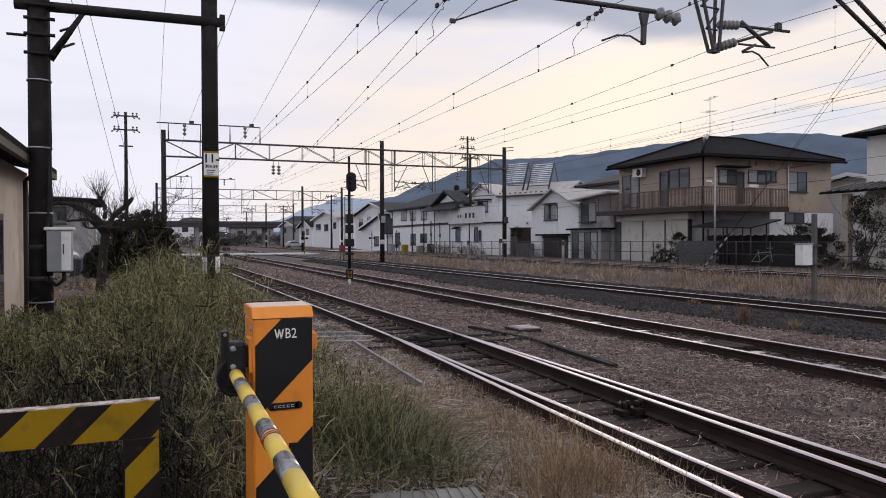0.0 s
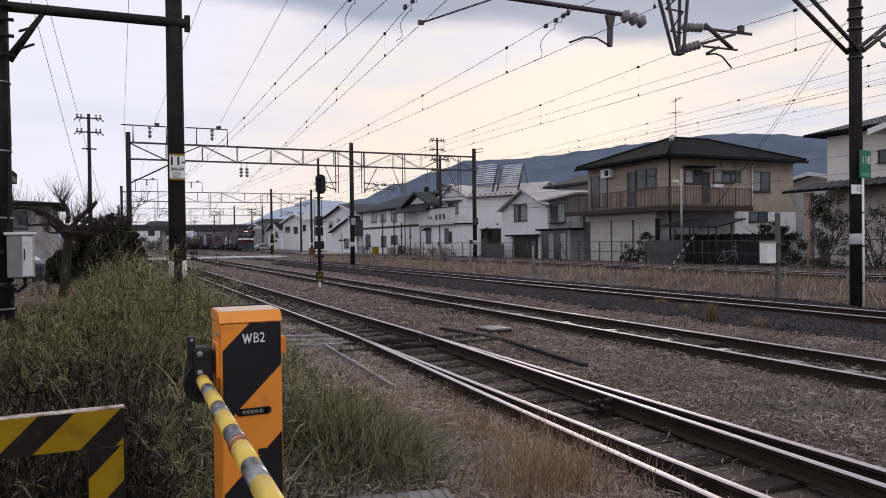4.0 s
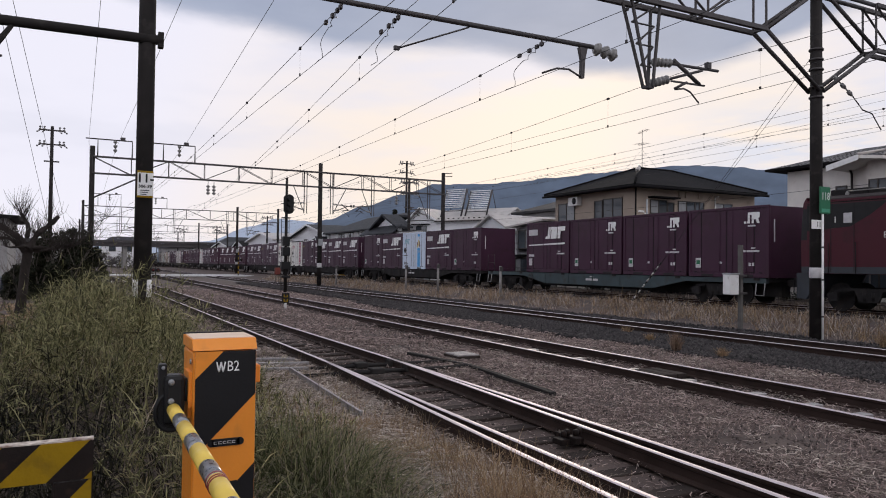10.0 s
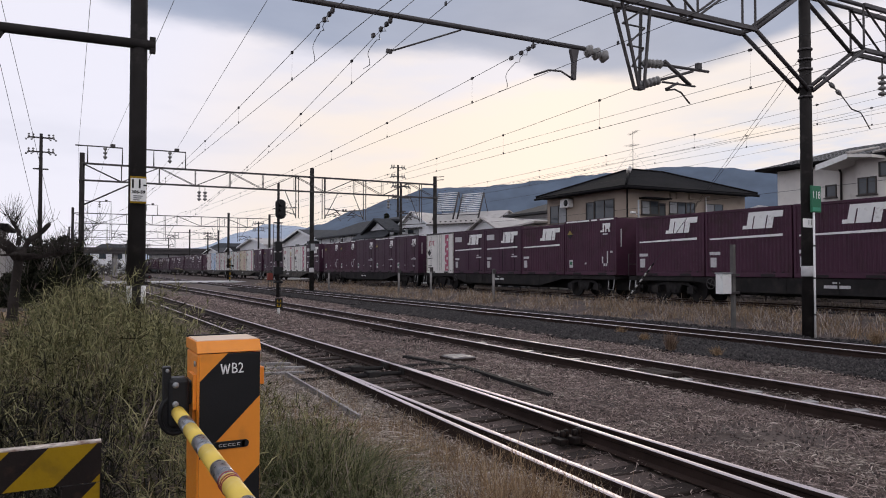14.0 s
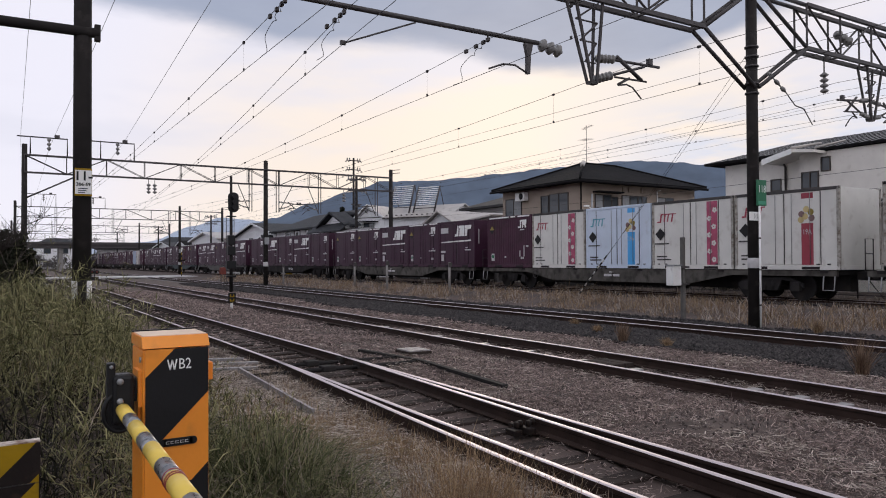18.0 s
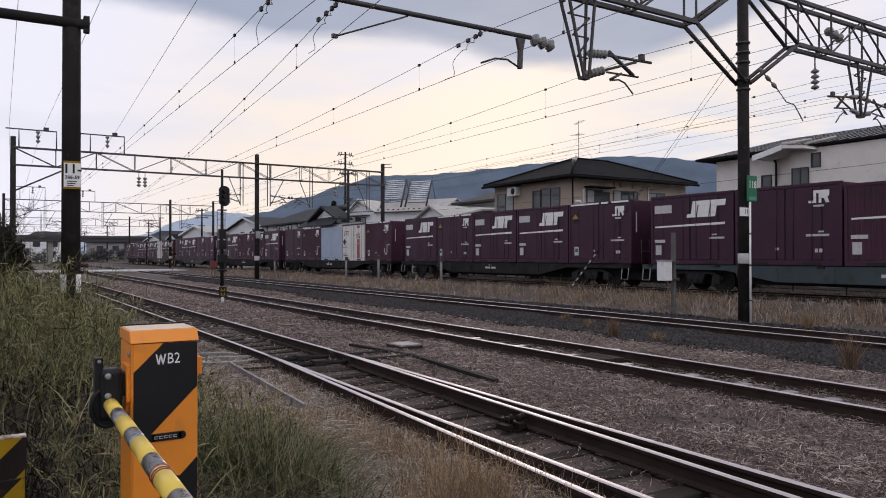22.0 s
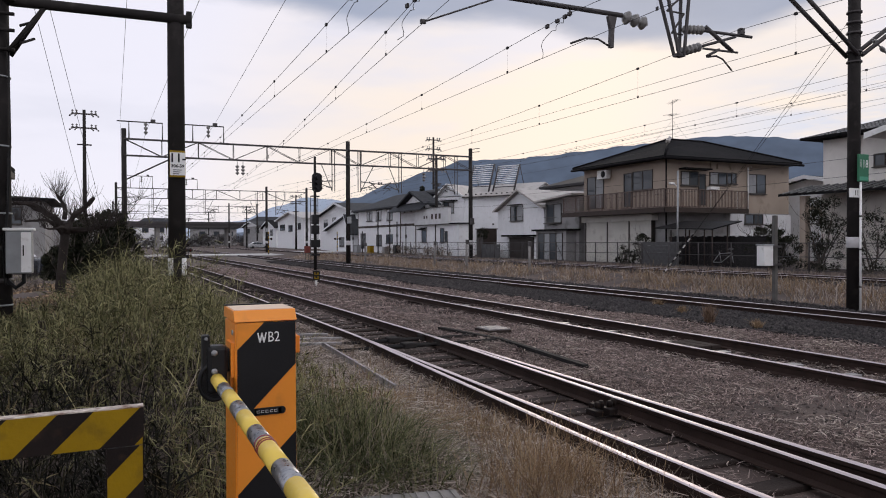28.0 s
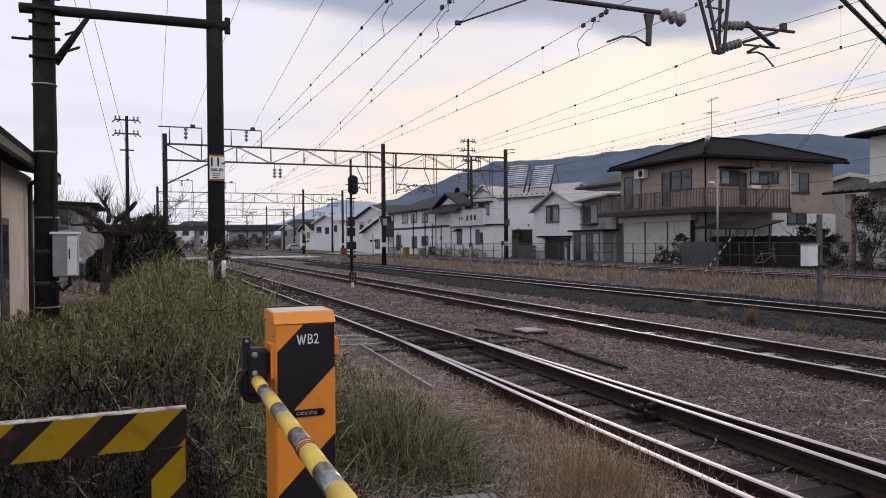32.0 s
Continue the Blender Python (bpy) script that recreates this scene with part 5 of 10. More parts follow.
M_LOCOROOF = mat("sooty_loco_roof", (0.030, 0.024, 0.024), 0.8, var=0.25, scale=2, bump=0.1, spec=0.2)
M_LOUVRE = mat("dark_louvre_slats", (0.026, 0.028, 0.032), 0.6, var=0.15, bump=0.05)
loco = thing("electric_locomotive", (0, 0, 0), "crimson and slate grey electric freight locomotive with lit headlamps", "locomotive")
LB, LM, LF = -1.25, -11.7, -23.3
body_unit(loco, LM + 0.25, LB, False)
body_unit(loco, LF, LM - 0.25, False)
bm = bmesh.new()
bx(bm, -1.28, 1.28, LM - 0.26, LM + 0.26, 1.2, 3.55)
for i in range(5):
    yy = LM - 0.2 + i * 0.1
    bx(bm, -1.31, 1.31, yy - 0.02, yy + 0.02, 1.2, 3.6)
part("gangway_bellows", bm, M_BLACK, loco, "black ribbed bellows between the two bodies")
# cab noses at both ends: loft from the body section to a narrower raked front
for y0, d in ((LF, -1), (LB, 1)):
    L = 0.95 if d < 0 else 0.6
    bm = bmesh.new()
    # setback of the front up its height: skirt, white band, black screen, roof cap
    prof = [(1.20, 0.92), (1.42, 0.95), (2.02, 1.0), (2.30, 1.0), (2.74, 0.90), (3.34, 0.64), (3.38, 0.72), (3.56, 0.60), (3.72, 0.15)]
    rows = []
    for z, f in prof:
        c = 0.24 * f
        rows.append([bm.verts.new(v) for v in ((-1.40, y0, z), (-1.37, y0 + d * c, z), (-0.78, y0 + d * L * f, z), (0.78, y0 + d * L * f, z), (1.37, y0 + d * c, z), (1.40, y0, z))])
    kinds = (3, 0, 1, 2, 2, 0, 0, 0)
    for a, b, kd in zip(rows, rows[1:], kinds):
        for i in range(5):
            f = bm.faces.new((a[i], a[i + 1], b[i + 1], b[i]))
            f.material_index = 0 if kd == 1 and i in (0, 4) else kd
    bmesh.ops.recalc_face_normals(bm, faces=bm.faces)
    part("cab_front", bm, [M_LOCORED, M_WHITE, M_BLACK, M_LOCOGREY], loco, "raked cab front with a white band under a black screen")
    for s in (-1, 1):
        for (xa, xb) in ((0.05, 0.74), (0.84, 1.30)):
            # front screens and the narrow ones round the corner
            fa, fb = [y0 + d * (L * 0.87 if x < 0.8 else 0.24 * 0.87 + (L - 0.24) * 0.87 * (1.37 - x) / 0.59) for x in (xa, xb)]
            ga, gb = [y0 + d * (L * 0.68 if x < 0.8 else 0.24 * 0.68 + (L - 0.24) * 0.68 * (1.37 - x) / 0.59) for x in (xa, xb)]
            bm = bmesh.new()
            poly(bm, [Vector((s * xa, fa, 2.80)) + Vector((0, d * 0.012, 0)), Vector((s * xb, fb, 2.80)) + Vector((0, d * 0.012, 0)), Vector((s * xb, gb, 3.26)) + Vector((0, d * 0.012, 0)), Vector((s * xa, ga, 3.26)) + Vector((0, d * 0.012, 0))], (0, d * 0.012, 0.004))
            part("windscreen", bm, M_GLASS, loco, "dark raked windscreen")
        bm = bmesh.new()
        tube(bm, (s * 0.25, y0 + d * L * 0.86, 2.80), (s * 0.45, y0 + d * L * 0.78, 3.1), 0.012, 0.012, 5)
        part("wiper", bm, M_BLACK, loco)
        bm = bmesh.new()
        ya, yb = sorted((y0 + d * L * 0.9, y0 + d * (L + 0.014)))
        bx(bm, s * 0.60 - 0.17, s * 0.60 + 0.17, ya, yb, 2.06, 2.26)
        hl = part("headlamp_case", bm, M_BLACK, loco, "dark oblong headlamp case")
        bm = bmesh.new()
        tube(bm, (s * 0.60, y0 + d * (L + 0.014), 2.16), (s * 0.60, y0 + d * (L + 0.04), 2.16), 0.055, 0.055, 14)
        part("headlamp", bm, M_CLAMP if d < 0 else M_GLASS, hl, "lit round headlamp" if d < 0 else "unlit round lamp")
        if d < 0:
            bm = bmesh.new()
            tube(bm, (s * 0.14, y0 + d * 0.5, 3.48), (s * 0.14, y0 + d * 0.72, 3.48), 0.065, 0.065, 12)
            part("roof_headlamp", bm, M_CLAMP, loco, "lit roof headlamp")
    bm = bmesh.new()
    ya, yb = sorted((y0 + d * L * 0.9, y0 + d * (L * 0.965)))
    bx(bm, -0.62, -0.2, ya, yb, 2.40, 2.52)
    part("number_plate", bm, M_FADEDW, loco, "small pale number plate")
    bm = bmesh.new()
    for q in (-1.30, 1.20):
        poly(bm, [(q, y0 - d * 0.4, 1.2), (q, y0 + d * 0.72 * L / 0.95, 1.2), (q * 0.95, y0 + d * 0.68 * L / 0.95, 0.36), (q, y0 + d * 0.1, 0.32)], (0.1, 0, 0))
    ya, yb = sorted((y0 + d * 0.72 * L / 0.95, y0 + d * 0.84 * L / 0.95))
    bx(bm, -1.2, 1.2, ya, yb, 0.34, 1.2)
    part("snow_plough", bm, M_LOCOGREY, loco, "slate grey skirt and snow plough")
    bm = bmesh.new()
    ya, yb = sorted((y0 + d * 0.8 * L, y0 + d * (L + 0.28)))
    bx(bm, -0.15, 0.15, ya, yb, 0.72, 0.98)
    path_tube(bm, [(-1.1, y0 + d * L * 0.8, 1.0), (-1.1, y0 + d * (L + 0.1), 1.0), (-1.1, y0 + d * (L + 0.1), 0.45)], 0.02)
    part("coupler", bm, M_WAGON, loco)
    # dark field round the cab windows, door, rails and digit
    join_plates("dark_field", [[(y0, 2.60), (y0, 3.45), (y0 - d * 2.7, 3.45), (y0 - d * 2.15, 3.05), (y0 - d * 1.5, 2.70)]], M_BLACK, loco, -1.40, 0.004, "black field round the cab windows")
    bm = bmesh.new()
    ya, yb = sorted((y0 - d * 0.12, y0 - d * 0.58))
    bx(bm, -1.412, -1.38, ya, yb, 2.74, 3.24)
    part("cab_side_window", bm, M_GLASS, loco, "dark cab side window")
    bm = bmesh.new()
    for q in (0.85, 1.62):
        bx(bm, -1.408, -1.38, y0 - d * q - 0.01, y0 - d * q + 0.01, 1.25, 3.4)
    parts("cab_door_seam", bm, M_DARKLINE, loco)
    bm = bmesh.new()
    ya, yb = sorted((y0 - d * 1.28, y0 - d * 1.56))
    bx(bm, -1.411, -1.38, ya, yb, 2.82, 3.14)
    part("door_window", bm, M_GLASS if d < 0 else M_FADEDW, loco, "dark door window" if d < 0 else "pale door window")
    bm = bmesh.new()
    for q in (0.78, 1.69):
        tube(bm, (-1.44, y0 - d * q, 1.2), (-1.44, y0 - d * q, 2.2), 0.012, 0.012, 6)
    parts("cab_handrail", bm, M_WAGON, loco)
    text_part("unit_digit", "2" if d < 0 else "1", 0.30, pose(-1.411, y0 - d * 1.0, 2.92, 90, 0, -90), M_WHITE, loco)
# slate grey side field with slanted ends, both bodies
join_plates("grey_field", [[(LM - 0.25, 1.21), (LM - 0.25, 2.98), (LM - 5.77, 2.98), (LM - 7.7, 1.42), (LF, 1.42), (LF, 1.21)]], M_LOCOGREY, loco, -1.40, 0.004, "slate grey field on the side")
join_plates("grey_field", [[(LM + 0.25, 1.21), (LM + 0.25, 2.98), (LM + 6.2, 2.98), (LM + 7.7, 1.42), (LB, 1.42), (LB, 1.21)]], M_LOCOGREY, loco, -1.40, 0.004, "slate grey field on the side")
wing_mark(loco, LM + 4.45, 1.80, 1.36, -1.404)
join_plates("stripe", [[(LM + 6.2, 1.30), (LM + 6.2, 1.42), (LM + 1.6, 1.38), (LM + 1.6, 1.30)]], M_WHITE, loco, -1.404)
join_plates("emblem", [slab(LM - 0.9, 1.55, 0.25, 0.5), slab(LM - 1.2, 1.75, 0.3, 0.12), slab(LM - 0.95, 2.08, 0.16, 0.16), slab(LM - 1.7, 1.6, 0.28, 0.4), slab(LM - 2.1, 1.6, 0.28, 0.4), slab(LM - 2.5, 1.6, 0.28, 0.4), slab(LM - 0.75, 1.45, 2.0, 0.05)],
            M_FADEDW, loco, -1.404, label="small pale printed emblem")
text_part("lettering", "EH500-6", 0.26, pose(-1.406, LM - 8.73, 2.40, 90, 0, -90), M_WHITE, loco, 0.001, squeeze=0.78)
text_part("lettering", "EH500-6", 0.26, pose(-1.406, LM + 7.55, 2.40, 90, 0, -90), M_WHITE, loco, 0.001, squeeze=0.78)
for yc, w, zc in ((LM - 4.5, 1.9, 2.50), (LM + 6.2, 0.7, 2.4), (LM + 2.0, 0.9, 2.4), (LM - 7.65, 0.42, 2.35)):
    bm = bmesh.new()
    for i in range(9):
        z = zc - 0.42 + i * 0.105
        bx(bm, -1.415, -1.39, yc - w / 2, yc + w / 2, z, z + 0.05)
    part("louvre", bm, M_LOUVRE, loco, "slatted side louvre")
bm = bmesh.new()
for s in (-1, 1):
    bx(bm, s * 1.36 - 0.05, s * 1.36 + 0.05, LF, LB, 3.52, 3.60)
parts("cantrail", bm, M_LOCORED, loco, "red gutter rail along the roof")
# roof gear
rnd = random.Random(3)
for i, (ya, yb, h, w) in enumerate(((-20.0, -18.2, 0.32, 0.8), (-17.6, -15.4, 0.22, 0.9), (-14.6, -12.6, 0.30, 0.7), (-10.2, -8.6, 0.26, 0.8), (-5.6, -3.6, 0.28, 0.9), (-2.9, -1.6, 0.22, 0.7))):
    bm = bmesh.new()
    bbx(bm, -w, w, ya, yb, 3.72, 3.76 + h, 0.04)
    part("roof_box", bm, M_WAGON if i % 2 else M_LOCOGREY, loco)
for yc in (-7.3, -13.6):
    bm = bmesh.new()
    up = 1.25 if yc < -10 else 0.35
    for s in (-1, 1):
        tube(bm, (s * 0.5, yc - 0.6, 3.75), (s * 0.42, yc + 0.9, 3.75 + up * 0.5), 0.025, 0.025, 6)
        tube(bm, (s * 0.42, yc + 0.9, 3.75 + up * 0.5), (s * 0.45, yc - 0.35, 3.75 + up), 0.022, 0.022, 6)
        tube(bm, (s * 0.6, yc - 0.75, 3.75), (s * 0.6, yc + 0.8, 3.75), 0.03, 0.03, 6)
        for q in (-0.7, 0.75):
            tube(bm, (s * 0.6, yc + q, 3.55), (s * 0.6, yc + q, 3.75), 0.06, 0.04, 8)
    for q in (-0.35, -0.08):
        path_tube(bm, [(-0.9, yc + q, 3.68 + up), (-0.7, yc + q, 3.78 + up), (0.7, yc + q, 3.78 + up), (0.9, yc + q, 3.68 + up)], 0.02)
    part("pantograph", bm, M_STEEL, loco, "dark folding-arm pantograph")
bm = bmesh.new()
for y in (-19.3, -16.2, -12.2, -9.4, -4.4, -2.2):
    for s in (-0.7, 0.5):
        lathe(bm, [(0.03, 3.55), (0.1, 3.62), (0.05, 3.66), (0.1, 3.72), (0.05, 3.76), (0.08, 3.82), (0.03, 3.9)], pose(s, y, 0), 10)
path_tube(bm, [(-0.7, -19.3, 3.9), (-0.7, -2.2, 3.9)], 0.02)
part("roof_bus_bar", bm, M_INSUL, loco, "porcelain posts and bus bar on the roof")
for yc in (-3.1, -8.9, -14.4, -20.2):
    bogie(loco, yc, 2.3)
for ya, yb in ((-6.9, -5.1), (-12.8, -10.6), (-18.2, -16.4)):
    bm = bmesh.new()
    bbx(bm, -1.22, 1.22, ya, yb, 0.52, 1.18, 0.03)
    part("underfloor_box", bm, M_LOCOGREY, loco)
TRAIN.append((loco, PLAY[0], 0.0, 0.0))
# the containers' corner locks hold them on the decks, 1.0 m above the rail


def motions():
    for ob, back, dx, dz in TRAIN:
        a, b = (0.0, CL) if ob.name.startswith("container") and not ob.name.startswith("container_wagon") else ((-23.0, -1.0) if ob is loco else (2.9, 17.3))
        rows = []
        for t in range(33):
            y = GAP0 - SPEED * t + SLOW * t * t + back + SURGE.get(t, 0.0)
            turn = (fx4(y + b) - fx4(y + a)) / (b - a)
            x = (fx4(y + a) + fx4(y + b)) / 2 - turn * (a + b) / 2
            rows.append((float(t), pose(x + dx, y, RZ4 + dz, 0, 0, -math.degrees(math.atan(turn)))))
        walk(ob, rows)

# ---- houses ----
M_TAN = mat("tan_stucco", (0.37, 0.305, 0.25), 0.9, var=0.10, scale=0.8, bump=0.25, dirt=(0.21, 0.17, 0.14), dirt_amt=0.2)
M_ROOF = mat("dark_metal_roof", (0.010, 0.0095, 0.0105), 0.9, 0.0, var=0.3, scale=0.9, bump=0.2, spec=0.08)
M_ROOFLT = mat("pale_metal_roof", (0.42, 0.39, 0.37), 0.45, 0.2, var=0.15, scale=0.9, bump=0.08, dirt=(0.2, 0.17, 0.15), dirt_amt=0.2)
M_SEAM = mat("worn_bright_seam", (0.26, 0.26, 0.265), 0.5, 0.4, var=0.3, scale=5, bump=0.05)
M_TILE = mat("slate_grey_tile", (0.04, 0.042, 0.047), 0.75, var=0.25, scale=2, bump=0.4, spec=0.15)
M_WALLW = mat("white_render", (0.74, 0.745, 0.765), 0.9, var=0.05, scale=2.5, bump=0.1, dirt=(0.55, 0.53, 0.51), dirt_amt=0.10)
M_WALLG = mat("grey_render", (0.29, 0.285, 0.285), 0.9, var=0.12, scale=0.9, bump=0.2, dirt=(0.12, 0.115, 0.11), dirt_amt=0.25)
M_CREAM = mat("cream_boards", (0.60, 0.51, 0.42), 0.85, var=0.10, scale=1.2, bump=0.2, dirt=(0.36, 0.28, 0.20), dirt_amt=0.2)
M_SHUT = mat("ivory_shutter", (0.56, 0.545, 0.50), 0.6, var=0.08, scale=1, bump=0.08, dirt=(0.28, 0.27, 0.24), dirt_amt=0.2)
M_BLOCK = mat("grey_block_wall", (0.095, 0.095, 0.098), 0.95, var=0.3, scale=2, bump=0.4, dirt=(0.04, 0.04, 0.04), dirt_amt=0.3)
M_TIMBER = mat("dark_brown_timber", (0.035, 0.022, 0.017), 0.7, var=0.25, scale=3, bump=0.15)
M_FRAME = mat("bronze_window_frame", (0.045, 0.038, 0.034), 0.45, 0.4, var=0.1, bump=0.0)
M_CURT = mat("pale_curtain", (0.30, 0.31, 0.32), 0.9, var=0.12, scale=4, bump=0.1)
M_RAILB = mat("brown_balcony_steel", (0.105, 0.074, 0.062), 0.6, 0.2, var=0.25, scale=2, bump=0.1, dirt=(0.12, 0.05, 0.03), dirt_amt=0.25)
# near-white base colour stands for the sky mirrored in the glass tubes
M_SOLAR = mat("sky_white_tube_collector", (0.80, 0.80, 0.82), 0.35, 0.0, var=0.15, scale=3, bump=0.05)


class Face:
    """A wall plane: along x (facing -y, at y = at) or along y (facing -x, at x = at). u runs along it, out is towards the tracks."""

    def __init__(self, axis, at):
        self.axis, self.at = axis, at

    def p(self, u, z, out=0.0):
        return (u, self.at - out, z) if self.axis == "x" else (self.at - out, u, z)

    def box(self, bm, u0, u1, z0, z1, o0, o1):
        if self.axis == "x":
            bx(bm, u0, u1, self.at - o1, self.at - o0, z0, z1)
        else:
            bx(bm, self.at - o1, self.at - o0, u0, u1, z0, z1)


def window(h, f, u0, u1, z0, z1, panes=2, curtain=False, sill=True, name="window", material=None):
    u0, u1 = min(u0, u1), max(u0, u1)
    t = 0.05
    bm = bmesh.new()
    loops = []
    for d, o in ((t, 0.05), (0, 0.05), (0, -0.05), (t, -0.05)):
        loops.append([bm.verts.new(f.p(u, z, o)) for u, z in ((u0 - d, z0 - d), (u1 + d, z0 - d), (u1 + d, z1 + d), (u0 - d, z1 + d))])
    for a, b in zip(loops, loops[1:] + loops[:1]):
        for i in range(4):
            bm.faces.new((a[i], a[(i + 1) % 4], b[(i + 1) % 4], b[i]))
    bmesh.ops.recalc_face_normals(bm, faces=bm.faces)
    w = part(name, bm, material or M_FRAME, h)
    for i in range(1, panes):
        u = u0 + (u1 - u0) * i / panes
        bm = bmesh.new()
        f.box(bm, u - 0.03, u + 0.03, z0, z1, 0.0, 0.045)
        part("mullion", bm, material or M_FRAME, w)
    for i in range(panes):
        a, b = u0 + (u1 - u0) * i / panes + 0.03 * (i > 0), u0 + (u1 - u0) * (i + 1) / panes - 0.03 * (i < panes - 1)
        bm = bmesh.new()
        f.box(bm, a, b, z0, z1, 0.004, 0.014 + 0.012 * (i % 2))
        part("pane", bm, M_CURT if curtain and i % 2 == 0 else M_GLASS, w)
    if sill:
        bm = bmesh.new()
        f.box(bm, u0 - 0.1, u1 + 0.1, z0 - t - 0.05, z0 - t, -0.03, 0.11)
        part("sill", bm, material or M_FRAME, w)
    return w


def wall_box(h, x0, x1, y0, y1, z0, z1, material, name="wall"):
    bm = bmesh.new()
    bx(bm, x0, x1, y0, y1, z0, z1)
    return part(name, bm, material, h)


def strip(h, f, u0, u1, z0, z1, out, material, name="trim", o0=0.002):
    bm = bmesh.new()
    f.box(bm, u0, u1, z0, z1, o0, out)
    return part(name, bm, material, h)


def hip_roof(h, x0, x1, y0, y1, z, rz, rx0, rx1, cy, material, along="x", fascia=0.18, ribs=0.0):
    bm = bmesh.new()
    ends = [(rx0, cy, rz), (rx1, cy, rz)] if along == "x" else [(cy, rx0, rz), (cy, rx1, rz)]
    base = [(x0, y0), (x1, y0), (x1, y1), (x0, y1)]
    lo = [bm.verts.new((x, y, z)) for x, y in base]
    up = [bm.verts.new((x, y, z + fascia)) for x, y in base]
    e = [bm.verts.new(c) for c in ends]
    bm.faces.new(lo[::-1])
    for i in range(4):
        bm.faces.new((lo[i], lo[(i + 1) % 4], up[(i + 1) % 4], up[i]))
    if along == "x":
        fs = [(up[0], up[1], e[1], e[0]), (up[1], up[2], e[1]), (up[2], up[3], e[0], e[1]), (up[3], up[0], e[0])]
    else:
        fs = [(up[0], up[1], e[0]), (up[1], up[2], e[1], e[0]), (up[2], up[3], e[1]), (up[3], up[0], e[0], e[1])]
    for f in fs:
        bm.faces.new(f)
    r = part("roof", bm, material, h)
    if ribs:
        # standing seams up the slope that faces the tracks
        bm = bmesh.new()
        n = int((y1 - y0) / ribs)
        for i in range(1, n):
            y = y0 + (y1 - y0) * i / n
            top = Vector((cy, min(max(y, rx0), rx1), rz)) if along == "y" else Vector((rx0, cy, rz))
            if along == "y":
                if y < rx0:
                    g = (y - y0) / (rx0 - y0)
                    top = Vector((x0 + (cy - x0) * g, y, z + fascia + (rz - z - fascia) * g))
                if y > rx1:
                    g = (y1 - y) / (y1 - rx1)
                    top = Vector((x0 + (cy - x0) * g, y, z + fascia + (rz - z - fascia) * g))
            poly(bm, [(x0, y - 0.045, z + fascia + 0.002), (x0, y + 0.045, z + fascia + 0.004), (top.x, top.y + 0.045, top.z + 0.004), (top.x, top.y - 0.045, top.z + 0.004)], (0, 0, 0.006))
        parts("roof_seam", bm, M_SEAM, r)
    return r


def gable_roof(h, face_x, back_x, y0, y1, ya, z_eave, z_ridge, material, over=0.45, thick=0.14, trim=M_WALLW):
    """Ridge along x at y = ya; the gable end faces the tracks at face_x."""
    xa = face_x - over
    for (ye, s) in ((y0, -1), (y1, 1)):
        slope = (z_ridge - z_eave) / abs(ya - ye)
        yo = ye + s * over
        zo = z_eave - slope * over
        bm = bmesh.new()
        poly(bm, [(xa, ya, z_ridge), (xa, yo, zo), (xa, yo, zo + thick), (xa, ya, z_ridge + thick)], (back_x - xa, 0, 0))
        r = part("roof", bm, material, h)
        bm = bmesh.new()
        poly(bm, [(xa - 0.03, ya, z_ridge - 0.06), (xa - 0.03, yo, zo - 0.06), (xa - 0.03, yo, zo + thick + 0.02), (xa - 0.03, ya, z_ridge + thick + 0.02)], (0.028, 0, 0))
        part("barge_board", bm, trim, r)
    bm = bmesh.new()
    poly(bm, [(face_x, y0, z_eave - 0.02), (face_x, y1, z_eave - 0.02), (face_x, ya, z_ridge - 0.02)], (0.2, 0, 0))
    part("gable_wall", bm, M_WALLW, h)


def railing(h, f, u0, u1, z0, z1, out, step=1.3, bar=0.11, name="balcony_rail"):
    bm = bmesh.new()
    f.box(bm, u0, u1, z1 - 0.05, z1, out - 0.025, out + 0.025)
    f.box(bm, u0, u1, z0 + 0.06, z0 + 0.10, out - 0.02, out + 0.02)
    rl = part(name, bm, M_RAILB, h, "rusty brown balcony railing")
    n = max(1, round(abs(u1 - u0) / step))
    for i in range(n + 1):
        u = u0 + (u1 - u0) * i / n
        bm = bmesh.new()
        f.box(bm, u - 0.025, u + 0.025, z0, z1, out - 0.024, out + 0.024)
        part("post", bm, M_RAILB, rl)
        if i < n:
            w = (u1 - u0) / n
            bm = bmesh.new()
            k = int(abs(w) / bar)
            for j in range(1, k):
                q = u + w * j / k
                f.box(bm, q - 0.018, q + 0.018, z0 + 0.08, z1 - 0.04, out - 0.008, out + 0.008)
            parts("bar", bm, M_RAILB, rl)


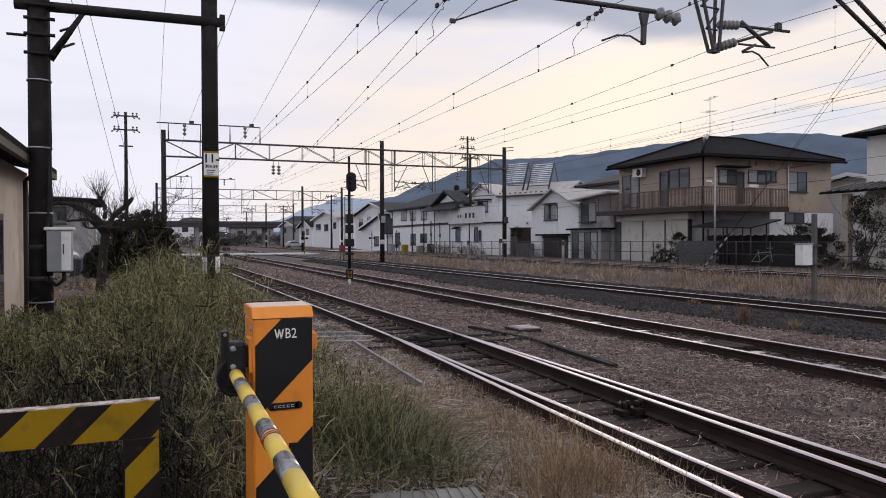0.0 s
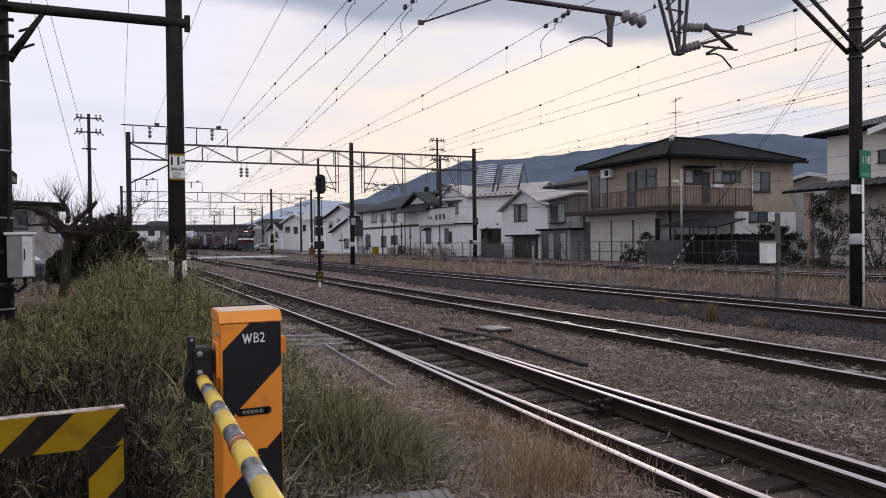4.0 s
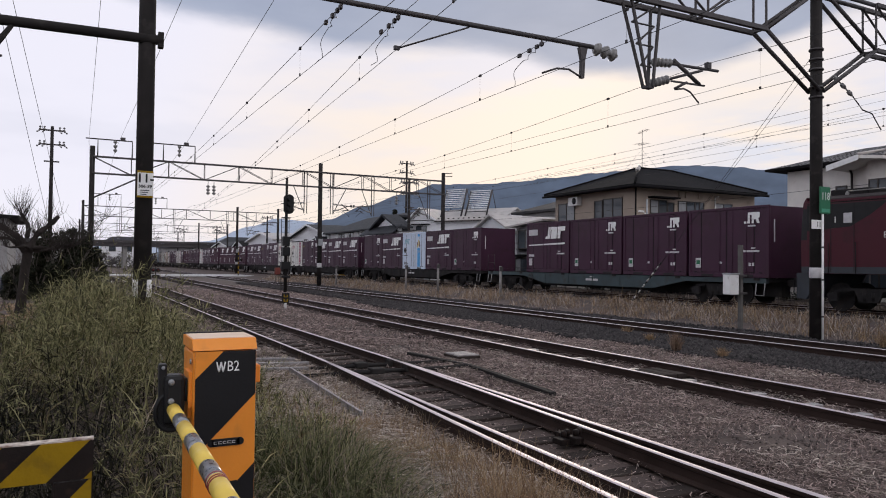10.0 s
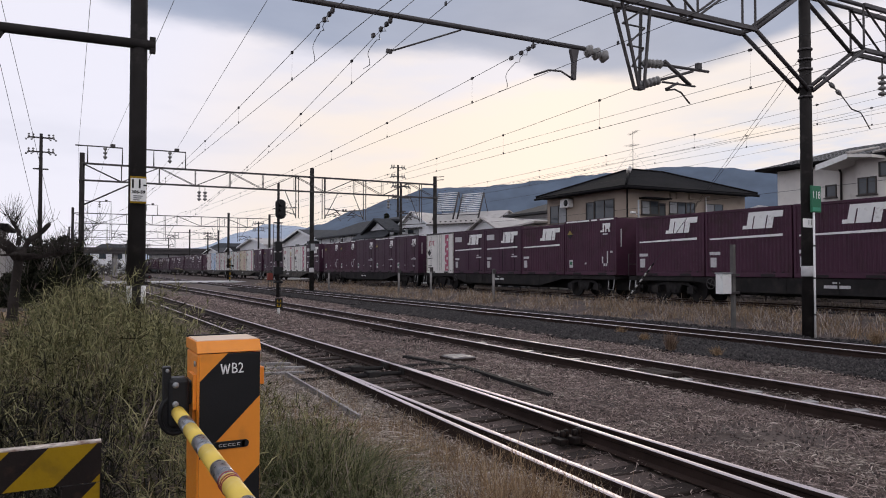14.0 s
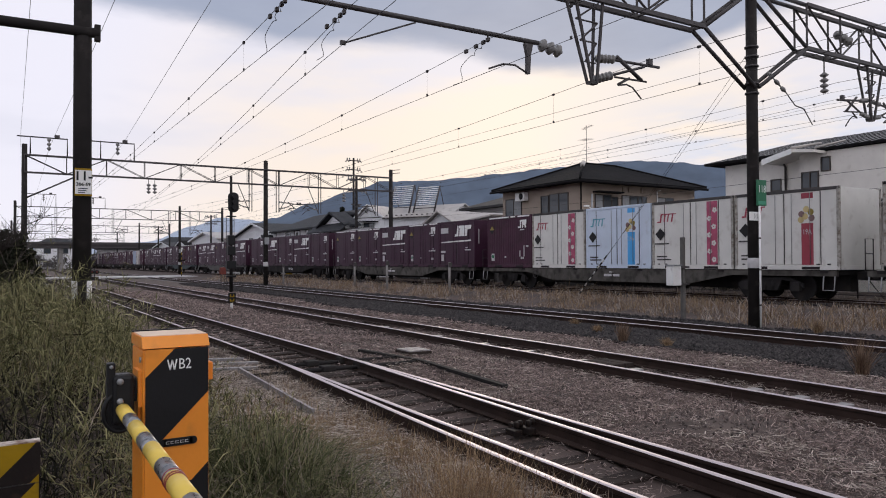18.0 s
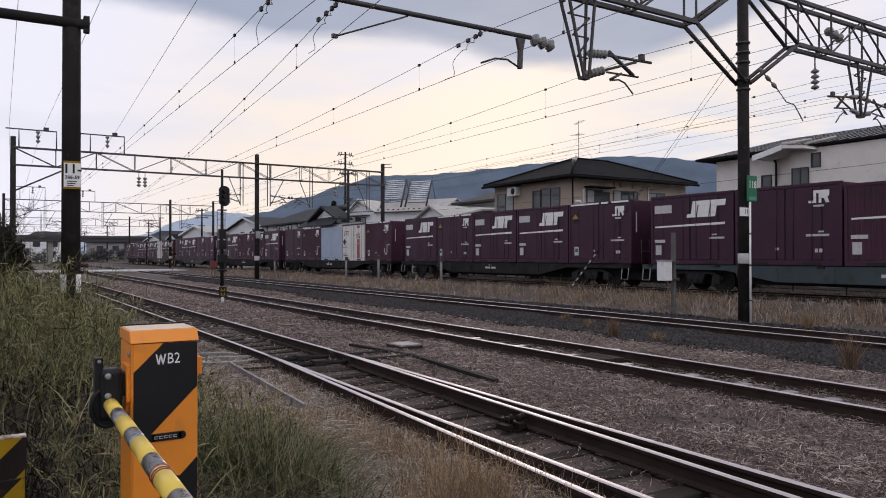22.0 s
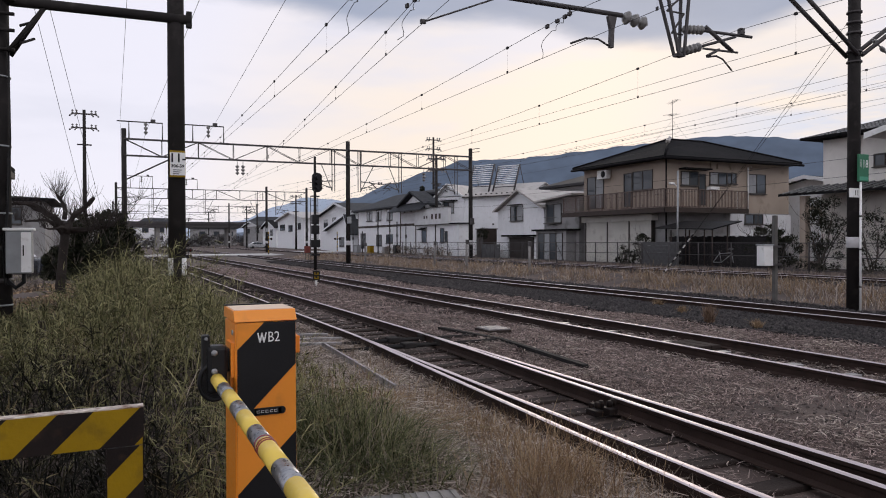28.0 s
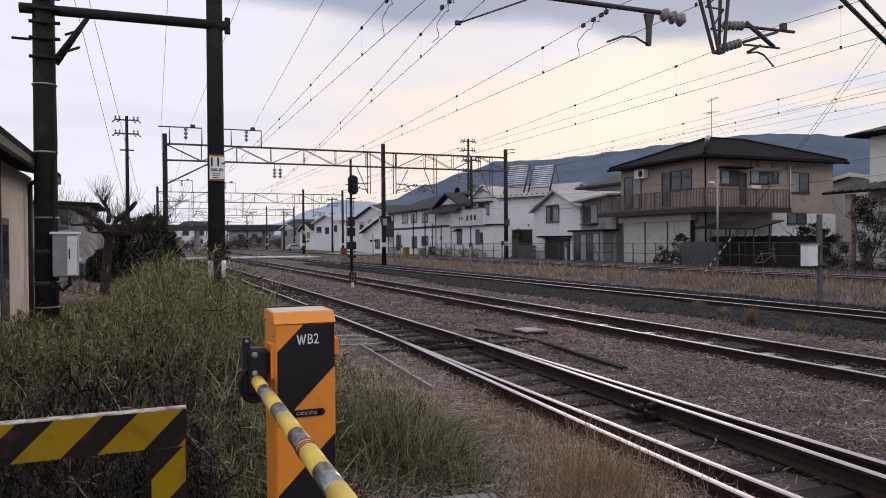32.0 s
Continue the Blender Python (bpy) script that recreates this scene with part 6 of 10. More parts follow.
def brown_house():
    h = thing("house", (0, 0, 0), "two-storey tan stucco house with hipped dark roof and balcony", "house", "houses beyond the railway")
    L, R = Face("y", 28.0), Face("x", 30.7)
    wall_box(h, 28.0, 37.7, 30.7, 38.2, 3.3, 6.22, M_TAN, "upper_wall")
    wall_box(h, 28.0, 37.7, 30.72, 38.18, 0.2, 3.3, M_WALLG, "lower_wall")
    hip_roof(h, 27.25, 37.95, 29.95, 38.45, 6.22, 7.98, 31.6, 34.4, 34.4, M_ROOF, fascia=0.12)
    bm = bmesh.new()
    for a, b in (((27.25, 29.95, 6.36), (31.6, 34.4, 8.0)), ((27.25, 38.45, 6.36), (31.6, 34.4, 8.0)), ((37.95, 29.95, 6.36), (34.4, 34.4, 8.0)), ((31.6, 34.4, 8.0), (34.4, 34.4, 8.0))):
        tube(bm, a, b, 0.07, 0.07, 6)
    part("hip_cap", bm, M_ROOF, h)
    bm = bmesh.new()
    tube(bm, (30.55, 33.35, 7.64), (31.6, 34.4, 8.05), 0.13, 0.16, 8)
    part("flashing", bm, M_ROOFLT, h, "pale metal flashing on the hip")
    bm = bmesh.new()
    for a, b in (((27.2, 29.9, 6.2), (27.2, 38.5, 6.2)), ((27.2, 29.9, 6.2), (38.0, 29.9, 6.2))):
        tube(bm, a, b, 0.07, 0.07, 8)
    tube(bm, (27.93, 30.62, 6.2), (27.93, 30.62, 0.3), 0.045, 0.045, 8)
    part("gutter", bm, M_ROOF, h, "dark gutter and downpipe")
    window(h, L, 36.2, 37.8, 3.75, 5.7, 2, True, False, "balcony_door")
    window(h, L, 33.55, 34.2, 3.75, 5.65, 1, False, False, "balcony_door")
    window(h, L, 31.8, 33.4, 4.68, 5.7, 2)
    window(h, R, 29.1, 30.3, 4.85, 5.55, 2, True)
    window(h, R, 30.42, 30.85, 3.75, 5.45, 1, False, False, "balcony_door")
    window(h, R, 31.25, 32.5, 4.95, 5.58, 2, True)
    window(h, R, 32.6, 33.25, 5.05, 5.58, 2)
    window(h, R, 34.25, 35.65, 4.5, 5.58, 2, True)
    strip(h, R, 28.9, 30.9, 5.68, 5.76, 0.55, M_ROOF, "canopy")
    bm = bmesh.new()
    for u in (31.25, 31.75, 32.8):
        R.box(bm, u, u + 0.36, 5.82, 6.12, 0.0, 0.10)
    parts("vent_hood", bm, M_TAN, h)
    bm = bmesh.new()
    R.box(bm, 31.0, 31.7, 4.60, 4.78, 0.0, 0.3)
    part("meter_box", bm, M_WHITE, h)
    # air conditioner
    bm = bmesh.new()
    bbx(bm, 27.60, 27.96, 35.45, 36.35, 5.52, 6.05, 0.02)
    ac = part("air_conditioner", bm, M_WHITE, h, "white outdoor unit on brackets")
    bm = bmesh.new()
    lathe(bm, [(0.20, 0.0), (0.20, 0.012), (0.05, 0.02)], pose(27.597, 35.75, 5.79, 0, -90, 0), 20)
    part("fan_grille", bm, M_BLACK, ac)
    # balcony on two sides
    bm = bmesh.new()
    bx(bm, 26.75, 27.98, 29.45, 38.85, 3.27, 3.46)
    bx(bm, 27.98, 32.9, 29.45, 30.68, 3.27, 3.46)
    part("balcony_slab", bm, M_RAILB, h, "rusty brown balcony floor")
    bm = bmesh.new()
    bx(bm, 26.72, 26.75, 29.42, 38.88, 3.22, 3.50)
    bx(bm, 26.72, 32.9, 29.42, 29.45, 3.22, 3.50)
    part("balcony_fascia", bm, M_TIMBER, h)
    railing(h, L, 29.5, 38.8, 3.46, 4.5, 1.2)
    railing(h, R, 26.8, 32.85, 3.46, 4.5, 1.2)
    bm = bmesh.new()
    for u in (30.2, 32.2):
        bm = bmesh.new()
        tube(bm, (u, 29.6, 3.46), (u, 29.6, 4.45), 0.03, 0.03, 6)
        part("rail_post", bm, M_WHITE, h)
    bm = bmesh.new()
    tube(bm, (34.15, 30.6, 3.4), (34.15, 30.6, 6.0), 0.035, 0.035, 8)
    tube(bm, (34.15, 30.6, 6.0), (34.15, 30.35, 6.0), 0.035, 0.035, 8)
    part("white_pipe", bm, M_WHITE, h, "white vent pipe")
    # shutter front
    bm = bmesh.new()
    bx(bm, 27.55, 28.0, 31.35, 37.9, 2.85, 3.22)
    part("shutter_hood", bm, M_SHUT, h, "ivory shutter box")
    S = Face("y", 27.75)
    for u0, u1 in ((31.6, 33.45), (33.52, 35.47), (35.54, 37.65)):
        bm = bmesh.new()
        n = 24
        for i in range(n):
            z0 = 0.35 + 2.5 * i / n
            S.box(bm, u0, u1, z0, z0 + 2.5 / n * 0.8, -0.029, 0.0)
        bk = bmesh.new()
        S.box(bk, u0, u1, 0.35, 2.85, -0.06, -0.03)
        parts("slat", bm, M_SHUT, part("roller_shutter", bk, M_SHUT, h, "closed ivory roller shutter"))
    for u in (31.55, 33.485, 35.505, 37.7):
        strip(h, S, u - 0.035, u + 0.035, 0.3, 2.85, 0.04, M_FRAME, "shutter_post", -0.2)
    strip(h, R, 32.8, 37.85, 1.85, 3.25, 0.03, M_WALLW, "white_panel")
    window(h, Face("x", 30.67), 34.0, 35.4, 2.7, 3.2, 2)
    # television mast on the roof
    bm = bmesh.new()
    tube(bm, (31.9, 34.4, 7.7), (31.9, 34.4, 10.45), 0.02, 0.015, 6)
    tube(bm, (31.9, 33.9, 10.40), (31.9, 34.75, 10.25), 0.012, 0.012, 5)
    tube(bm, (31.6, 34.4, 9.55), (32.2, 34.5, 9.55), 0.012, 0.012, 5)
    for i in range(6):
        tube(bm, (31.68, 33.95 + 0.15 * i, 10.39 - 0.026 * i), (32.12, 33.95 + 0.15 * i, 10.39 - 0.026 * i), 0.008, 0.008, 4)
    for x in (31.65, 31.85, 32.05, 32.15):
        tube(bm, (x, 34.0, 9.55), (x, 34.95, 9.55), 0.009, 0.009, 4)
    for z in (8.25, 8.75):
        tube(bm, (31.9, 34.1, z), (31.9, 34.7, z + 0.12), 0.009, 0.009, 4)
    for q in (-1.2, 1.2):
        tube(bm, (31.9, 34.4, 9.2), (31.9 + q, 34.4 - q * 0.3, 7.75), 0.005, 0.005, 4)
    part("aerial", bm, M_STEEL, h, "thin television aerial")
    return h


def carport():
    c = thing("carport", (0, 0, 0), "dark sheet carport on thin steel posts", "carport")
    bm = bmesh.new()
    poly(bm, [(26.2, 25.6, 2.22), (27.7, 25.2, 2.60), (27.7, 28.9, 2.70), (26.2, 29.6, 2.34)], (0, 0, 0.06))
    part("roof_sheet", bm, M_BLACK, c)
    for x in (26.5, 27.5):
        for y in (25.9, 27.4, 28.7):
            bm = bmesh.new()
            tube(bm, (x, y, 0.25), (x, y, 2.18 + (x - 26.2) * 0.25), 0.04, 0.04, 6)
            part("post", bm, M_TIMBER, c)
    b = thing("bicycle", (26.9, 25.6, 0.32), "grey bicycle leaning under the carport", "bicycle", rz=14)
    for y in (-0.52, 0.52):
        bm = bmesh.new()
        for i in range(18):
            a, e = 2 * math.pi * i / 18, 2 * math.pi * (i + 1) / 18
            tube(bm, (0, y + 0.33 * math.cos(a), 0.33 + 0.33 * math.sin(a)), (0, y + 0.33 * math.cos(e), 0.33 + 0.33 * math.sin(e)), 0.018, 0.018, 5)
        for i in range(8):
            a = i * math.pi / 4
            tube(bm, (0, y, 0.33), (0, y + 0.32 * math.cos(a), 0.33 + 0.32 * math.sin(a)), 0.004, 0.004, 4)
        part("wheel", bm, M_BLACK, b)
    bm = bmesh.new()
    for p, q in (((0, -0.52, 0.33), (0, -0.42, 0.85)), ((0, -0.45, 0.75), (0, 0.1, 0.33)), ((0, 0.1, 0.33), (0, 0.2, 0.85)), ((0, 0.2, 0.75), (0, -0.45, 0.8)), ((0, 0.1, 0.33), (0, 0.52, 0.33)), ((0, 0.52, 0.33), (0, 0.2, 0.75))):
        tube(bm, p, q, 0.018, 0.018, 6)
    tube(bm, (-0.25, -0.38, 0.98), (0.25, -0.38, 0.98), 0.015, 0.015, 6)
    tube(bm, (0, -0.42, 0.85), (0, -0.4, 0.98), 0.015, 0.015, 6)
    part("frame", bm, M_GALV, b)
    bm = bmesh.new()
    bbx(bm, -0.07, 0.07, 0.1, 0.34, 0.86, 0.92, 0.02)
    part("saddle", bm, M_BLACK, b)


def gable_house():
    h = thing("house", (0, 0, 0), "small white rendered house with a gable and garage door", "house", "houses beyond the railway")
    f = Face("y", 28.0)
    wall_box(h, 28.0, 36.0, 42.9, 49.5, 0.2, 4.1, M_WALLW)
    gable_roof(h, 28.0, 36.0, 42.9, 49.3, 46.0, 4.15, 5.50, M_ROOFLT, 0.38, 0.05, M_ROOFLT)
    window(h, f, 45.75, 47.5, 3.25, 4.3, 2, True)
    bm = bmesh.new()
    f.box(bm, 45.7, 47.55, 3.5, 3.53, 0.2, 0.23)
    f.box(bm, 45.7, 47.55, 4.40, 4.46, 0.0, 0.3)
    parts("window_rail", bm, M_FRAME, h)
    bm = bmesh.new()
    bx(bm, 27.45, 28.0, 43.6, 48.1, 2.03, 2.15)
    part("lean_to_roof", bm, M_ROOF, h)
    for i in range(4):
        u = 44.25 + i * 0.87
        bm = bmesh.new()
        f.box(bm, u, u + 0.83, 0.32, 1.98, 0.0, 0.05)
        gp = part("garage_panel", bm, M_FRAME, h, "dark slatted garage door leaf")
        bm = bmesh.new()
        for j in range(6):
            f.box(bm, u + 0.03 + j * 0.135, u + 0.1 + j * 0.135, 0.36, 1.94, 0.051, 0.066)
        parts("slat", bm, M_FRAME, gp)
    strip(h, f, 45.7, 45.8, 2.15, 4.2, 0.05, M_WALLW, "downpipe")
    return h


def grey_house():
    h = thing("house", (0, 0, 0), "narrow grey house with glazed ground-floor doors", "house", "houses beyond the railway")
    f = Face("y", 28.0)
    wall_box(h, 28.0, 36.0, 38.75, 42.75, 0.2, 4.6, M_WALLG)
    bm = bmesh.new()
    poly(bm, [(27.3, 38.7, 4.72), (27.3, 43.1, 4.40), (36, 43.1, 4.40), (36, 38.7, 4.72)], (0, 0, 0.12))
    part("roof", bm, M_ROOFLT, h)
    window(h, f, 40.8, 42.5, 2.98, 4.2, 2, True)
    bm = bmesh.new()
    bx(bm, 27.0, 28.0, 38.6, 43.0, 2.38, 2.50)
    part("porch_roof", bm, M_ROOF, h)
    wall_box(h, 27.2, 28.0, 39.1, 42.7, 0.2, 2.38, M_WALLG, "porch_wall")
    window(h, Face("y", 27.2), 39.5, 42.4, 0.45, 2.2, 4, True, False, "window", M_FRAME)
    bm = bmesh.new()
    f.box(bm, 40.8, 42.5, 2.88, 2.93, 0.05, 0.35)
    f.box(bm, 40.8, 42.5, 3.3, 3.33, 0.33, 0.35)
    part("window_rail", bm, M_FRAME, h)
    return h


def solar_house():
    turn = 28
    h = thing("house", (33.5, 56.0, 0), "tall white house with two sloping collector racks on its roof", "house", "houses beyond the railway", rz=turn)
    f = Face("y", 0.0)
    wall_box(h, 0.0, 6.0, -1.6, 8.9, 0.2, 5.95, M_WALLW)
    gable_roof(h, 0.0, 6.0, 5.75, 8.9, 7.5, 6.05, 7.15, M_ROOFLT, 0.4, 0.09)
    bm = bmesh.new()
    poly(bm, [(-0.45, -1.9, 5.83), (-0.45, 5.6, 5.83), (2.2, 5.6, 7.0), (2.2, -1.9, 7.0)], (0, 0, 0.10))
    rf = part("roof", bm, M_ROOFLT, h, "pale metal roof slope")
    bm = bmesh.new()
    poly(bm, [(2.2, -1.9, 7.0), (2.2, 5.6, 7.0), (6.2, 5.6, 5.83), (6.2, -1.9, 5.83)], (0, 0, 0.10))
    part("roof", bm, M_ROOFLT, h)
    bm = bmesh.new()
    poly(bm, [(0.0, -1.58, 5.9), (5.9, -1.58, 5.9), (2.2, -1.58, 7.0)], (0, 0.15, 0))
    part("gable_wall", bm, M_WALLW, h)
    bm = bmesh.new()
    bx(bm, -0.50, -0.44, -1.9, 5.6, 5.76, 5.86)
    part("gutter", bm, M_FRAME, h)
    for i in range(13):
        bm = bmesh.new()
        bx(bm, -0.22, -0.12, -1.6 + i * 0.57, -1.44 + i * 0.57, 5.98, 6.13)
        part("snow_guard", bm, M_FRAME, rf)
    window(h, f, 6.9, 8.05, 4.45, 5.42, 2, True)
    strip(h, f, 6.4, 8.4, 5.55, 5.64, 0.45, M_ROOF, "canopy")
    window(h, f, 2.3, 2.84, 1.92, 2.72, 1)
    strip(h, f, 2.30, 2.46, 3.18, 3.32, 0.08, M_FRAME, "vent")
    strip(h, f, 5.62, 5.70, 0.3, 5.9, 0.06, M_WALLW, "downpipe")
    for u0, u1, zb, zt in ((3.2, 5.5, 7.22, 8.95), (0.42, 2.72, 7.08, 8.72)):
        r = thing("solar_collector", (33.5, 56.0, 0), "rack of glass collector tubes on dark legs, whitened for sky reflection", "solar collector", "collector racks", rz=turn)
        for u in (u0, u1):
            bm = bmesh.new()
            tube(bm, (0.45, u, 6.3), (1.5, u, zt + 0.05), 0.085, 0.085, 6)
            tube(bm, (1.5, u, zt + 0.05), (2.2, u, 7.0), 0.035, 0.035, 6)
            part("rack_leg", bm, M_STEEL, r)
        bm = bmesh.new()
        tube(bm, (0.8, u0, zb - 0.35), (0.8, u1, zb - 0.35), 0.04, 0.04, 6)
        part("rack_rail", bm, M_STEEL, r)
        for i in range(10):
            g = i / 9
            bm = bmesh.new()
            x, z = 0.82 + 0.58 * g, zb + (zt - zb) * g
            tube(bm, (x, u0 + 0.04, z), (x, u1 - 0.04, z), 0.042, 0.042, 8)
            part("tube", bm, M_SOLAR, r)
    return h


M_SIGNW = mat("weathered_sign_panel", (0.56, 0.56, 0.57), 0.7, var=0.1, scale=1.5, bump=0.05, dirt=(0.35, 0.33, 0.31), dirt_amt=0.15)


def shop():
    h = thing("shop", (0, 0, 0), "small white roadside shop with a broad sign panel", "shop", "houses beyond the railway")
    f = Face("y", 27.5)
    wall_box(h, 27.5, 29.0, 55.4, 64.6, 0.2, 3.2, M_WALLW)
    bm = bmesh.new()
    bx(bm, 27.3, 28.9, 55.2, 57.0, 3.2, 3.30)
    part("flat_roof", bm, M_ROOF, h)
    bm = bmesh.new()
    bbx(bm, 27.2, 27.5, 57.0, 64.6, 3.25, 4.75, 0.02)
    s = part("sign_panel", bm, M_SIGNW, h, "pale sign panel with dark brush writing")
    for z in (3.20, 4.75):
        bm = bmesh.new()
        bx(bm, 27.15, 27.5, 56.95, 64.65, z, z + 0.05)
        part("sign_edge", bm, M_FRAME, s)
    for u, w, z0, z1 in ((62.2, 0.30, 3.82, 4.08), (61.6, 0.30, 3.82, 4.08), (60.4, 0.42, 3.72, 4.20), (59.55, 0.42, 3.72, 4.20), (58.75, 0.42, 3.72, 4.20)):
        bm = bmesh.new()
        bx(bm, 27.19, 27.2, u - w / 2, u + w / 2, z0, z1)
        part("writing", bm, M_TIMBER, s, "dark bar of unreadable writing")
    window(h, f, 58.45, 59.15, 1.6, 2.85, 1)
    window(h, f, 57.75, 58.2, 1.7, 2.55, 1)
    window(h, f, 62.4, 63.4, 1.6, 2.7, 1)
    bm = bmesh.new()
    poly(bm, [(27.5, 62.2, 2.95), (27.0, 62.2, 2.75), (27.0, 63.6, 2.75), (27.5, 63.6, 2.95)], (0, 0, 0.06))
    part("awning", bm, M_ROOF, h)
    return h


def timber_house():
    h = thing("house", (0, 0, 0), "white house with dark timber framing and grey roof", "house", "houses beyond the railway")
    f = Face("y", 28.0)
    wall_box(h, 28.0, 37.0, 66.5, 84.3, 0.3, 5.3, M_WALLW)
    hip_roof(h, 27.3, 37.6, 65.6, 85.0, 5.25, 7.3, 67.5, 82.0, 32.0, M_TILE, "y", 0.15)
    # cross gable
    wall_box(h, 27.6, 28.0, 62.8, 68.0, 4.6, 5.4, M_WALLW, "gable_base")
    bm = bmesh.new()
    poly(bm, [(27.55, 62.8, 5.4), (27.55, 68.0, 5.4), (27.55, 65.4, 6.3)], (0.4, 0, 0))
    part("gable_wall", bm, M_WALLW, h)
    for s, ye in ((-1, 61.9), (1, 68.9)):
        bm = bmesh.new()
        poly(bm, [(27.0, 65.4, 6.45), (27.0, ye, 5.15), (27.0, ye, 5.32), (27.0, 65.4, 6.65)], (1.8 if s < 0 else 5.0, 0, 0))
        part("gable_roof", bm, M_TILE, h)
    for u in (62.9, 64.5, 66.2, 67.9):
        strip(h, Face("y", 27.55), u - 0.08, u + 0.08, 4.6, 5.5, 0.05, M_TIMBER, "timber")
    strip(h, f, 66.5, 84.3, 3.26, 3.50, 0.05, M_TIMBER, "timber")
    for u in (66.1, 70.2, 84.2):
        strip(h, f, u - 0.08, u + 0.08, 0.3, 5.25, 0.04, M_TIMBER, "timber")
    for u0, u1, z0, z1 in ((76.1, 77.7, 4.05, 5.2), (72.6, 74.2, 4.0, 5.15), (79.1, 80.9, 4.1, 5.1), (72.5, 74.4, 1.5, 2.4), (76.0, 77.6, 1.2, 2.4), (81.5, 83.2, 0.9, 2.6)):
        window(h, f, u0, u1, z0, z1, 2, False)
    bm = bmesh.new()
    poly(bm, [(26.6, 61.8, 4.62), (26.6, 70.4, 4.62), (27.58, 70.4, 5.42), (27.58, 61.8, 5.42)], (0, 0, 0.10))
    part("lower_roof", bm, M_TILE, h)
    wall_box(h, 28.0, 28.7, 62.8, 66.5, 0.2, 4.6, M_WALLW, "side_wall")
    window(h, f, 63.4, 65.6, 0.5, 3.9, 2, False, False, "tall_door")
    return h


def plain_house(x, y0, y1, z_eave, z_ridge, ya, material, roofmat, label, wins):
    h = thing("house", (0, 0, 0), label, "house", "houses beyond the railway")
    f = Face("y", x)
    wall_box(h, x, x + 8, y0, y1, 0.2, z_eave, material)
    gable_roof(h, x, x + 8, y0, y1, ya, z_eave, z_ridge, roofmat, 0.6, 0.16)
    for u0, u1, z0, z1 in wins:
        window(h, f, u0, u1, z0, z1, 2)
    return h


M_CREAMW = mat("cream_white_render", (0.72, 0.685, 0.64), 0.9, var=0.06, scale=2.0, bump=0.12, dirt=(0.55, 0.51, 0.46), dirt_amt=0.08)


def right_house():
    h = thing("house", (0, 0, 0), "large cream-white house with ribbed dark metal roof", "house", "houses beyond the railway")
    wall_box(h, 30.0, 40, 6.0, 22.6, 3.8, 6.32, M_CREAMW, "upper_wall")
    wall_box(h, 30.0, 40, 6.0, 22.7, 0.2, 3.82, M_CREAMW, "lower_wall")
    wall_box(h, 29.45, 30.0, 6.0, 18.45, 3.8, 6.32, M_CREAMW, "bay_wall")
    hip_roof(h, 29.3, 41.0, 4.5, 23.3, 6.36, 7.80, 8.0, 22.2, 35.0, M_ROOF, "y", 0.10, 0.46)
    f = Face("y", 30.0)
    f2 = Face("y", 29.45)
    window(h, f, 19.7, 20.12, 4.92, 5.38, 1)
    window(h, f2, 17.62, 18.30, 4.85, 5.48, 2)
    window(h, f2, 17.10, 17.42, 5.52, 6.04, 1, sill=False)
    window(h, f2, 9.0, 11.0, 4.6, 5.8, 2)
    # small gable over the recess
    bm = bmesh.new()
    poly(bm, [(28.5, 19.6, 6.00), (28.5, 18.2, 6.32), (28.5, 18.2, 6.46), (28.5, 19.6, 6.15)], (2.0, 0, 0))
    poly(bm, [(28.5, 18.2, 6.32), (28.5, 17.2, 6.20), (28.5, 17.2, 6.32), (28.5, 18.2, 6.46)], (2.0, 0, 0))
    g = part("small_gable", bm, M_CREAMW, h)
    bm = bmesh.new()
    poly(bm, [(28.46, 19.6, 5.92), (28.46, 18.2, 6.26), (28.46, 18.2, 6.48), (28.46, 19.6, 6.17)], (0.035, 0, 0))
    part("barge_board", bm, M_WHITE, g, "white barge board")
    bm = bmesh.new()
    tube(bm, (28.45, 18.2, 6.50), (30.0, 17.8, 6.78), 0.06, 0.06, 6)
    tube(bm, (28.6, 17.2, 6.40), (30.3, 16.9, 6.80), 0.05, 0.05, 6)
    part("ridge_cap", bm, M_ROOFLT, g)
    bm = bmesh.new()
    path_tube(bm, [(29.2, 19.45, 6.38), (29.8, 19.42, 6.1), (29.92, 19.4, 5.9), (29.92, 19.4, 3.9)], 0.05, 8)
    part("downpipe", bm, M_FRAME, h)
    # ground-floor lean-to with ribbed roof and arched porch
    bm = bmesh.new()
    poly(bm, [(28.0, 8.0, 3.72), (28.0, 23.4, 3.72), (30.0, 23.4, 4.15), (30.0, 8.0, 4.15)], (0, 0, 0.1))
    r = part("lean_to_roof", bm, M_ROOF, h)
    bm = bmesh.new()
    for i in range(36):
        y = 8.1 + i * 0.43
        tube(bm, (27.98, y, 3.84), (30.0, y, 4.28), 0.035, 0.035, 4)
    parts("roof_seam", bm, M_SEAM, r)
    for y in (22.35,):
        bm = bmesh.new()
        bx(bm, 28.3, 28.6, y - 0.15, y + 0.15, 0.2, 3.7)
        part("porch_pillar", bm, M_TAN, h)
    bm = bmesh.new()
    pts = [(28.45, 21.5 + 0.4 - 0.4 * math.cos(a), 2.75 + 0.4 * math.sin(a)) for a in [math.pi * i / 10 for i in range(11)]]
    path_tube(bm, pts, 0.07, 6)
    part("porch_arch", bm, M_TAN, h)
    window(h, f, 10, 13, 0.9, 2.9, 3, True)
    window(h, f, 17, 19.5, 0.9, 2.9, 2)
    return h


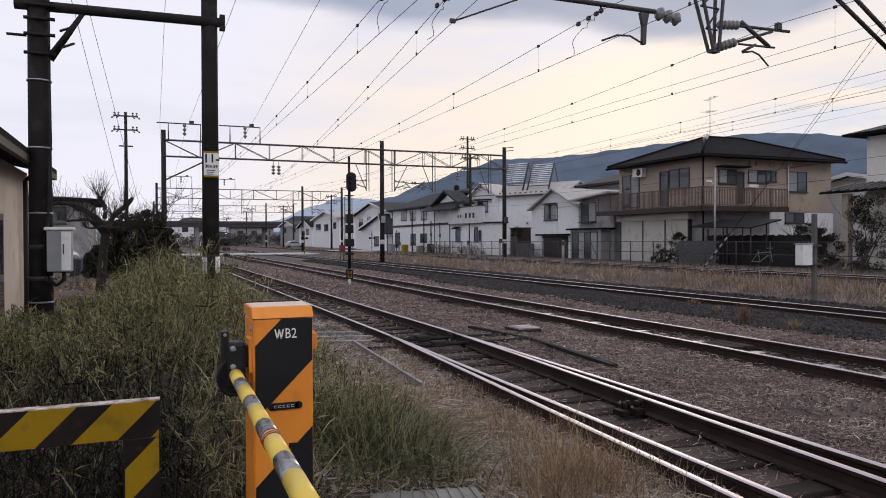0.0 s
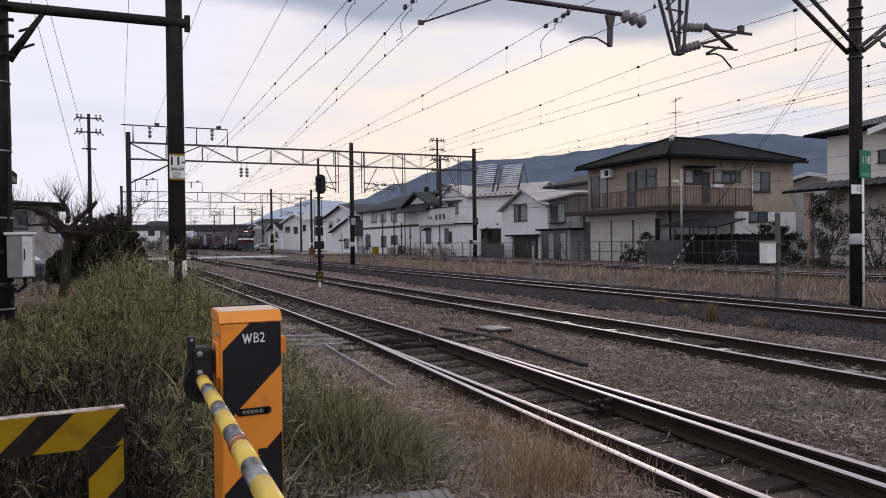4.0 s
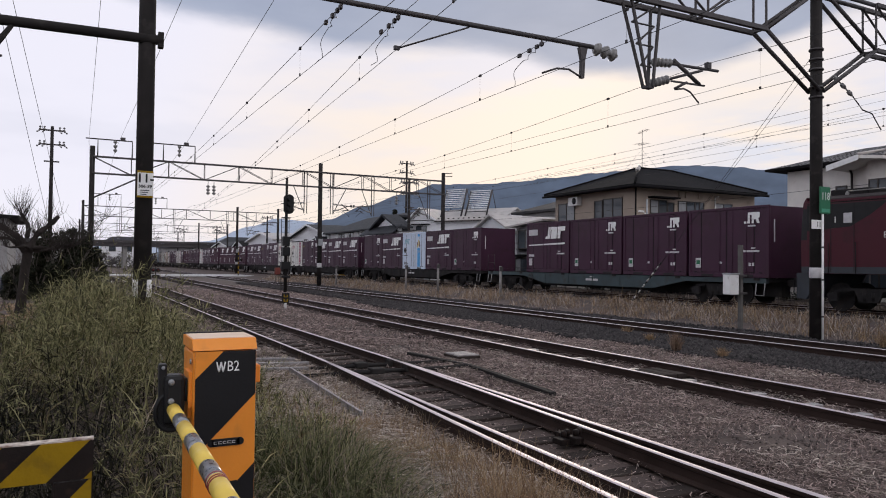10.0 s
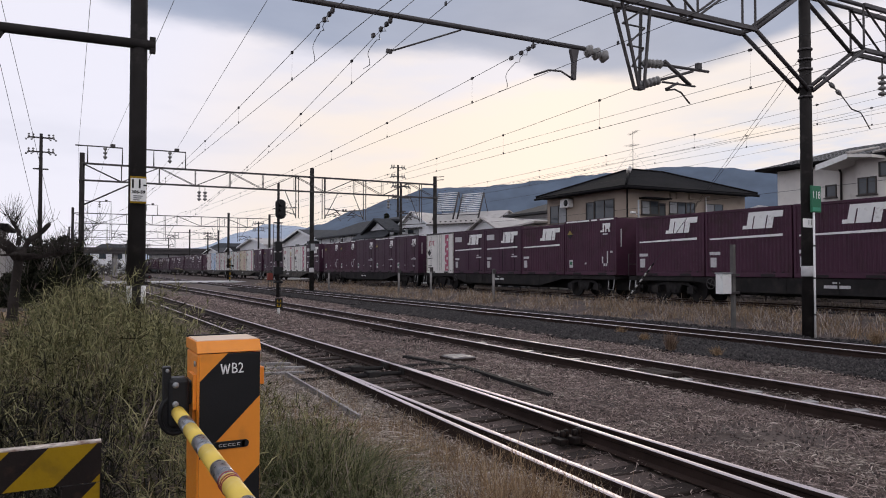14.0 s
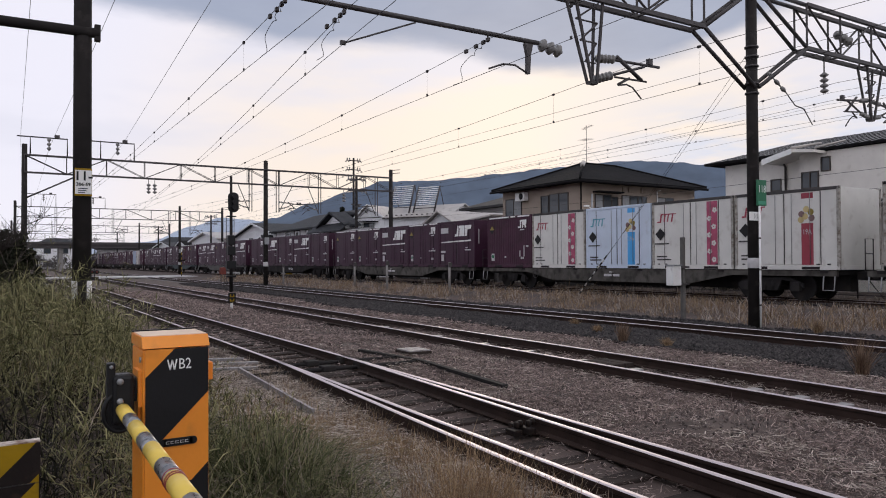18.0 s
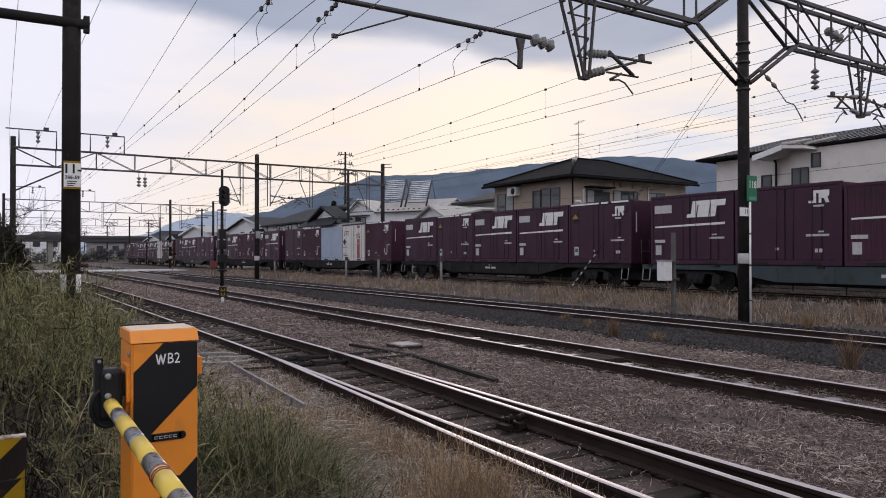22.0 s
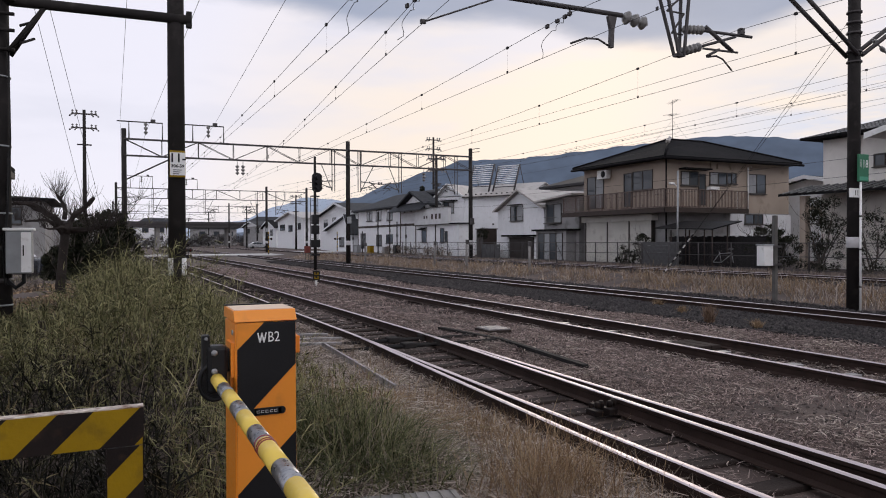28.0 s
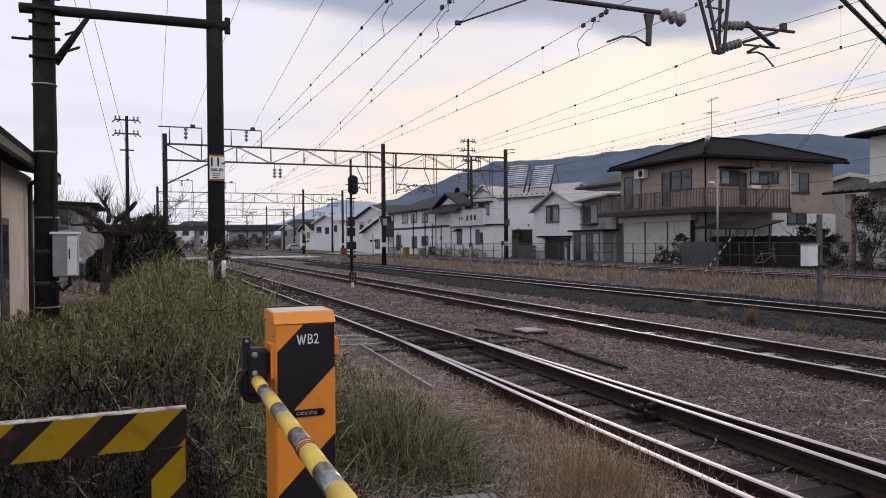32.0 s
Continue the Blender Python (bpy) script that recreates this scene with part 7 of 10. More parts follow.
brown_house()
carport()
gable_house()
grey_house()
solar_house()
shop()
timber_house()
right_house()
plain_house(29.0, 88.0, 105.0, 5.4, 6.9, 96.0, M_WALLW, M_TILE, "white two-storey house with a dark tiled roof", [(91, 93, 3.6, 4.8), (97, 98.6, 4.2, 5.0), (101, 103, 3.6, 4.8)])
plain_house(28.0, 87.0, 98.0, 3.2, 5.0, 88.5, M_WALLW, M_TILE, "low white annexe with a sloping tiled roof", [(90, 92, 1.0, 2.2)])
plain_house(30.0, 119.0, 139.0, 5.6, 6.9, 128.0, M_WALLW, M_ROOFLT, "white house with pale metal roof", [(121, 123, 3.8, 4.8), (127, 130, 3.5, 4.6), (133, 137, 3.8, 4.8)])
plain_house(32.0, 150.0, 164.0, 4.6, 6.2, 157.0, M_WALLW, M_ROOF, "distant white house with dark roof", [(153, 156, 3.0, 4.2)])
plain_house(33.0, 174.0, 195.0, 5.4, 6.6, 184.0, M_WALLG, M_TILE, "distant grey house with tiled roof", [(174, 178, 3.8, 4.9), (186, 190, 3.8, 4.9)])
plain_house(40.0, 26.0, 36.0, 4.6, 5.6, 31.0, M_WALLW, M_TILE, "pale house set back behind the others", [(28, 30, 3.0, 4.2)])
sb2 = thing("house", (0, 0, 0), "house set back behind the others with a slate hipped roof", "house", "houses beyond the railway")
wall_box(sb2, 35.0, 42.0, 42.0, 52.6, 0.2, 6.3, M_WALLG)
hip_roof(sb2, 34.3, 42.7, 41.3, 53.3, 6.2, 7.5, 44.0, 51.0, 38.0, mat("grey_sheet_roof", (0.050, 0.049, 0.051), 0.8, 0.0, var=0.2, scale=0.8, bump=0.1, spec=0.08), "y")


# ---- line-side fence, walls, lamp ----
def mesh_fence(x, y0, y1, z):
    fe = thing("mesh_fence", (0, 0, 0), "dark wire mesh fence with thin posts along the line", "fence")
    n = int((y1 - y0) / 2.0)
    for i in range(n + 1):
        bm = bmesh.new()
        y = y0 + i * 2.0
        tube(bm, (x, y, z - 0.1), (x, y, z + 1.25), 0.03, 0.03, 6)
        if i % 4 == 0:
            tube(bm, (x, y, z + 1.15), (x - 0.0, y - 0.9, z), 0.02, 0.02, 5)
        part("post", bm, M_STEEL, fe)
    bm = bmesh.new()
    for q in (0.1, 0.65, 1.22):
        tube(bm, (x, y0, z + q), (x, y1, z + q), 0.018, 0.018, 5)
    part("rail_wire", bm, M_STEEL, fe)
    vs, fs = [], []
    for sgn in (-1, 1):
        y = y0 - 1.2
        while y < y1:
            a, b = y, y + sgn * 1.15
            if y0 <= min(a, b) and max(a, b) <= y1:
                k = len(vs)
                vs += [(x, a - 0.0022, z + 0.08), (x, a + 0.0022, z + 0.08), (x, b + 0.0022, z + 1.22), (x, b - 0.0022, z + 1.22)]
                fs.append((k, k + 1, k + 2, k + 3))
            y += 0.085
    stuff("mesh", vs, fs, M_STEEL, parent=fe)


mesh_fence(25.7, 6.0, 66.0, 0.38)
bw = thing("block_wall", (0, 0, 0), "grey concrete block garden wall", "wall")
blk = bmesh.new()
bbx(blk, 26.30, 26.46, 0.005, 0.385, 0.004, 0.186, 0.006)
blk_me = bpy.data.meshes.new("block")
bmesh.ops.recalc_face_normals(blk, faces=blk.faces)
blk.to_mesh(blk_me)
blk.free()
blk_me.materials.append(M_BLOCK)
for j in range(7):
    for i in range(7):
        share("block", blk_me, bw, pose(0, 27.9 + i * 0.39 + (0.195 if j % 2 else 0), 0.32 + j * 0.19))
bf = thing("board_fence", (0, 0, 0), "dark weathered board fence behind the carport", "fence")
bm = bmesh.new()
bbx(bm, -0.012, 0.012, 0.004, 0.176, 0.0, 1.0, 0.004)
bmesh.ops.recalc_face_normals(bm, faces=bm.faces)
board_me = bpy.data.meshes.new("board")
bm.to_mesh(board_me)
bm.free()
board_me.materials.append(M_WAGON)
for i in range(39):
    share("board", board_me, bf, pose(27.72 + 0.004 * (i % 2), 23.1 + i * 0.18, 0.3) @ Matrix.Diagonal((1, 1, 1.62 + 0.03 * math.sin(i * 2.3), 1)))
for z in (0.6, 1.6):
    bm = bmesh.new()
    bx(bm, 27.745, 27.80, 23.1, 30.1, z, z + 0.08)
    part("rail", bm, M_WAGON, bf)
# utility clutter along the road beyond the fence
for x, y, h, r in ((26.4, 78.0, 2.6, 0.05), (26.3, 72.5, 4.6, 0.07), (26.5, 69.5, 4.4, 0.06), (26.2, 66.7, 3.4, 0.06), (26.3, 64.6, 3.2, 0.05), (26.6, 82.0, 3.0, 0.05)):
    pp = thing("sign_post", (x, y, 0.25), "slim dark post with a small plate by the road", "post", "posts along the road")
    bm = bmesh.new()
    tube(bm, (0, 0, 0), (0, 0, h), r, r, 8)
    part("post", bm, M_POLE, pp)
    bm = bmesh.new()
    bx(bm, -0.03, 0.03, -0.22, 0.22, h * 0.55, h * 0.55 + 0.3)
    part("plate", bm, M_GALV if h > 4 else M_STEEL, pp)
for x, y, w, h, m_, lb in ((26.4, 75.2, 0.9, 0.9, M_YELLOW, "weathered yellow barrier box by the road"), (26.5, 67.6, 0.7, 1.0, M_BLACK, "dark equipment cabinet by the road"), (26.6, 80.5, 1.3, 0.9, M_GALV, "pale grey cabinet by the road"),
                           (26.5, 70.8, 0.6, 0.8, M_WALLG, "grey cabinet by the road"), (26.6, 61.5, 0.9, 0.7, M_WALLW, "white outdoor unit beside the shop")):
    cb = thing("equipment_cabinet", (x, y, 0.28), lb, "cabinet", "cabinets along the road")
    bm = bmesh.new()
    bbx(bm, -0.25, 0.25, -w / 2, w / 2, 0.08, h, 0.03)
    part("body", bm, m_, cb)
    bm = bmesh.new()
    bx(bm, -0.28, 0.28, -w / 2 - 0.03, w / 2 + 0.03, h, h + 0.04)
    part("lid", bm, M_STEEL, cb)
    bm = bmesh.new()
    bx(bm, -0.2, 0.2, -w / 2 + 0.05, w / 2 - 0.05, -0.08, 0.08)
    part("plinth", bm, M_CONC, cb)
lamp = thing("street_lamp", (26.2, 27.9, 0.3), "slim white street lamp pole with a small angled head", "street lamp")
bm = bmesh.new()
tube(bm, (0, 0, 0), (0, 0, 4.95), 0.06, 0.045, 10)
part("pole", bm, M_GALV, lamp)
bm = bmesh.new()
tube(bm, (0, 0, 4.15), (-0.18, 0.12, 4.3), 0.025, 0.025, 6)
bbx(bm, -0.42, -0.12, 0.05, 0.2, 4.26, 4.36, 0.03)
part("lamp_head", bm, M_WHITE, lamp)

# ---- level crossing barrier machine ----
gate = thing("barrier_machine", (0.560, 3.42, 0.05), "orange and black level crossing barrier machine with lowered arm", "barrier machine", rz=0)
GW, GD, GB, GH = 0.134, 0.17, 0.11, 1.39
bm = bmesh.new()
bbx(bm, -GW, GW, -GD, GB, 0.0, GH - 0.054, 0.008)
part("cabinet", bm, M_ORANGE, gate, "orange enamelled cabinet")
bm = bmesh.new()
t = bmesh.new()
bx(t, -GW - 0.003, GW + 0.001, -GD - 0.013, GB + 0.008, GH - 0.048, GH)
for v in t.verts:
    if v.co.z > GH - 0.01 and v.co.y < 0:
        v.co.y += 0.034
bmesh.ops.recalc_face_normals(t, faces=t.faces)
bmesh.ops.bevel(t, geom=t.edges[:], offset=0.0025, segments=2, affect="EDGES", profile=0.5)
merge(bm, t)
part("lid", bm, M_ORANGE, gate, "bevelled orange lid")
bm = bmesh.new()
bx(bm, -GW + 0.004, GW - 0.004, -GD + 0.030, GB - 0.02, GH - 0.001, GH + 0.003)
part("lid_top", bm, mat("pale_lid_orange", (0.72, 0.55, 0.42), 0.5, var=0.08, scale=5, bump=0.03), gate, "pale orange lid top")
bm = bmesh.new()
bx(bm, -GW - 0.002, GW - 0.01, GB - 0.012, GB + 0.004, GH - 0.001, GH + 0.008)
part("lid_gasket", bm, M_BLACK, gate, "thin dark seal along the lid")
bm = bmesh.new()
bx(bm, -GW + 0.008, GW - 0.006, -GD - 0.012, -GD - 0.002, 0.03, GH - 0.052)
dr = part("door", bm, M_ORANGE, gate, "orange door")
y = -GD - 0.0125


def slant(z0, z1, k=1.0):
    """A diagonal black band over the door, clipped to its edges."""
    xa, xb = -GW + 0.008, GW - 0.006
    w = xb - xa
    zt = GH - 0.052
    pts = []
    for x, z in ((xa, z0), (xb, z0 + k * w), (xb, z1 + k * w), (xa, z1)):
        pts.append([x, z])
    out = []
    for a, b in zip(pts, pts[1:] + pts[:1]):
        if a[1] <= zt:
            out.append(tuple(a))
        if (a[1] > zt) != (b[1] > zt):
            u = (zt - a[1]) / (b[1] - a[1])
            out.append((a[0] + (b[0] - a[0]) * u, zt))
    b2 = bmesh.new()
    poly(b2, [(x, y, z) for x, z in out], (0, -0.002, 0))
    part("black_band", b2, M_BLACK, dr)


slant(0.894, 1.222, 1.0)
slant(0.235, 0.592, 1.0)
text_part("lettering", "B2", 0.064, pose(0.031, y - 0.0035, 1.271, 90, 0, 0), M_WHITE, dr, 0.0012, squeeze=0.80)
bm = bmesh.new()
for xa, za, xb, zb in ((-0.0385, 1.293, -0.0290, 1.249), (-0.0290, 1.249, -0.0205, 1.293), (-0.0205, 1.293, -0.0120, 1.249), (-0.0120, 1.249, -0.0025, 1.293)):
    poly(bm, [(xa - 0.0028, y - 0.0025, za), (xa + 0.0028, y - 0.0025, za), (xb + 0.0028, y - 0.0025, zb), (xb - 0.0028, y - 0.0025, zb)], (0, -0.0022, 0))
part("lettering", bm, M_WHITE, dr)
bm = bmesh.new()
bbx(bm, -0.055, 0.065, y - 0.006, y - 0.001, 0.930, 0.963, 0.002)
for q in (-0.055, 0.065):
    tube(bm, (q, y - 0.001, 0.9465), (q, y - 0.006, 0.9465), 0.0165, 0.0165, 14)
nb = part("maker_plate", bm, M_BLACK, dr, "dark rounded maker plate")
bm = bmesh.new()
for i in range(5):
    x0 = -0.046 + i * 0.019
    bx(bm, x0, x0 + 0.014, y - 0.0075, y - 0.0055, 0.941, 0.943)
    bx(bm, x0, x0 + 0.014, y - 0.0075, y - 0.0055, 0.950, 0.952)
    bx(bm, x0, x0 + 0.003, y - 0.0075, y - 0.0055, 0.941, 0.952)
part("maker_mark", bm, M_FADEDW, nb)
bm = bmesh.new()
bx(bm, 0.02, 0.055, y - 0.003, y, 0.750, 0.777)
part("keyhole_cover", bm, M_BLACK, dr)
bm = bmesh.new()
bbx(bm, GW, GW + 0.035, -0.10, 0.06, 1.18, 1.26, 0.006)
part("side_box", bm, M_ORANGE, gate, "small orange side box")
bm = bmesh.new()
for z in (0.35, 1.05):
    bx(bm, -GW - 0.012, -GW, -0.12, 0.02, z, z + 0.06)
bx(bm, -GW - 0.014, -GW, -0.15, -0.02, 1.10, 1.25)
parts("hinge", bm, M_ORANGE, gate)
bm = bmesh.new()
tube(bm, (-GW - 0.005, -0.155, 1.297), (-GW - 0.011, -0.155, 1.297), 0.012, 0.012, 8)
parts("screw", bm, M_GALV, gate)
# arm carrier: cast black bracket with bolts
bm = bmesh.new()
bbx(bm, -0.246, -0.160, -0.150, -0.06, 1.03, 1.240, 0.018)
bbx(bm, -0.20, -0.135, -0.12, 0.02, 1.12, 1.22, 0.01)
# rounded cowl round the arm's root
OUT = [(-0.214 + 0.062 * math.cos(radians(a)), -0.125, 1.084 + 0.080 * math.sin(radians(a))) for a in range(80, 321, 20)]
poly(bm, OUT + [(-0.165, -0.125, 1.10), (-0.190, -0.125, 1.18)], (0, 0.06, 0))
path_tube(bm, OUT, 0.010, 8)
part("arm_carrier", bm, M_BLACK, gate, "black cast bracket that holds the arm")
bm = bmesh.new()
bbx(bm, -0.264, -0.232, -0.13, -0.08, 1.13, 1.287, 0.005)
part("stop_bracket", bm, M_BLACK, gate)
bm = bmesh.new()
lathe(bm, [(0.008, 0.0), (0.008, 0.006), (0.004, 0.009)], pose(-0.248, -0.130, 1.272, 90, 0, 0), 8)
part("screw", bm, M_GALV, gate)
for z in (1.212, 1.132):
    bm = bmesh.new()
    lathe(bm, [(0.0135, 0.0), (0.0135, 0.008), (0.006, 0.012)], pose(-0.217, -0.149, z, 90, 0, 0), 10)
    part("bolt", bm, M_GALV, gate, "bright bolt head")
# the lowered arm, in bands
p0, p1 = Vector((-0.205, -0.10, 1.095)), Vector((-0.374, -6.45, 1.235))
bands = []
u = 0.0
while u < 6.35:
    k = len(bands) % 2
    w = 0.289 if not bands else (0.236, 0.162)[k]
    bands.append((u, min(6.35, u + w), k))
    u += w
for u, v, k in bands:
    bm = bmesh.new()
    tube(bm, p0.lerp(p1, u / 6.35), p0.lerp(p1, v / 6.35), 0.0275, 0.0275, 20, True)
    part("arm_band", bm, M_BARWHT if k else M_BARYEL, gate, "worn silver-grey reflective band" if k else "yellow band")
bm = bmesh.new()
for u in (0.1945, 0.1995, 0.2025):
    c = p0.lerp(p1, u)
    lathe(bm, [(0.028, -0.004), (0.030, 0.0), (0.028, 0.004)], pose(c.x, c.y, c.z, 90, 0, 0), 20)
parts("arm_clamp", bm, mat("dark_red_clamp", (0.2, 0.03, 0.025), 0.6, var=0.2, bump=0.05), gate, "thin dark red clamp rings")
# plinth
bm = bmesh.new()
bbx(bm, -0.24, 0.24, -0.26, 0.26, -0.15, 0.03, 0.015)
part("plinth", bm, M_CONC, gate)

# ---- striped guard fence by the road ----
fen = thing("guard_fence", (0, 2.65, 0), "yellow and black striped steel guard fence with chipped paint", "guard fence")


def striped(x0, x1, z0, z1, lean, anchor, widths, name, yo=0.0):
    """A plate in the x-z plane cut into slanted bands; a yellow one starts at the anchor."""
    k = 0
    u = anchor
    while u > x0 - (z1 - z0) * abs(lean) - 0.15:
        u -= sum(widths)
    while u < x1 + (z1 - z0) * abs(lean):
        w = widths[k % 2]
        quad = [(u, z0), (u + w, z0), (u + w + lean * (z1 - z0), z1), (u + lean * (z1 - z0), z1)]
        poly2 = quad
        for edge, keep_less in ((x0, False), (x1, True)):
            out = []
            for a, b in zip(poly2, poly2[1:] + poly2[:1]):
                ina = a[0] <= edge if keep_less else a[0] >= edge
                inb = b[0] <= edge if keep_less else b[0] >= edge
                if ina:
                    out.append(a)
                if ina != inb:
                    f = (edge - a[0]) / (b[0] - a[0])
                    out.append((edge, a[1] + (b[1] - a[1]) * f))
            poly2 = out
            if not poly2:
                break
        if len(poly2) > 2:
            bm = bmesh.new()
            poly(bm, [(x, yo, z) for x, z in poly2], (0, 0.012, 0))
            part(name, bm, M_RUSTBLK if k % 2 else M_YELLOW, fen)
        u += w
        k += 1


striped(-3.2, 0.030, 1.066, 1.190, 1.0, -0.240, (0.139, 0.106), "rail_band")
striped(-0.078, 0.030, 0.0, 1.062, 1.0, -1.292, (0.125, 0.125), "leg_band", 0.001)
striped(-2.6, -2.46, 0.0, 1.062, 1.0, -2.6, (0.125, 0.125), "leg_band", 0.004)
bm = bmesh.new()
bx(bm, -3.2, 0.034, 0.0, 0.045, 1.190, 1.194)
part("top_flange", bm, M_CHIP, fen, "top flange with chipped pale paint and rust")
bm = bmesh.new()
bx(bm, 0.030, 0.034, 0.0, 0.07, 0.0, 1.190)
bx(bm, -0.083, -0.079, 0.0, 0.07, 0.0, 1.065)
parts("end_flange", bm, M_RUSTBLK, fen)

# ---- boards and gear in the foreground ----
bd = thing("walkway_board", (0, 0, 0), "grey ribbed concrete board at the edge of the crossing", "board")
bm = bmesh.new()
c = [(1.0, 3.55), (1.28, 4.28), (1.92, 4.14), (1.80, 3.35)]
poly(bm, [(x, y, 0.06) for x, y in c], (0, 0, 0.10))
bb = part("board", bm, M_CONC, bd)
bm = bmesh.new()
for i in range(9):
    a = Vector((1.0, 3.55, 0.165)).lerp(Vector((1.80, 3.35, 0.165)), (i + 0.5) / 9)
    b = Vector((1.28, 4.28, 0.165)).lerp(Vector((1.92, 4.14, 0.165)), (i + 0.5) / 9)
    tube(bm, a, b, 0.005, 0.005, 5)
parts("rib", bm, M_CONC, bb)


M_PALEPLATE = mat("bleached_plate", (0.30, 0.285, 0.29), 0.5, 0.3, var=0.4, scale=7, bump=0.1, dirt=(0.2, 0.18, 0.17), dirt_amt=0.3)


def trough(p, q, w, h, label, material, name="cable_trough"):
    t = thing(name, (0, 0, 0), label, "trough")
    p, q = Vector(p), Vector(q)
    d = (q - p).normalized()
    s = Vector((-d.y, d.x, 0)) * w / 2
    n = max(2, int((q - p).length / 0.6))
    for i in range(n):
        a, b = p.lerp(q, i / n) + d * 0.006, p.lerp(q, (i + 1) / n) - d * 0.006
        bm = bmesh.new()
        poly(bm, [a - s, b - s, b + s, a + s], (0, 0, h))
        part("cover", bm, material, t)
    return t


trough((3.09, 11.36, 0.02), (2.93, 7.75, 0.0), 0.032, 0.085, "narrow pale point-rod cover beside the track", M_PALEPLATE)
trough((5.75, 12.6, 0.03), (6.0, 10.6, 0.03), 0.09, 0.05, "dark steel point-rod trough", M_WAGON)
trough((6.0, 10.6, 0.03), (5.72, 7.9, 0.03), 0.09, 0.05, "dark steel point-rod trough", M_WAGON)
trough((2.4, 12.9, 0.05), (3.5, 12.5, 0.05), 0.10, 0.04, "weathered pale plank beside the points", M_PALEPLATE, "plank")
trough((2.5, 11.6, 0.05), (3.4, 11.35, 0.05), 0.09, 0.04, "weathered pale plank beside the points", M_PALEPLATE, "plank")
trough((2.65, 12.25, 0.04), (3.6, 12.0, 0.04), 0.09, 0.04, "weathered pale plank beside the points", M_PALEPLATE, "plank")
pm = thing("point_machine_cover", (6.45, 11.75, 0.05), "flat pale slatted cover over the point machine", "cover")
bm = bmesh.new()
bbx(bm, -0.24, 0.24, -0.28, 0.28, 0, 0.05, 0.015)
part("cover", bm, M_SLEEPER, pm)
for i in range(7):
    bm = bmesh.new()
    bx(bm, -0.22, 0.22, -0.255 + i * 0.075, -0.21 + i * 0.075, 0.05, 0.072)
    part("slat", bm, M_PALEPLATE, pm)
for (x, y) in ((4.3, 11.4), (4.3, 10.7)):
    st = thing("point_rod", (x, y, 0.02), "dark steel stretcher rods under the switch blades", "point rod")
    bm = bmesh.new()
    tube(bm, (-1.2, 0, 0.03), (1.6, 0, 0.03), 0.03, 0.03, 8)
    tube(bm, (-0.4, 0.08, 0.04), (0.4, 0.08, 0.04), 0.02, 0.02, 6)
    bbx(bm, -0.1, 0.12, -0.1, 0.12, 0.0, 0.09, 0.02)
    bbx(bm, 0.5, 0.72, -0.12, 0.12, 0.0, 0.11, 0.02)
    part("rod", bm, M_WAGON, st)
sb = thing("rail_brace", (4.40, 5.85, 0.0), "dark bolted rail brace between the rails", "rail brace")
bm = bmesh.new()
bbx(bm, -0.14, 0.14, -0.08, 0.08, 0.0, 0.06, 0.01)
bbx(bm, -0.04, 0.03, -0.17, 0.17, 0.02, 0.09, 0.01)
part("block", bm, M_RUSTBLK, sb)
for i in range(4):
    bm = bmesh.new()
    lathe(bm, [(0.03, 0.0), (0.03, 0.05), (0.018, 0.06)], pose(-0.11 + 0.075 * i, -0.07 + 0.04 * (i % 2), 0.09), 8)
    part("bolt", bm, M_RUSTBLK, sb)
# light sleeper tops built as pale plates, and a panel, on the second track
for y, w in ((12.4, 0.3), (9.35, 0.36), (8.15, 0.3), (6.9, 0.34), (6.05, 0.3), (5.4, 0.3), (4.85, 0.3), (10.9, 0.26), (14.3, 0.3), (17.0, 0.3)):
    tp = thing("tie_plate", (X2 + 0.08 + 0.007 * y, y, RZ - 0.135), "pale plate for a light sleeper top between the rails", "tie plate", "tie plates")
    bm = bmesh.new()
    bbx(bm, -0.13, 0.11, -w / 4, w / 4, -0.04, 0.022, 0.006)
    part("plate", bm, M_PALEPLATE, tp)
pl = thing("timber_panel", (X2 + 0.10, 8.78, RZ - 0.10), "weathered grey timber panel between the rails", "panel")
for i in range(3):
    bm = bmesh.new()
    bbx(bm, -0.3 + i * 0.21, -0.11 + i * 0.21, -0.34, 0.34, -0.04, 0.03, 0.01)
    part("plank", bm, M_SLEEPER, pl)

stake = thing("stake", (-0.73, 9.0, 0.3), "short dark weathered wooden stake in the grass", "stake")
bm = bmesh.new()
bbx(bm, -0.045, 0.045, -0.04, 0.04, 0.0, 0.58, 0.012)
part("post", bm, M_TIMBER, stake)

# ---- left: shed, car, overpass ----
shed = thing("shed", (0, 0, 0), "low cream shed with dark tin roof and a narrow door", "shed")
sf = Face("y", 2.05)


class FaceR(Face):
    """A wall that faces +x."""

    def p(self, u, z, out=0.0):
        return (self.at + out, u, z)

    def box(self, bm, u0, u1, z0, z1, o0, o1):
        bx(bm, self.at + o0, self.at + o1, u0, u1, z0, z1)


SX = -2.03
fr = FaceR("y", SX)
wall_box(shed, SX - 4.0, SX, 11.75, 15.0, 0.1, 2.98, M_CREAM)
wall_box(shed, SX - 4.0, SX + 0.03, 5.0, 11.70, 0.1, 3.02, M_WALLW, "white_wall")
bm = bmesh.new()
poly(bm, [(SX + 0.46, 4.6, 2.98), (SX + 0.46, 15.2, 2.98), (SX - 4.3, 15.2, 4.0), (SX - 4.3, 4.6, 4.0)], (0, 0, 0.09))
rf = part("roof", bm, M_ROOF, shed, "dark tin roof")
bm = bmesh.new()
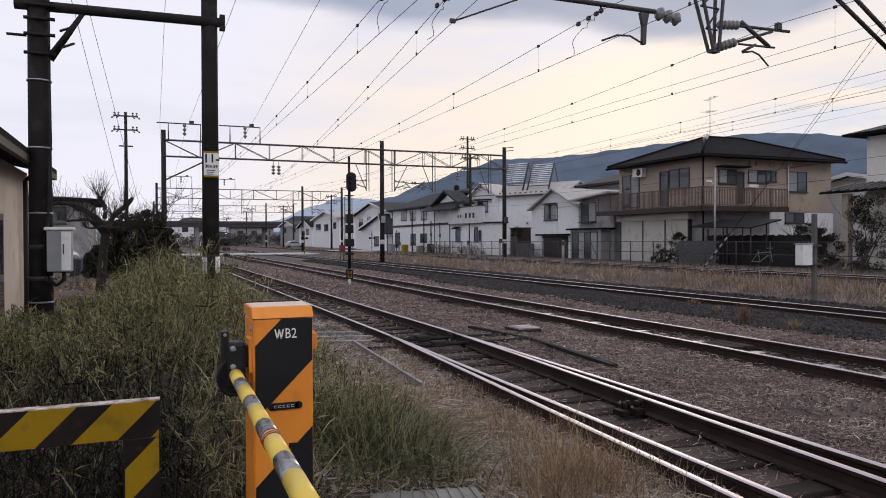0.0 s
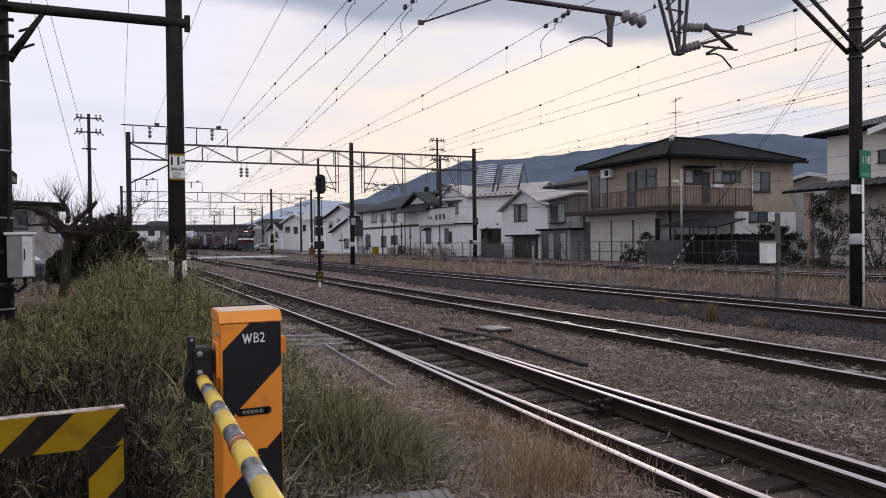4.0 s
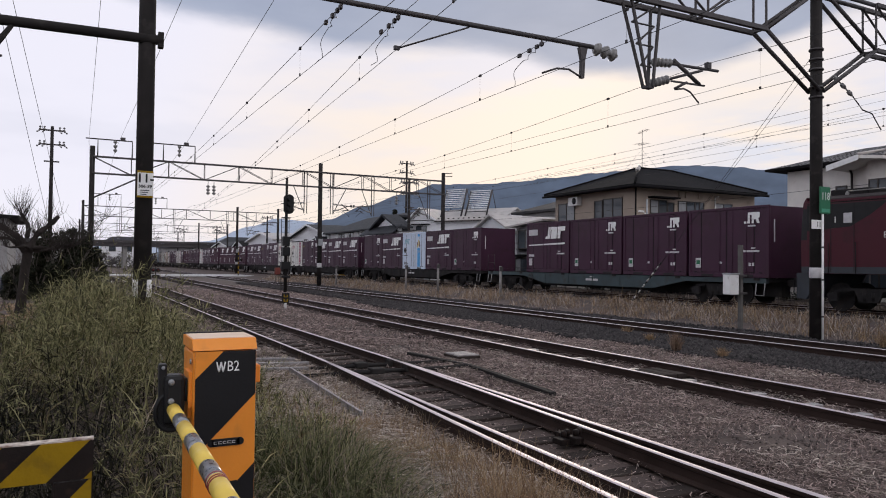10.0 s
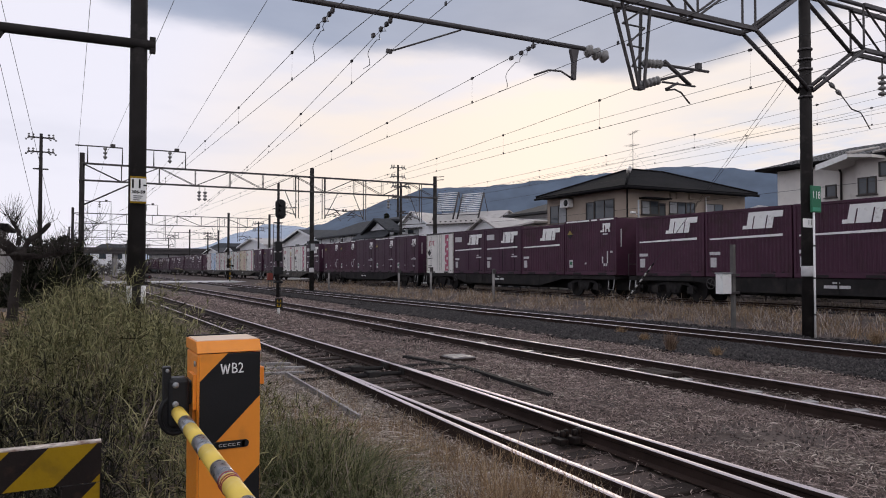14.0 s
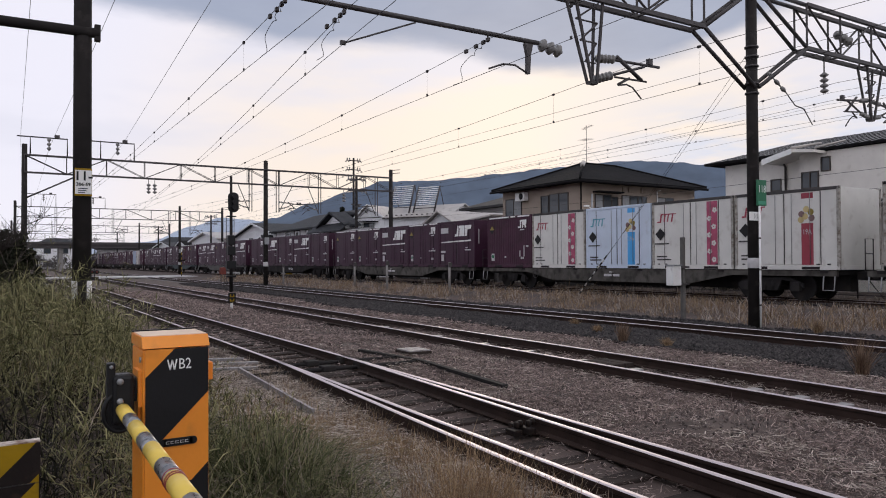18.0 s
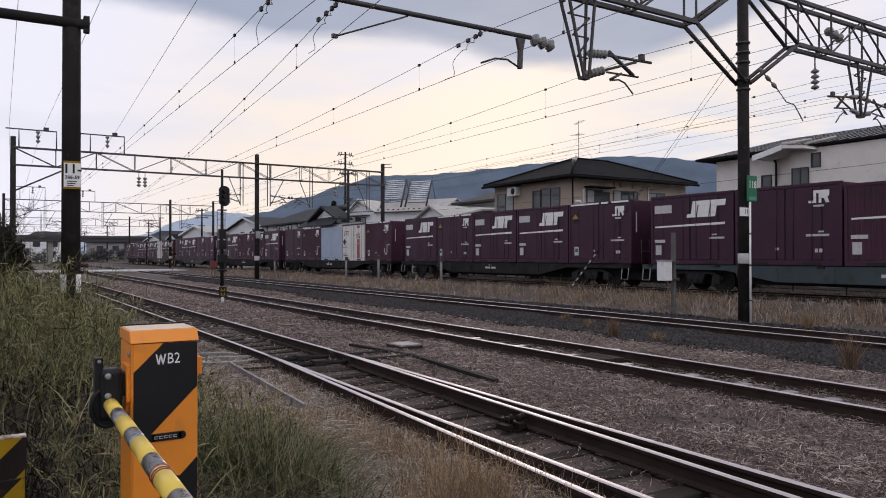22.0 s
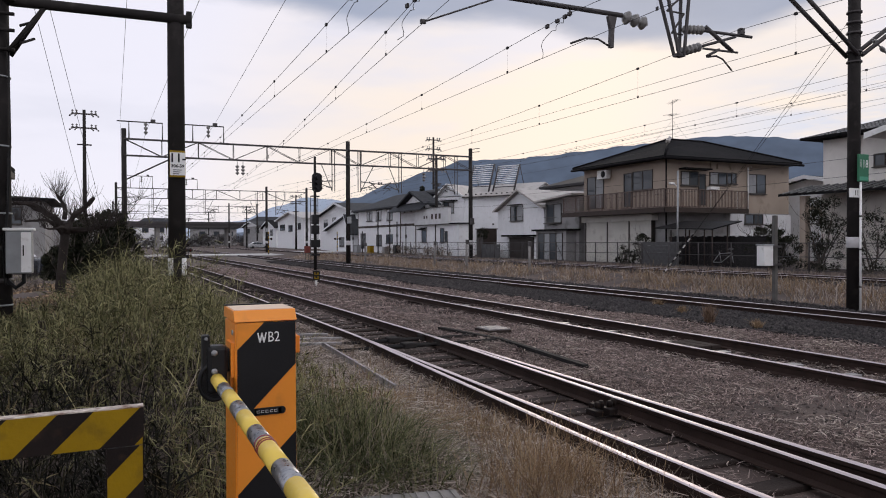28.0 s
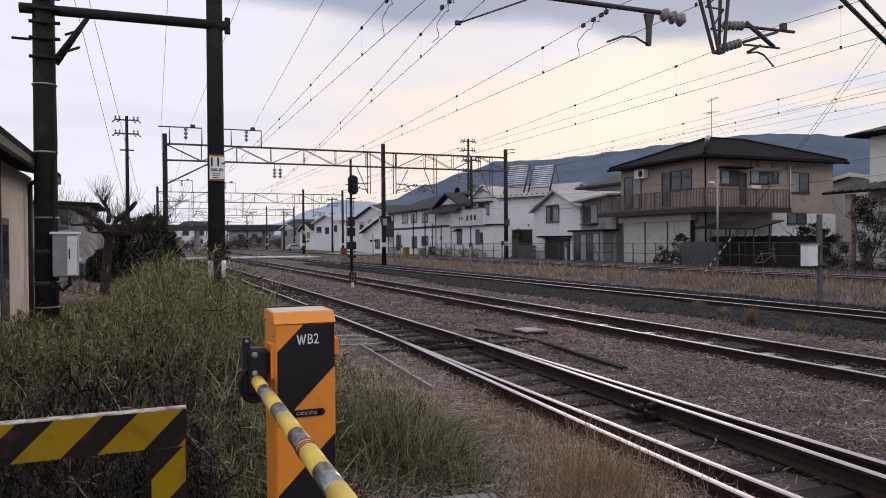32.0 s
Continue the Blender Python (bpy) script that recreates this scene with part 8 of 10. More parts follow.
for i in range(26):
    yy = 4.7 + i * 0.41
    tube(bm, (SX + 0.44, yy, 3.068), (SX - 4.3, yy, 4.085), 0.012, 0.012, 5)
part("roof_ribs", bm, M_ROOF, rf)
bm = bmesh.new()
bx(bm, SX + 0.38, SX + 0.46, 4.6, 15.2, 2.88, 2.985)
part("eave_board", bm, M_TIMBER, shed)
bm = bmesh.new()
fr.box(bm, 11.70, 11.76, 0.1, 3.0, 0.0, 0.05)
part("corner_strip", bm, M_TIMBER, shed)
bm = bmesh.new()
fr.box(bm, 11.85, 12.45, 0.32, 2.15, 0.0, 0.03)
sd = part("door", bm, M_BLACK, shed, "narrow dark door")
bm = bmesh.new()
fr.box(bm, 11.93, 12.37, 0.45, 2.05, 0.03, 0.034)
part("door_panel", bm, M_GLASS, sd)
bm = bmesh.new()
fr.box(bm, 12.1, 12.16, 1.15, 1.25, 0.034, 0.08)
part("handle", bm, M_GALV, sd)
bm = bmesh.new()
tube(bm, (SX + 0.08, 14.2, 0.3), (SX + 0.08, 14.2, 2.8), 0.04, 0.04, 8)
tube(bm, (SX + 0.08, 14.2, 2.8), (SX + 0.35, 14.2, 2.98), 0.035, 0.035, 8)
part("downpipe", bm, M_TIMBER, shed)
for z in (0.55, 0.9, 1.25, 1.6, 1.95, 2.3, 2.65):
    bm = bmesh.new()
    fr.box(bm, 12.52, 14.98, z, z + 0.012, 0.001, 0.006)
    part("board_seam", bm, M_CREAM, shed)
bm = bmesh.new()
tube(bm, (SX - 0.6, 12.6, 3.3), (SX - 0.6, 12.6, 4.0), 0.06, 0.06, 10)
part("flue", bm, M_STEEL, shed)


def car(x, y, rz, col, label):
    c = thing("car", (x, y, 0.15), label, "car", "parked cars", rz=rz)
    prof = [(-1.9, 0.35), (-1.9, 0.75), (-1.75, 0.88), (-0.95, 0.98), (-0.35, 1.42), (0.9, 1.45), (1.6, 1.05), (1.85, 0.95), (1.9, 0.4)]
    bm = bmesh.new()
    poly(bm, [(-0.8, yy, z) for yy, z in prof], (1.6, 0, 0))
    bmesh.ops.recalc_face_normals(bm, faces=bm.faces)
    bmesh.ops.bevel(bm, geom=bm.edges[:], offset=0.07, segments=2, affect="EDGES", profile=0.5)
    part("body", bm, col, c)
    for s in (-1, 1):
        bm = bmesh.new()
        poly(bm, [(s * 0.802, yy, z) for yy, z in ((-0.85, 1.0), (-0.32, 1.36), (0.85, 1.38), (1.35, 1.05))], (s * 0.01, 0, 0))
        part("side_window", bm, M_GLASS, c)
        for yy in (-1.2, 1.2):
            bm = bmesh.new()
            lathe(bm, [(0.31, -0.09), (0.31, 0.09), (0.2, 0.1)], pose(s * 0.74, yy, 0.31, 0, 90 * s, 0), 18)
            part("wheel", bm, M_BLACK, c)
        bm = bmesh.new()
        bbx(bm, s * 0.45 - 0.18, s * 0.45 + 0.18, -1.93, -1.86, 0.66, 0.8, 0.02)
        part("headlight", bm, M_WHITE, c)
    bm = bmesh.new()
    poly(bm, [(-0.68, -0.93, 1.03), (0.68, -0.93, 1.03), (0.62, -0.42, 1.40), (-0.62, -0.42, 1.40)], (0, -0.02, 0.02))
    part("windscreen", bm, M_GLASS, c)
    return c


M_CARDK = mat("dark_blue_car_paint", (0.02, 0.024, 0.035), 0.25, 0.2, var=0.05, bump=0.0, coat=0.6)
M_CARSI = mat("silver_car_paint", (0.45, 0.46, 0.48), 0.3, 0.5, var=0.05, bump=0.0, coat=0.5)
car(-0.6, 31.5, 96, M_CARDK, "dark blue car parked behind the hedge")
car(-3.6, 32.0, 84, M_CARDK, "dark blue car parked beside the road")
car(27.5, 148.0, 0, M_CARSI, "small pale car on the far road")
car(27.0, 143.0, 90, M_CARSI, "small pale car on the far road")

lh = thing("house", (0, 0, 0), "dim grey two-storey house behind bare trees", "house")
wall_box(lh, -16.0, -3.6, 52.0, 60.0, 0.0, 4.3, M_WALLG)
hip_roof(lh, -16.7, -3.0, 51.3, 60.7, 4.3, 4.9, -12.5, -7.0, 56.0, M_ROOF)
window(lh, Face("x", 52.0), -6.4, -4.9, 2.9, 3.9, 2, True)
window(lh, Face("x", 52.0), -10.0, -8.2, 2.9, 3.9, 2, True)
lh2 = thing("house", (0, 0, 0), "distant pale low building beyond the tracks", "house")
wall_box(lh2, -30.0, -12.0, 100.0, 112.0, 0.0, 6.0, M_WALLW)
hip_roof(lh2, -31, -11, 99, 113, 6.0, 8.0, -26, -16, 106.0, M_TILE)
br = thing("road_overpass", (0, 0, 0), "distant grey road overpass on concrete piers", "overpass")
bm = bmesh.new()
bx(bm, -60, 70, 198, 206, 5.4, 6.3)
part("deck", bm, M_STEEL, br)
bm = bmesh.new()
bx(bm, -60, 70, 197.6, 197.9, 6.3, 6.9)
part("parapet", bm, M_STEEL, br)
for x in (-42, -20, -4, 12, 30, 50):
    bm = bmesh.new()
    bx(bm, x - 0.5, x + 0.5, 199, 205, -0.5, 5.4)
    part("pier", bm, M_CONC, br)
for i, (x0, x1, yy, h, mm) in enumerate(((8, 22, 240, 7, M_WALLW), (26, 40, 250, 6, M_WALLG), (-14, 2, 236, 5.5, M_WALLG), (44, 60, 245, 8, M_WALLW), (-40, -20, 250, 7, M_WALLW))):
    fb = thing("far_building", (0, 0, 0), "hazy distant building behind the overpass", "building", "distant buildings")
    wall_box(fb, x0, x1, yy, yy + 10, 0, h, mm)
    hip_roof(fb, x0 - 0.6, x1 + 0.6, yy - 0.6, yy + 10.6, h, h + 2.2, x0 + 3, x1 - 3, yy + 5, M_TILE)
    for k in range(3):
        u = x0 + 2 + k * (x1 - x0 - 4) / 2.2
        window(fb, Face("x", yy), u, u + 1.8, h - 2.4, h - 1.0, 2)
# far level crossing: pale road strip and small barriers
rd = thing("road", (0, 0, 0), "pale asphalt road crossing the tracks", "road", kind="structure")
bm = bmesh.new()
bx(bm, -9.0, 21.9, 85.0, 93.0, 0.05, 0.165)
bx(bm, 21.9, 60, 85.0, 93.0, 0.05, 0.44)
part("carriageway", bm, mat("pale_asphalt", (0.46, 0.45, 0.45), 0.5, var=0.12, scale=0.5, bump=0.1), rd)
for x in (17.5, 2.0, 26.0):
    cs = thing("crossing_post", (x, 86.5, 0.1), "striped crossing post with warning lamps", "crossing post", "crossing posts")
    for i in range(10):
        bm = bmesh.new()
        tube(bm, (0, 0, i * 0.28), (0, 0, (i + 1) * 0.28), 0.06, 0.06, 8)
        part("band", bm, M_YELLOW if i % 2 else M_BLACK, cs)
    bm = bmesh.new()
    for s in (-0.3, 0.3):
        lathe(bm, [(0.14, 0.0), (0.14, 0.05), (0.05, 0.06)], pose(s, -0.08, 1.9, 90, 0, 0), 12)
    bx(bm, -0.4, 0.4, -0.06, 0.0, 1.85, 1.95)
    part("warning_lamp", bm, M_RUSTBLK, cs)
rs = thing("track_relay", (5.9, 73.5, 0.0), "black round relay housing beside the track", "relay housing")
bm = bmesh.new()
lathe(bm, [(0.35, 0.0), (0.35, 0.5), (0.2, 0.9), (0.25, 1.0), (0.1, 1.1)], None, 14)
part("housing", bm, M_BLACK, rs)

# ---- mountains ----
# base colour of the wooded hills carries the blue of the haze
M_HILL = mat("haze_blue_wooded_hills", (0.092, 0.123, 0.174), 1.0, var=0.22, scale=0.012, bump=0.0, fine=0.06)
# paler again: distance haze laid into the snowy hills' base colour
M_HILLF = mat("haze_pale_snowy_hills", (0.37, 0.43, 0.53), 1.0, var=0.15, scale=0.004, bump=0.0, fine=0.02)


def ridge(name, dist, az0, az1, elev, material, label, rough, seed):
    """A hill range round the view; elev(az) gives its height in degrees."""
    vs, fs = [], []
    n = 260
    rows = 10
    for i in range(n + 1):
        az = az0 + (az1 - az0) * i / n
        e = elev(az) + rough * (noise.noise((az * 0.9, seed, 0)) + 0.5 * noise.noise((az * 2.7, seed, 5)) + 0.25 * noise.noise((az * 7.0, seed, 9)))
        for j in range(rows + 1):
            f = j / rows
            d = dist * (0.72 + 0.28 * f)
            z = d * math.tan(radians(max(0.2, e))) * (f ** 1.25)
            z += dist * 0.006 * noise.noise((az * 0.7, f * 3, seed)) * (1 - f)
            vs.append((d * math.sin(radians(az)), d * math.cos(radians(az)), z - 6))
    for i in range(n):
        for j in range(rows):
            a = i * (rows + 1) + j
            fs.append((a, a + rows + 1, a + rows + 2, a + 1))
    ob = stuff(name, vs, fs, material, label, "mountains", kind="structure")
    for p in ob.data.polygons:
        p.use_smooth = True
    return ob


def interp(pts):
    def f(az):
        for (a, ea), (b, eb) in zip(pts, pts[1:]):
            if a <= az <= b:
                u = (az - a) / (b - a)
                return ea + (eb - ea) * u * u * (3 - 2 * u)
        return pts[0][1] if az < pts[0][0] else pts[-1][1]
    return f


ridge("mountain_backdrop", 1900, 9, 100, interp([(9, 0.9), (15, 2.3), (18.2, 3.6), (21.0, 4.75), (24.0, 5.75), (27.0, 6.6), (30.7, 6.65), (33.2, 6.85), (36.5, 7.2), (39.6, 7.5), (45.6, 7.9), (49.4, 7.7), (51.3, 7.4), (70, 6.7), (100, 5.0)]), M_HILL, "dark wooded mountains behind the town, tinted blue for haze", 0.09, 1.7)
ridge("far_mountain_backdrop", 3200, -30, 60, interp([(-30, 1.2), (0, 1.1), (6, 1.5), (9, 1.65), (12.4, 2.9), (14.2, 3.55), (16, 3.45), (19, 3.0), (60, 2.0)]), M_HILLF, "far mountains paled in colour for haze", 0.08, 4.2)

# ---- plants and stones ----
RNG = np.random.default_rng(7)
GN = np.array([[gz(x, y) for x in np.arange(-9, 31, 0.4)] for y in np.arange(-4, 72, 0.4)])


def ground_at(x, y):
    i = np.clip((x + 9) / 0.4, 0, GN.shape[1] - 1.001)
    j = np.clip((y + 4) / 0.4, 0, GN.shape[0] - 1.001)
    a, b = i.astype(int), j.astype(int)
    u, v = i - a, j - b
    return GN[b, a] * (1 - u) * (1 - v) + GN[b, a + 1] * u * (1 - v) + GN[b + 1, a] * (1 - u) * v + GN[b + 1, a + 1] * u * v


def leaf_mat(name, a, b, c, rough=0.75, through_light=0.4):
    """Colours picked per blade between three tones."""
    m = bpy.data.materials.new(name)
    m.use_nodes = True
    nt = m.node_tree
    p = nt.nodes["Principled BSDF"]
    g = nt.nodes.new("ShaderNodeNewGeometry")
    r = nt.nodes.new("ShaderNodeValToRGB")
    r.color_ramp.elements[0].color, r.color_ramp.elements[1].color = (*a, 1), (*c, 1)
    r.color_ramp.elements.new(0.5).color = (*b, 1)
    nt.links.new(g.outputs["Random Per Island"], r.inputs[0])
    nt.links.new(r.outputs[0], p.inputs["Base Color"])
    p.inputs["Roughness"].default_value = rough
    p.inputs["Specular IOR Level"].default_value = 0.2
    tr = nt.nodes.new("ShaderNodeBsdfTranslucent")
    nt.links.new(r.outputs[0], tr.inputs["Color"])
    mx = nt.nodes.new("ShaderNodeMixShader")
    mx.inputs[0].default_value = through_light
    nt.links.new(p.outputs[0], mx.inputs[1])
    nt.links.new(tr.outputs[0], mx.inputs[2])
    nt.links.new(mx.outputs[0], nt.nodes["Material Output"].inputs["Surface"])
    return m


M_GRASS = leaf_mat("olive_bamboo_grass", (0.016, 0.0165, 0.009), (0.136, 0.136, 0.061), (0.45, 0.42, 0.23), 0.72, 0.42)
M_DRYLEAF = leaf_mat("olive_brown_withered_leaf", (0.030, 0.023, 0.012), (0.125, 0.100, 0.052), (0.36, 0.295, 0.17), 0.75, 0.38)
# grass tones darkened to the shade behind the guard fence
M_UNDERSHADE = leaf_mat("shade_dark_undergrowth", (0.002, 0.002, 0.0015), (0.006, 0.0058, 0.0035), (0.028, 0.025, 0.014), 0.8, 0.2)
M_TUSS = leaf_mat("green_tussock_grass", (0.024, 0.030, 0.013), (0.095, 0.108, 0.050), (0.35, 0.335, 0.19), 0.70, 0.38)
M_STRAW = leaf_mat("dry_straw", (0.105, 0.079, 0.061), (0.25, 0.198, 0.160), (0.46, 0.39, 0.325))
M_REDSTRAW = leaf_mat("russet_dry_grass", (0.110, 0.068, 0.042), (0.275, 0.185, 0.112), (0.52, 0.39, 0.25))
M_PALE = leaf_mat("bleached_straw", (0.18, 0.145, 0.12), (0.42, 0.355, 0.31), (0.70, 0.62, 0.56), 0.7, 0.25)
M_MATT = leaf_mat("dead_grass_mat", (0.088, 0.066, 0.062), (0.262, 0.200, 0.186), (0.60, 0.485, 0.445))
M_LEAFDK = leaf_mat("dark_evergreen_leaf", (0.008, 0.010, 0.006), (0.018, 0.021, 0.012), (0.036, 0.036, 0.022), 0.8, 0.15)
M_RUSTTUFT = leaf_mat("rust_orange_tuft", (0.075, 0.048, 0.036), (0.190, 0.122, 0.085), (0.34, 0.245, 0.17), 0.75, 0.35)
# twig tones lifted to grey, so the distance haze sits in the colour
M_HAZELEAF = leaf_mat("haze_greyed_winter_twigs", (0.055, 0.052, 0.055), (0.10, 0.094, 0.096), (0.16, 0.15, 0.15), 0.9, 0.3)
M_BARK = mat("grey_brown_bark", (0.085, 0.070, 0.060), 0.95, var=0.35, scale=6, bump=0.6)


def big_mesh(name, verts, faces_tri, faces_quad, material, label, category, kind="stuff", parent=None):
    me = bpy.data.meshes.new(name)
    nv, nt, nq = len(verts), len(faces_tri), len(faces_quad)
    me.vertices.add(nv)
    me.vertices.foreach_set("co", verts.astype(np.float32).ravel())
    loops = np.concatenate([faces_quad.ravel(), faces_tri.ravel()]).astype(np.int32)
    me.loops.add(len(loops))
    me.loops.foreach_set("vertex_index", loops)
    me.polygons.add(nt + nq)
    starts = np.concatenate([np.arange(nq) * 4, nq * 4 + np.arange(nt) * 3]).astype(np.int32)
    me.polygons.foreach_set("loop_start", starts)
    me.update(calc_edges=True)
    me.validate()
    me.materials.append(material)
    ob = new(name, me)
    if parent:
        ob.parent = parent
    if parent:
        return ob
    return tagged(ob, label, category, "", kind)


def blades(name, x, y, h, w, lean, material, label, z=None, droop=0.35, category="grass"):
    """One bent tapering blade at each place: three joints and a tip."""
    n = len(x)
    z = ground_at(x, y) - 0.02 if z is None else z
    az, tw = RNG.uniform(0, 2 * np.pi, n), RNG.uniform(0, np.pi, n)
    l = np.abs(RNG.normal(0, lean, n)) + 0.05
    d = np.stack([np.cos(az), np.sin(az)], -1)
    s = np.stack([np.cos(tw), np.sin(tw)], -1) * (w / 2)[:, None]
    vs = []
    for f, k in ((0.0, 1.0), (0.4, 0.9), (0.75, 0.6)):
        out = (h * l * (f + droop * f * f * 2))[:, None] * d
        up = h * (f - droop * l * f * f)
        c = np.stack([x + out[:, 0], y + out[:, 1], z + up], -1)
        for sg in (-1, 1):
            q = c.copy()
            q[:, :2] += sg * k * s
            vs.append(q)
    out = (h * l * (1 + 2 * droop))[:, None] * d
    vs.append(np.stack([x + out[:, 0], y + out[:, 1], z + h * (1 - droop * l * 1.1)], -1))
    verts = np.stack(vs, 1).reshape(-1, 3)
    b = (np.arange(n) * 7)[:, None]
    quads = np.concatenate([b + [0, 1, 3, 2], b + [2, 3, 5, 4]], 0)
    tris = b + [4, 5, 6]
    return big_mesh(name, verts, tris, quads, material, label, category)


def litter(name, x, y, length, width, material, label, rise=0.05):
    """Straws that lie about on the ground, slightly bent."""
    n = len(x)
    z = ground_at(x, y) + RNG.uniform(0.0, rise, n)
    a, t = RNG.uniform(0, 2 * np.pi, n), RNG.normal(0, 0.16, n)
    d = np.stack([np.cos(a), np.sin(a), t], -1) * (length / 2)[:, None]
    s = np.stack([-np.sin(a), np.cos(a), RNG.normal(0, 0.4, n)], -1) * (width / 2)[:, None]
    c = np.stack([x, y, z], -1)
    mid = c.copy()
    mid[:, 2] += length * RNG.uniform(-0.03, 0.09, n)
    mid[:, :2] += (RNG.uniform(-0.12, 0.12, n) * length)[:, None] * np.stack([-np.sin(a), np.cos(a)], -1)
    verts = np.stack([c - d - s, c - d + s, mid - s, mid + s, c + d], 1).reshape(-1, 3)
    b = (np.arange(n) * 5)[:, None]
    return big_mesh(name, verts, b + [2, 3, 4], b + [0, 1, 3, 2], material, label, "grass")


def patchy(x, y, scale, seed):
    return np.array([noise.noise((a * scale, b * scale, seed)) for a, b in zip(x, y)])


def region(n, x0, x1, y0, y1, near=1.0):
    """Places in a rectangle, thicker towards small y."""
    u = RNG.uniform(0, 1, n) ** near
    return RNG.uniform(x0, x1, n), y0 + (y1 - y0) * u


# tall grass on the bank by the masts
def keep(mask, *arrs):
    return [a[mask] for a in arrs]


def shoots(name, x, y, h, per, leaf, width, material, label):
    """Leafy arching stems: a thin stalk and narrow leaves all along its upper part."""
    n = len(x)
    z = ground_at(x, y) - 0.03
    az = RNG.uniform(0, 2 * np.pi, n)
    lean = np.abs(RNG.normal(0.0, 0.42, n)) + 0.06
    f = RNG.uniform(0.18, 1.0, (n, per))
    f[:, 0] = 1.0
    out = (h * lean)[:, None] * f ** 1.6
    px = x[:, None] + np.cos(az)[:, None] * out
    py = y[:, None] + np.sin(az)[:, None] * out
    pz = z[:, None] + h[:, None] * f * (1 - 0.30 * lean[:, None] * f)
    la = az[:, None] + RNG.normal(0, 1.5, (n, per))
    rise = RNG.normal(0.72, 0.38, (n, per))
    ln = leaf * RNG.uniform(0.5, 1.3, (n, per)) * (0.6 + 0.5 * h[:, None])
    d = np.stack([np.cos(la) * np.cos(rise), np.sin(la) * np.cos(rise), np.sin(rise)], -1)
    side = np.stack([-np.sin(la), np.cos(la), RNG.normal(0, 0.5, (n, per))], -1) * (width * RNG.uniform(0.6, 1.3, (n, per)) / 2)[..., None]
    p = np.stack([px, py, pz], -1)
    mid = p + d * (ln * 0.45)[..., None]
    tip = p + d * ln[..., None]
    tip[..., 2] -= ln * RNG.uniform(0.0, 0.38, (n, per))
    verts = np.stack([p - side * 0.4, p + side * 0.4, mid - side, mid + side, tip], 2).reshape(-1, 3)
    b = (np.arange(n * per) * 5)[:, None]
    big_mesh(name, verts, b + [2, 3, 4], b + [0, 1, 3, 2], material, label, "grass")
    blades(name, x, y, h * 0.96, np.full(n, width * 0.45), 0.25, material, label, droop=0.2)


def crest(x, y):
    """How high the growth stands: a ridge along the masts, lower towards the path and the rails."""
    far = np.clip((y - 4.5) / 5.0, 0, 1)
    ridge = np.where(x < 0.45, np.clip((x + 1.15) / 1.3, 0, 1), np.clip((2.3 - x) / 1.5, 0, 1))
    return (0.30 + 0.16 * (1 - far)) + far * ridge * 0.78 + 0.16 * (1 - far) * np.clip((1.6 - x) / 1.5, 0, 1)


def on_bank(x, y):
    edge = 2.2 - 0.7 * np.clip((8.0 - y) / 5.0, 0, 1) + 0.3 * patchy(x, y, 0.8, 2.0)
    m = (x < edge) & ~((y < 2.4) & (np.abs(x) < 0.5)) & (np.hypot(x, y) > 1.9) & ~((np.abs(x - 0.5) < 0.22) & (np.abs(y - 3.42) < 0.22))
    m &= ~((x < -1.98) & (y > 4.8)) & ~((y < 3.9) & (x > 0.15) & (x < 1.2)) & ~((x > 0.95) & (y < 5.0))
    # bare worn ground behind the mast
    m &= ~((x < -0.25 - 0.04 * (y - 9)) & (y > 12.8)) & ~((np.abs(x + 1.45) < 0.2) & (np.abs(y - 11.95) < 0.2))
    return m & (y < 30)


x, y = region(6400, -5.5, 2.5, 1.7, 17, 1.35)
p = patchy(x, y, 0.9, 8.0)
m = on_bank(x, y) & (p > -0.42)
x, y, p = keep(m, x, y, p)
h = crest(x, y) * (1 + 0.55 * p) * RNG.uniform(0.6, 1.15, len(x))
near = y < 7.5
# shoots near the fence get near-black leaves: shade put into the colour
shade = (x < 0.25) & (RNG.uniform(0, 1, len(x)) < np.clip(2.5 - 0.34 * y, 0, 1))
shoots("bamboo_grass", x[shade], y[shade], h[shade] * 0.8, 17, 0.18, 0.010, M_UNDERSHADE, "lower bamboo grass behind the guard fence, coloured dark for shade")
x, y, h, near = keep(~shade, x, y, h, near)
# withered clumps stand among the green
dry = patchy(x, y, 1.5, 77.0) + RNG.normal(0, 0.18, len(x)) > 0.22
h = h * np.where(dry, 0.8, 1.0) * (1 + 0.25 * patchy(x, y, 2.2, 78.0))
shoots("withered_grass", x[dry], y[dry], h[dry], 22, 0.14, 0.0070, M_DRYLEAF, "withered brown bamboo grass among the green")
shoots("bamboo_grass", x[near & ~dry], y[near & ~dry], h[near & ~dry], 30, 0.135, 0.0072, M_GRASS, "leafy olive bamboo grass arching over the bank")
shoots("bamboo_grass", x[~near & ~dry], y[~near & ~dry], h[~near & ~dry], 24, 0.17, 0.0105, M_GRASS, "leafy olive bamboo grass round the mast foot")
x, y = region(24000, -5.5, 2.6, 1.7, 30, 1.8)
p = patchy(x, y, 1.3, 18.0)
m = on_bank(x, y) & (p > -0.35)
x, y, p = keep(m, x, y, p)
h = crest(x, y) * 0.72 * (1 + 0.6 * p) * RNG.uniform(0.4, 1.1, len(x))
w = RNG.uniform(0.005, 0.011, len(x)) * (1 + y / 14)
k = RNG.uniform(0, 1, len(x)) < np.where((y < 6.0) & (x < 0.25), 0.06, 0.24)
# low blades there take the same shade-dark tones
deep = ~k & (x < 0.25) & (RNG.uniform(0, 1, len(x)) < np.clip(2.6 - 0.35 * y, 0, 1))
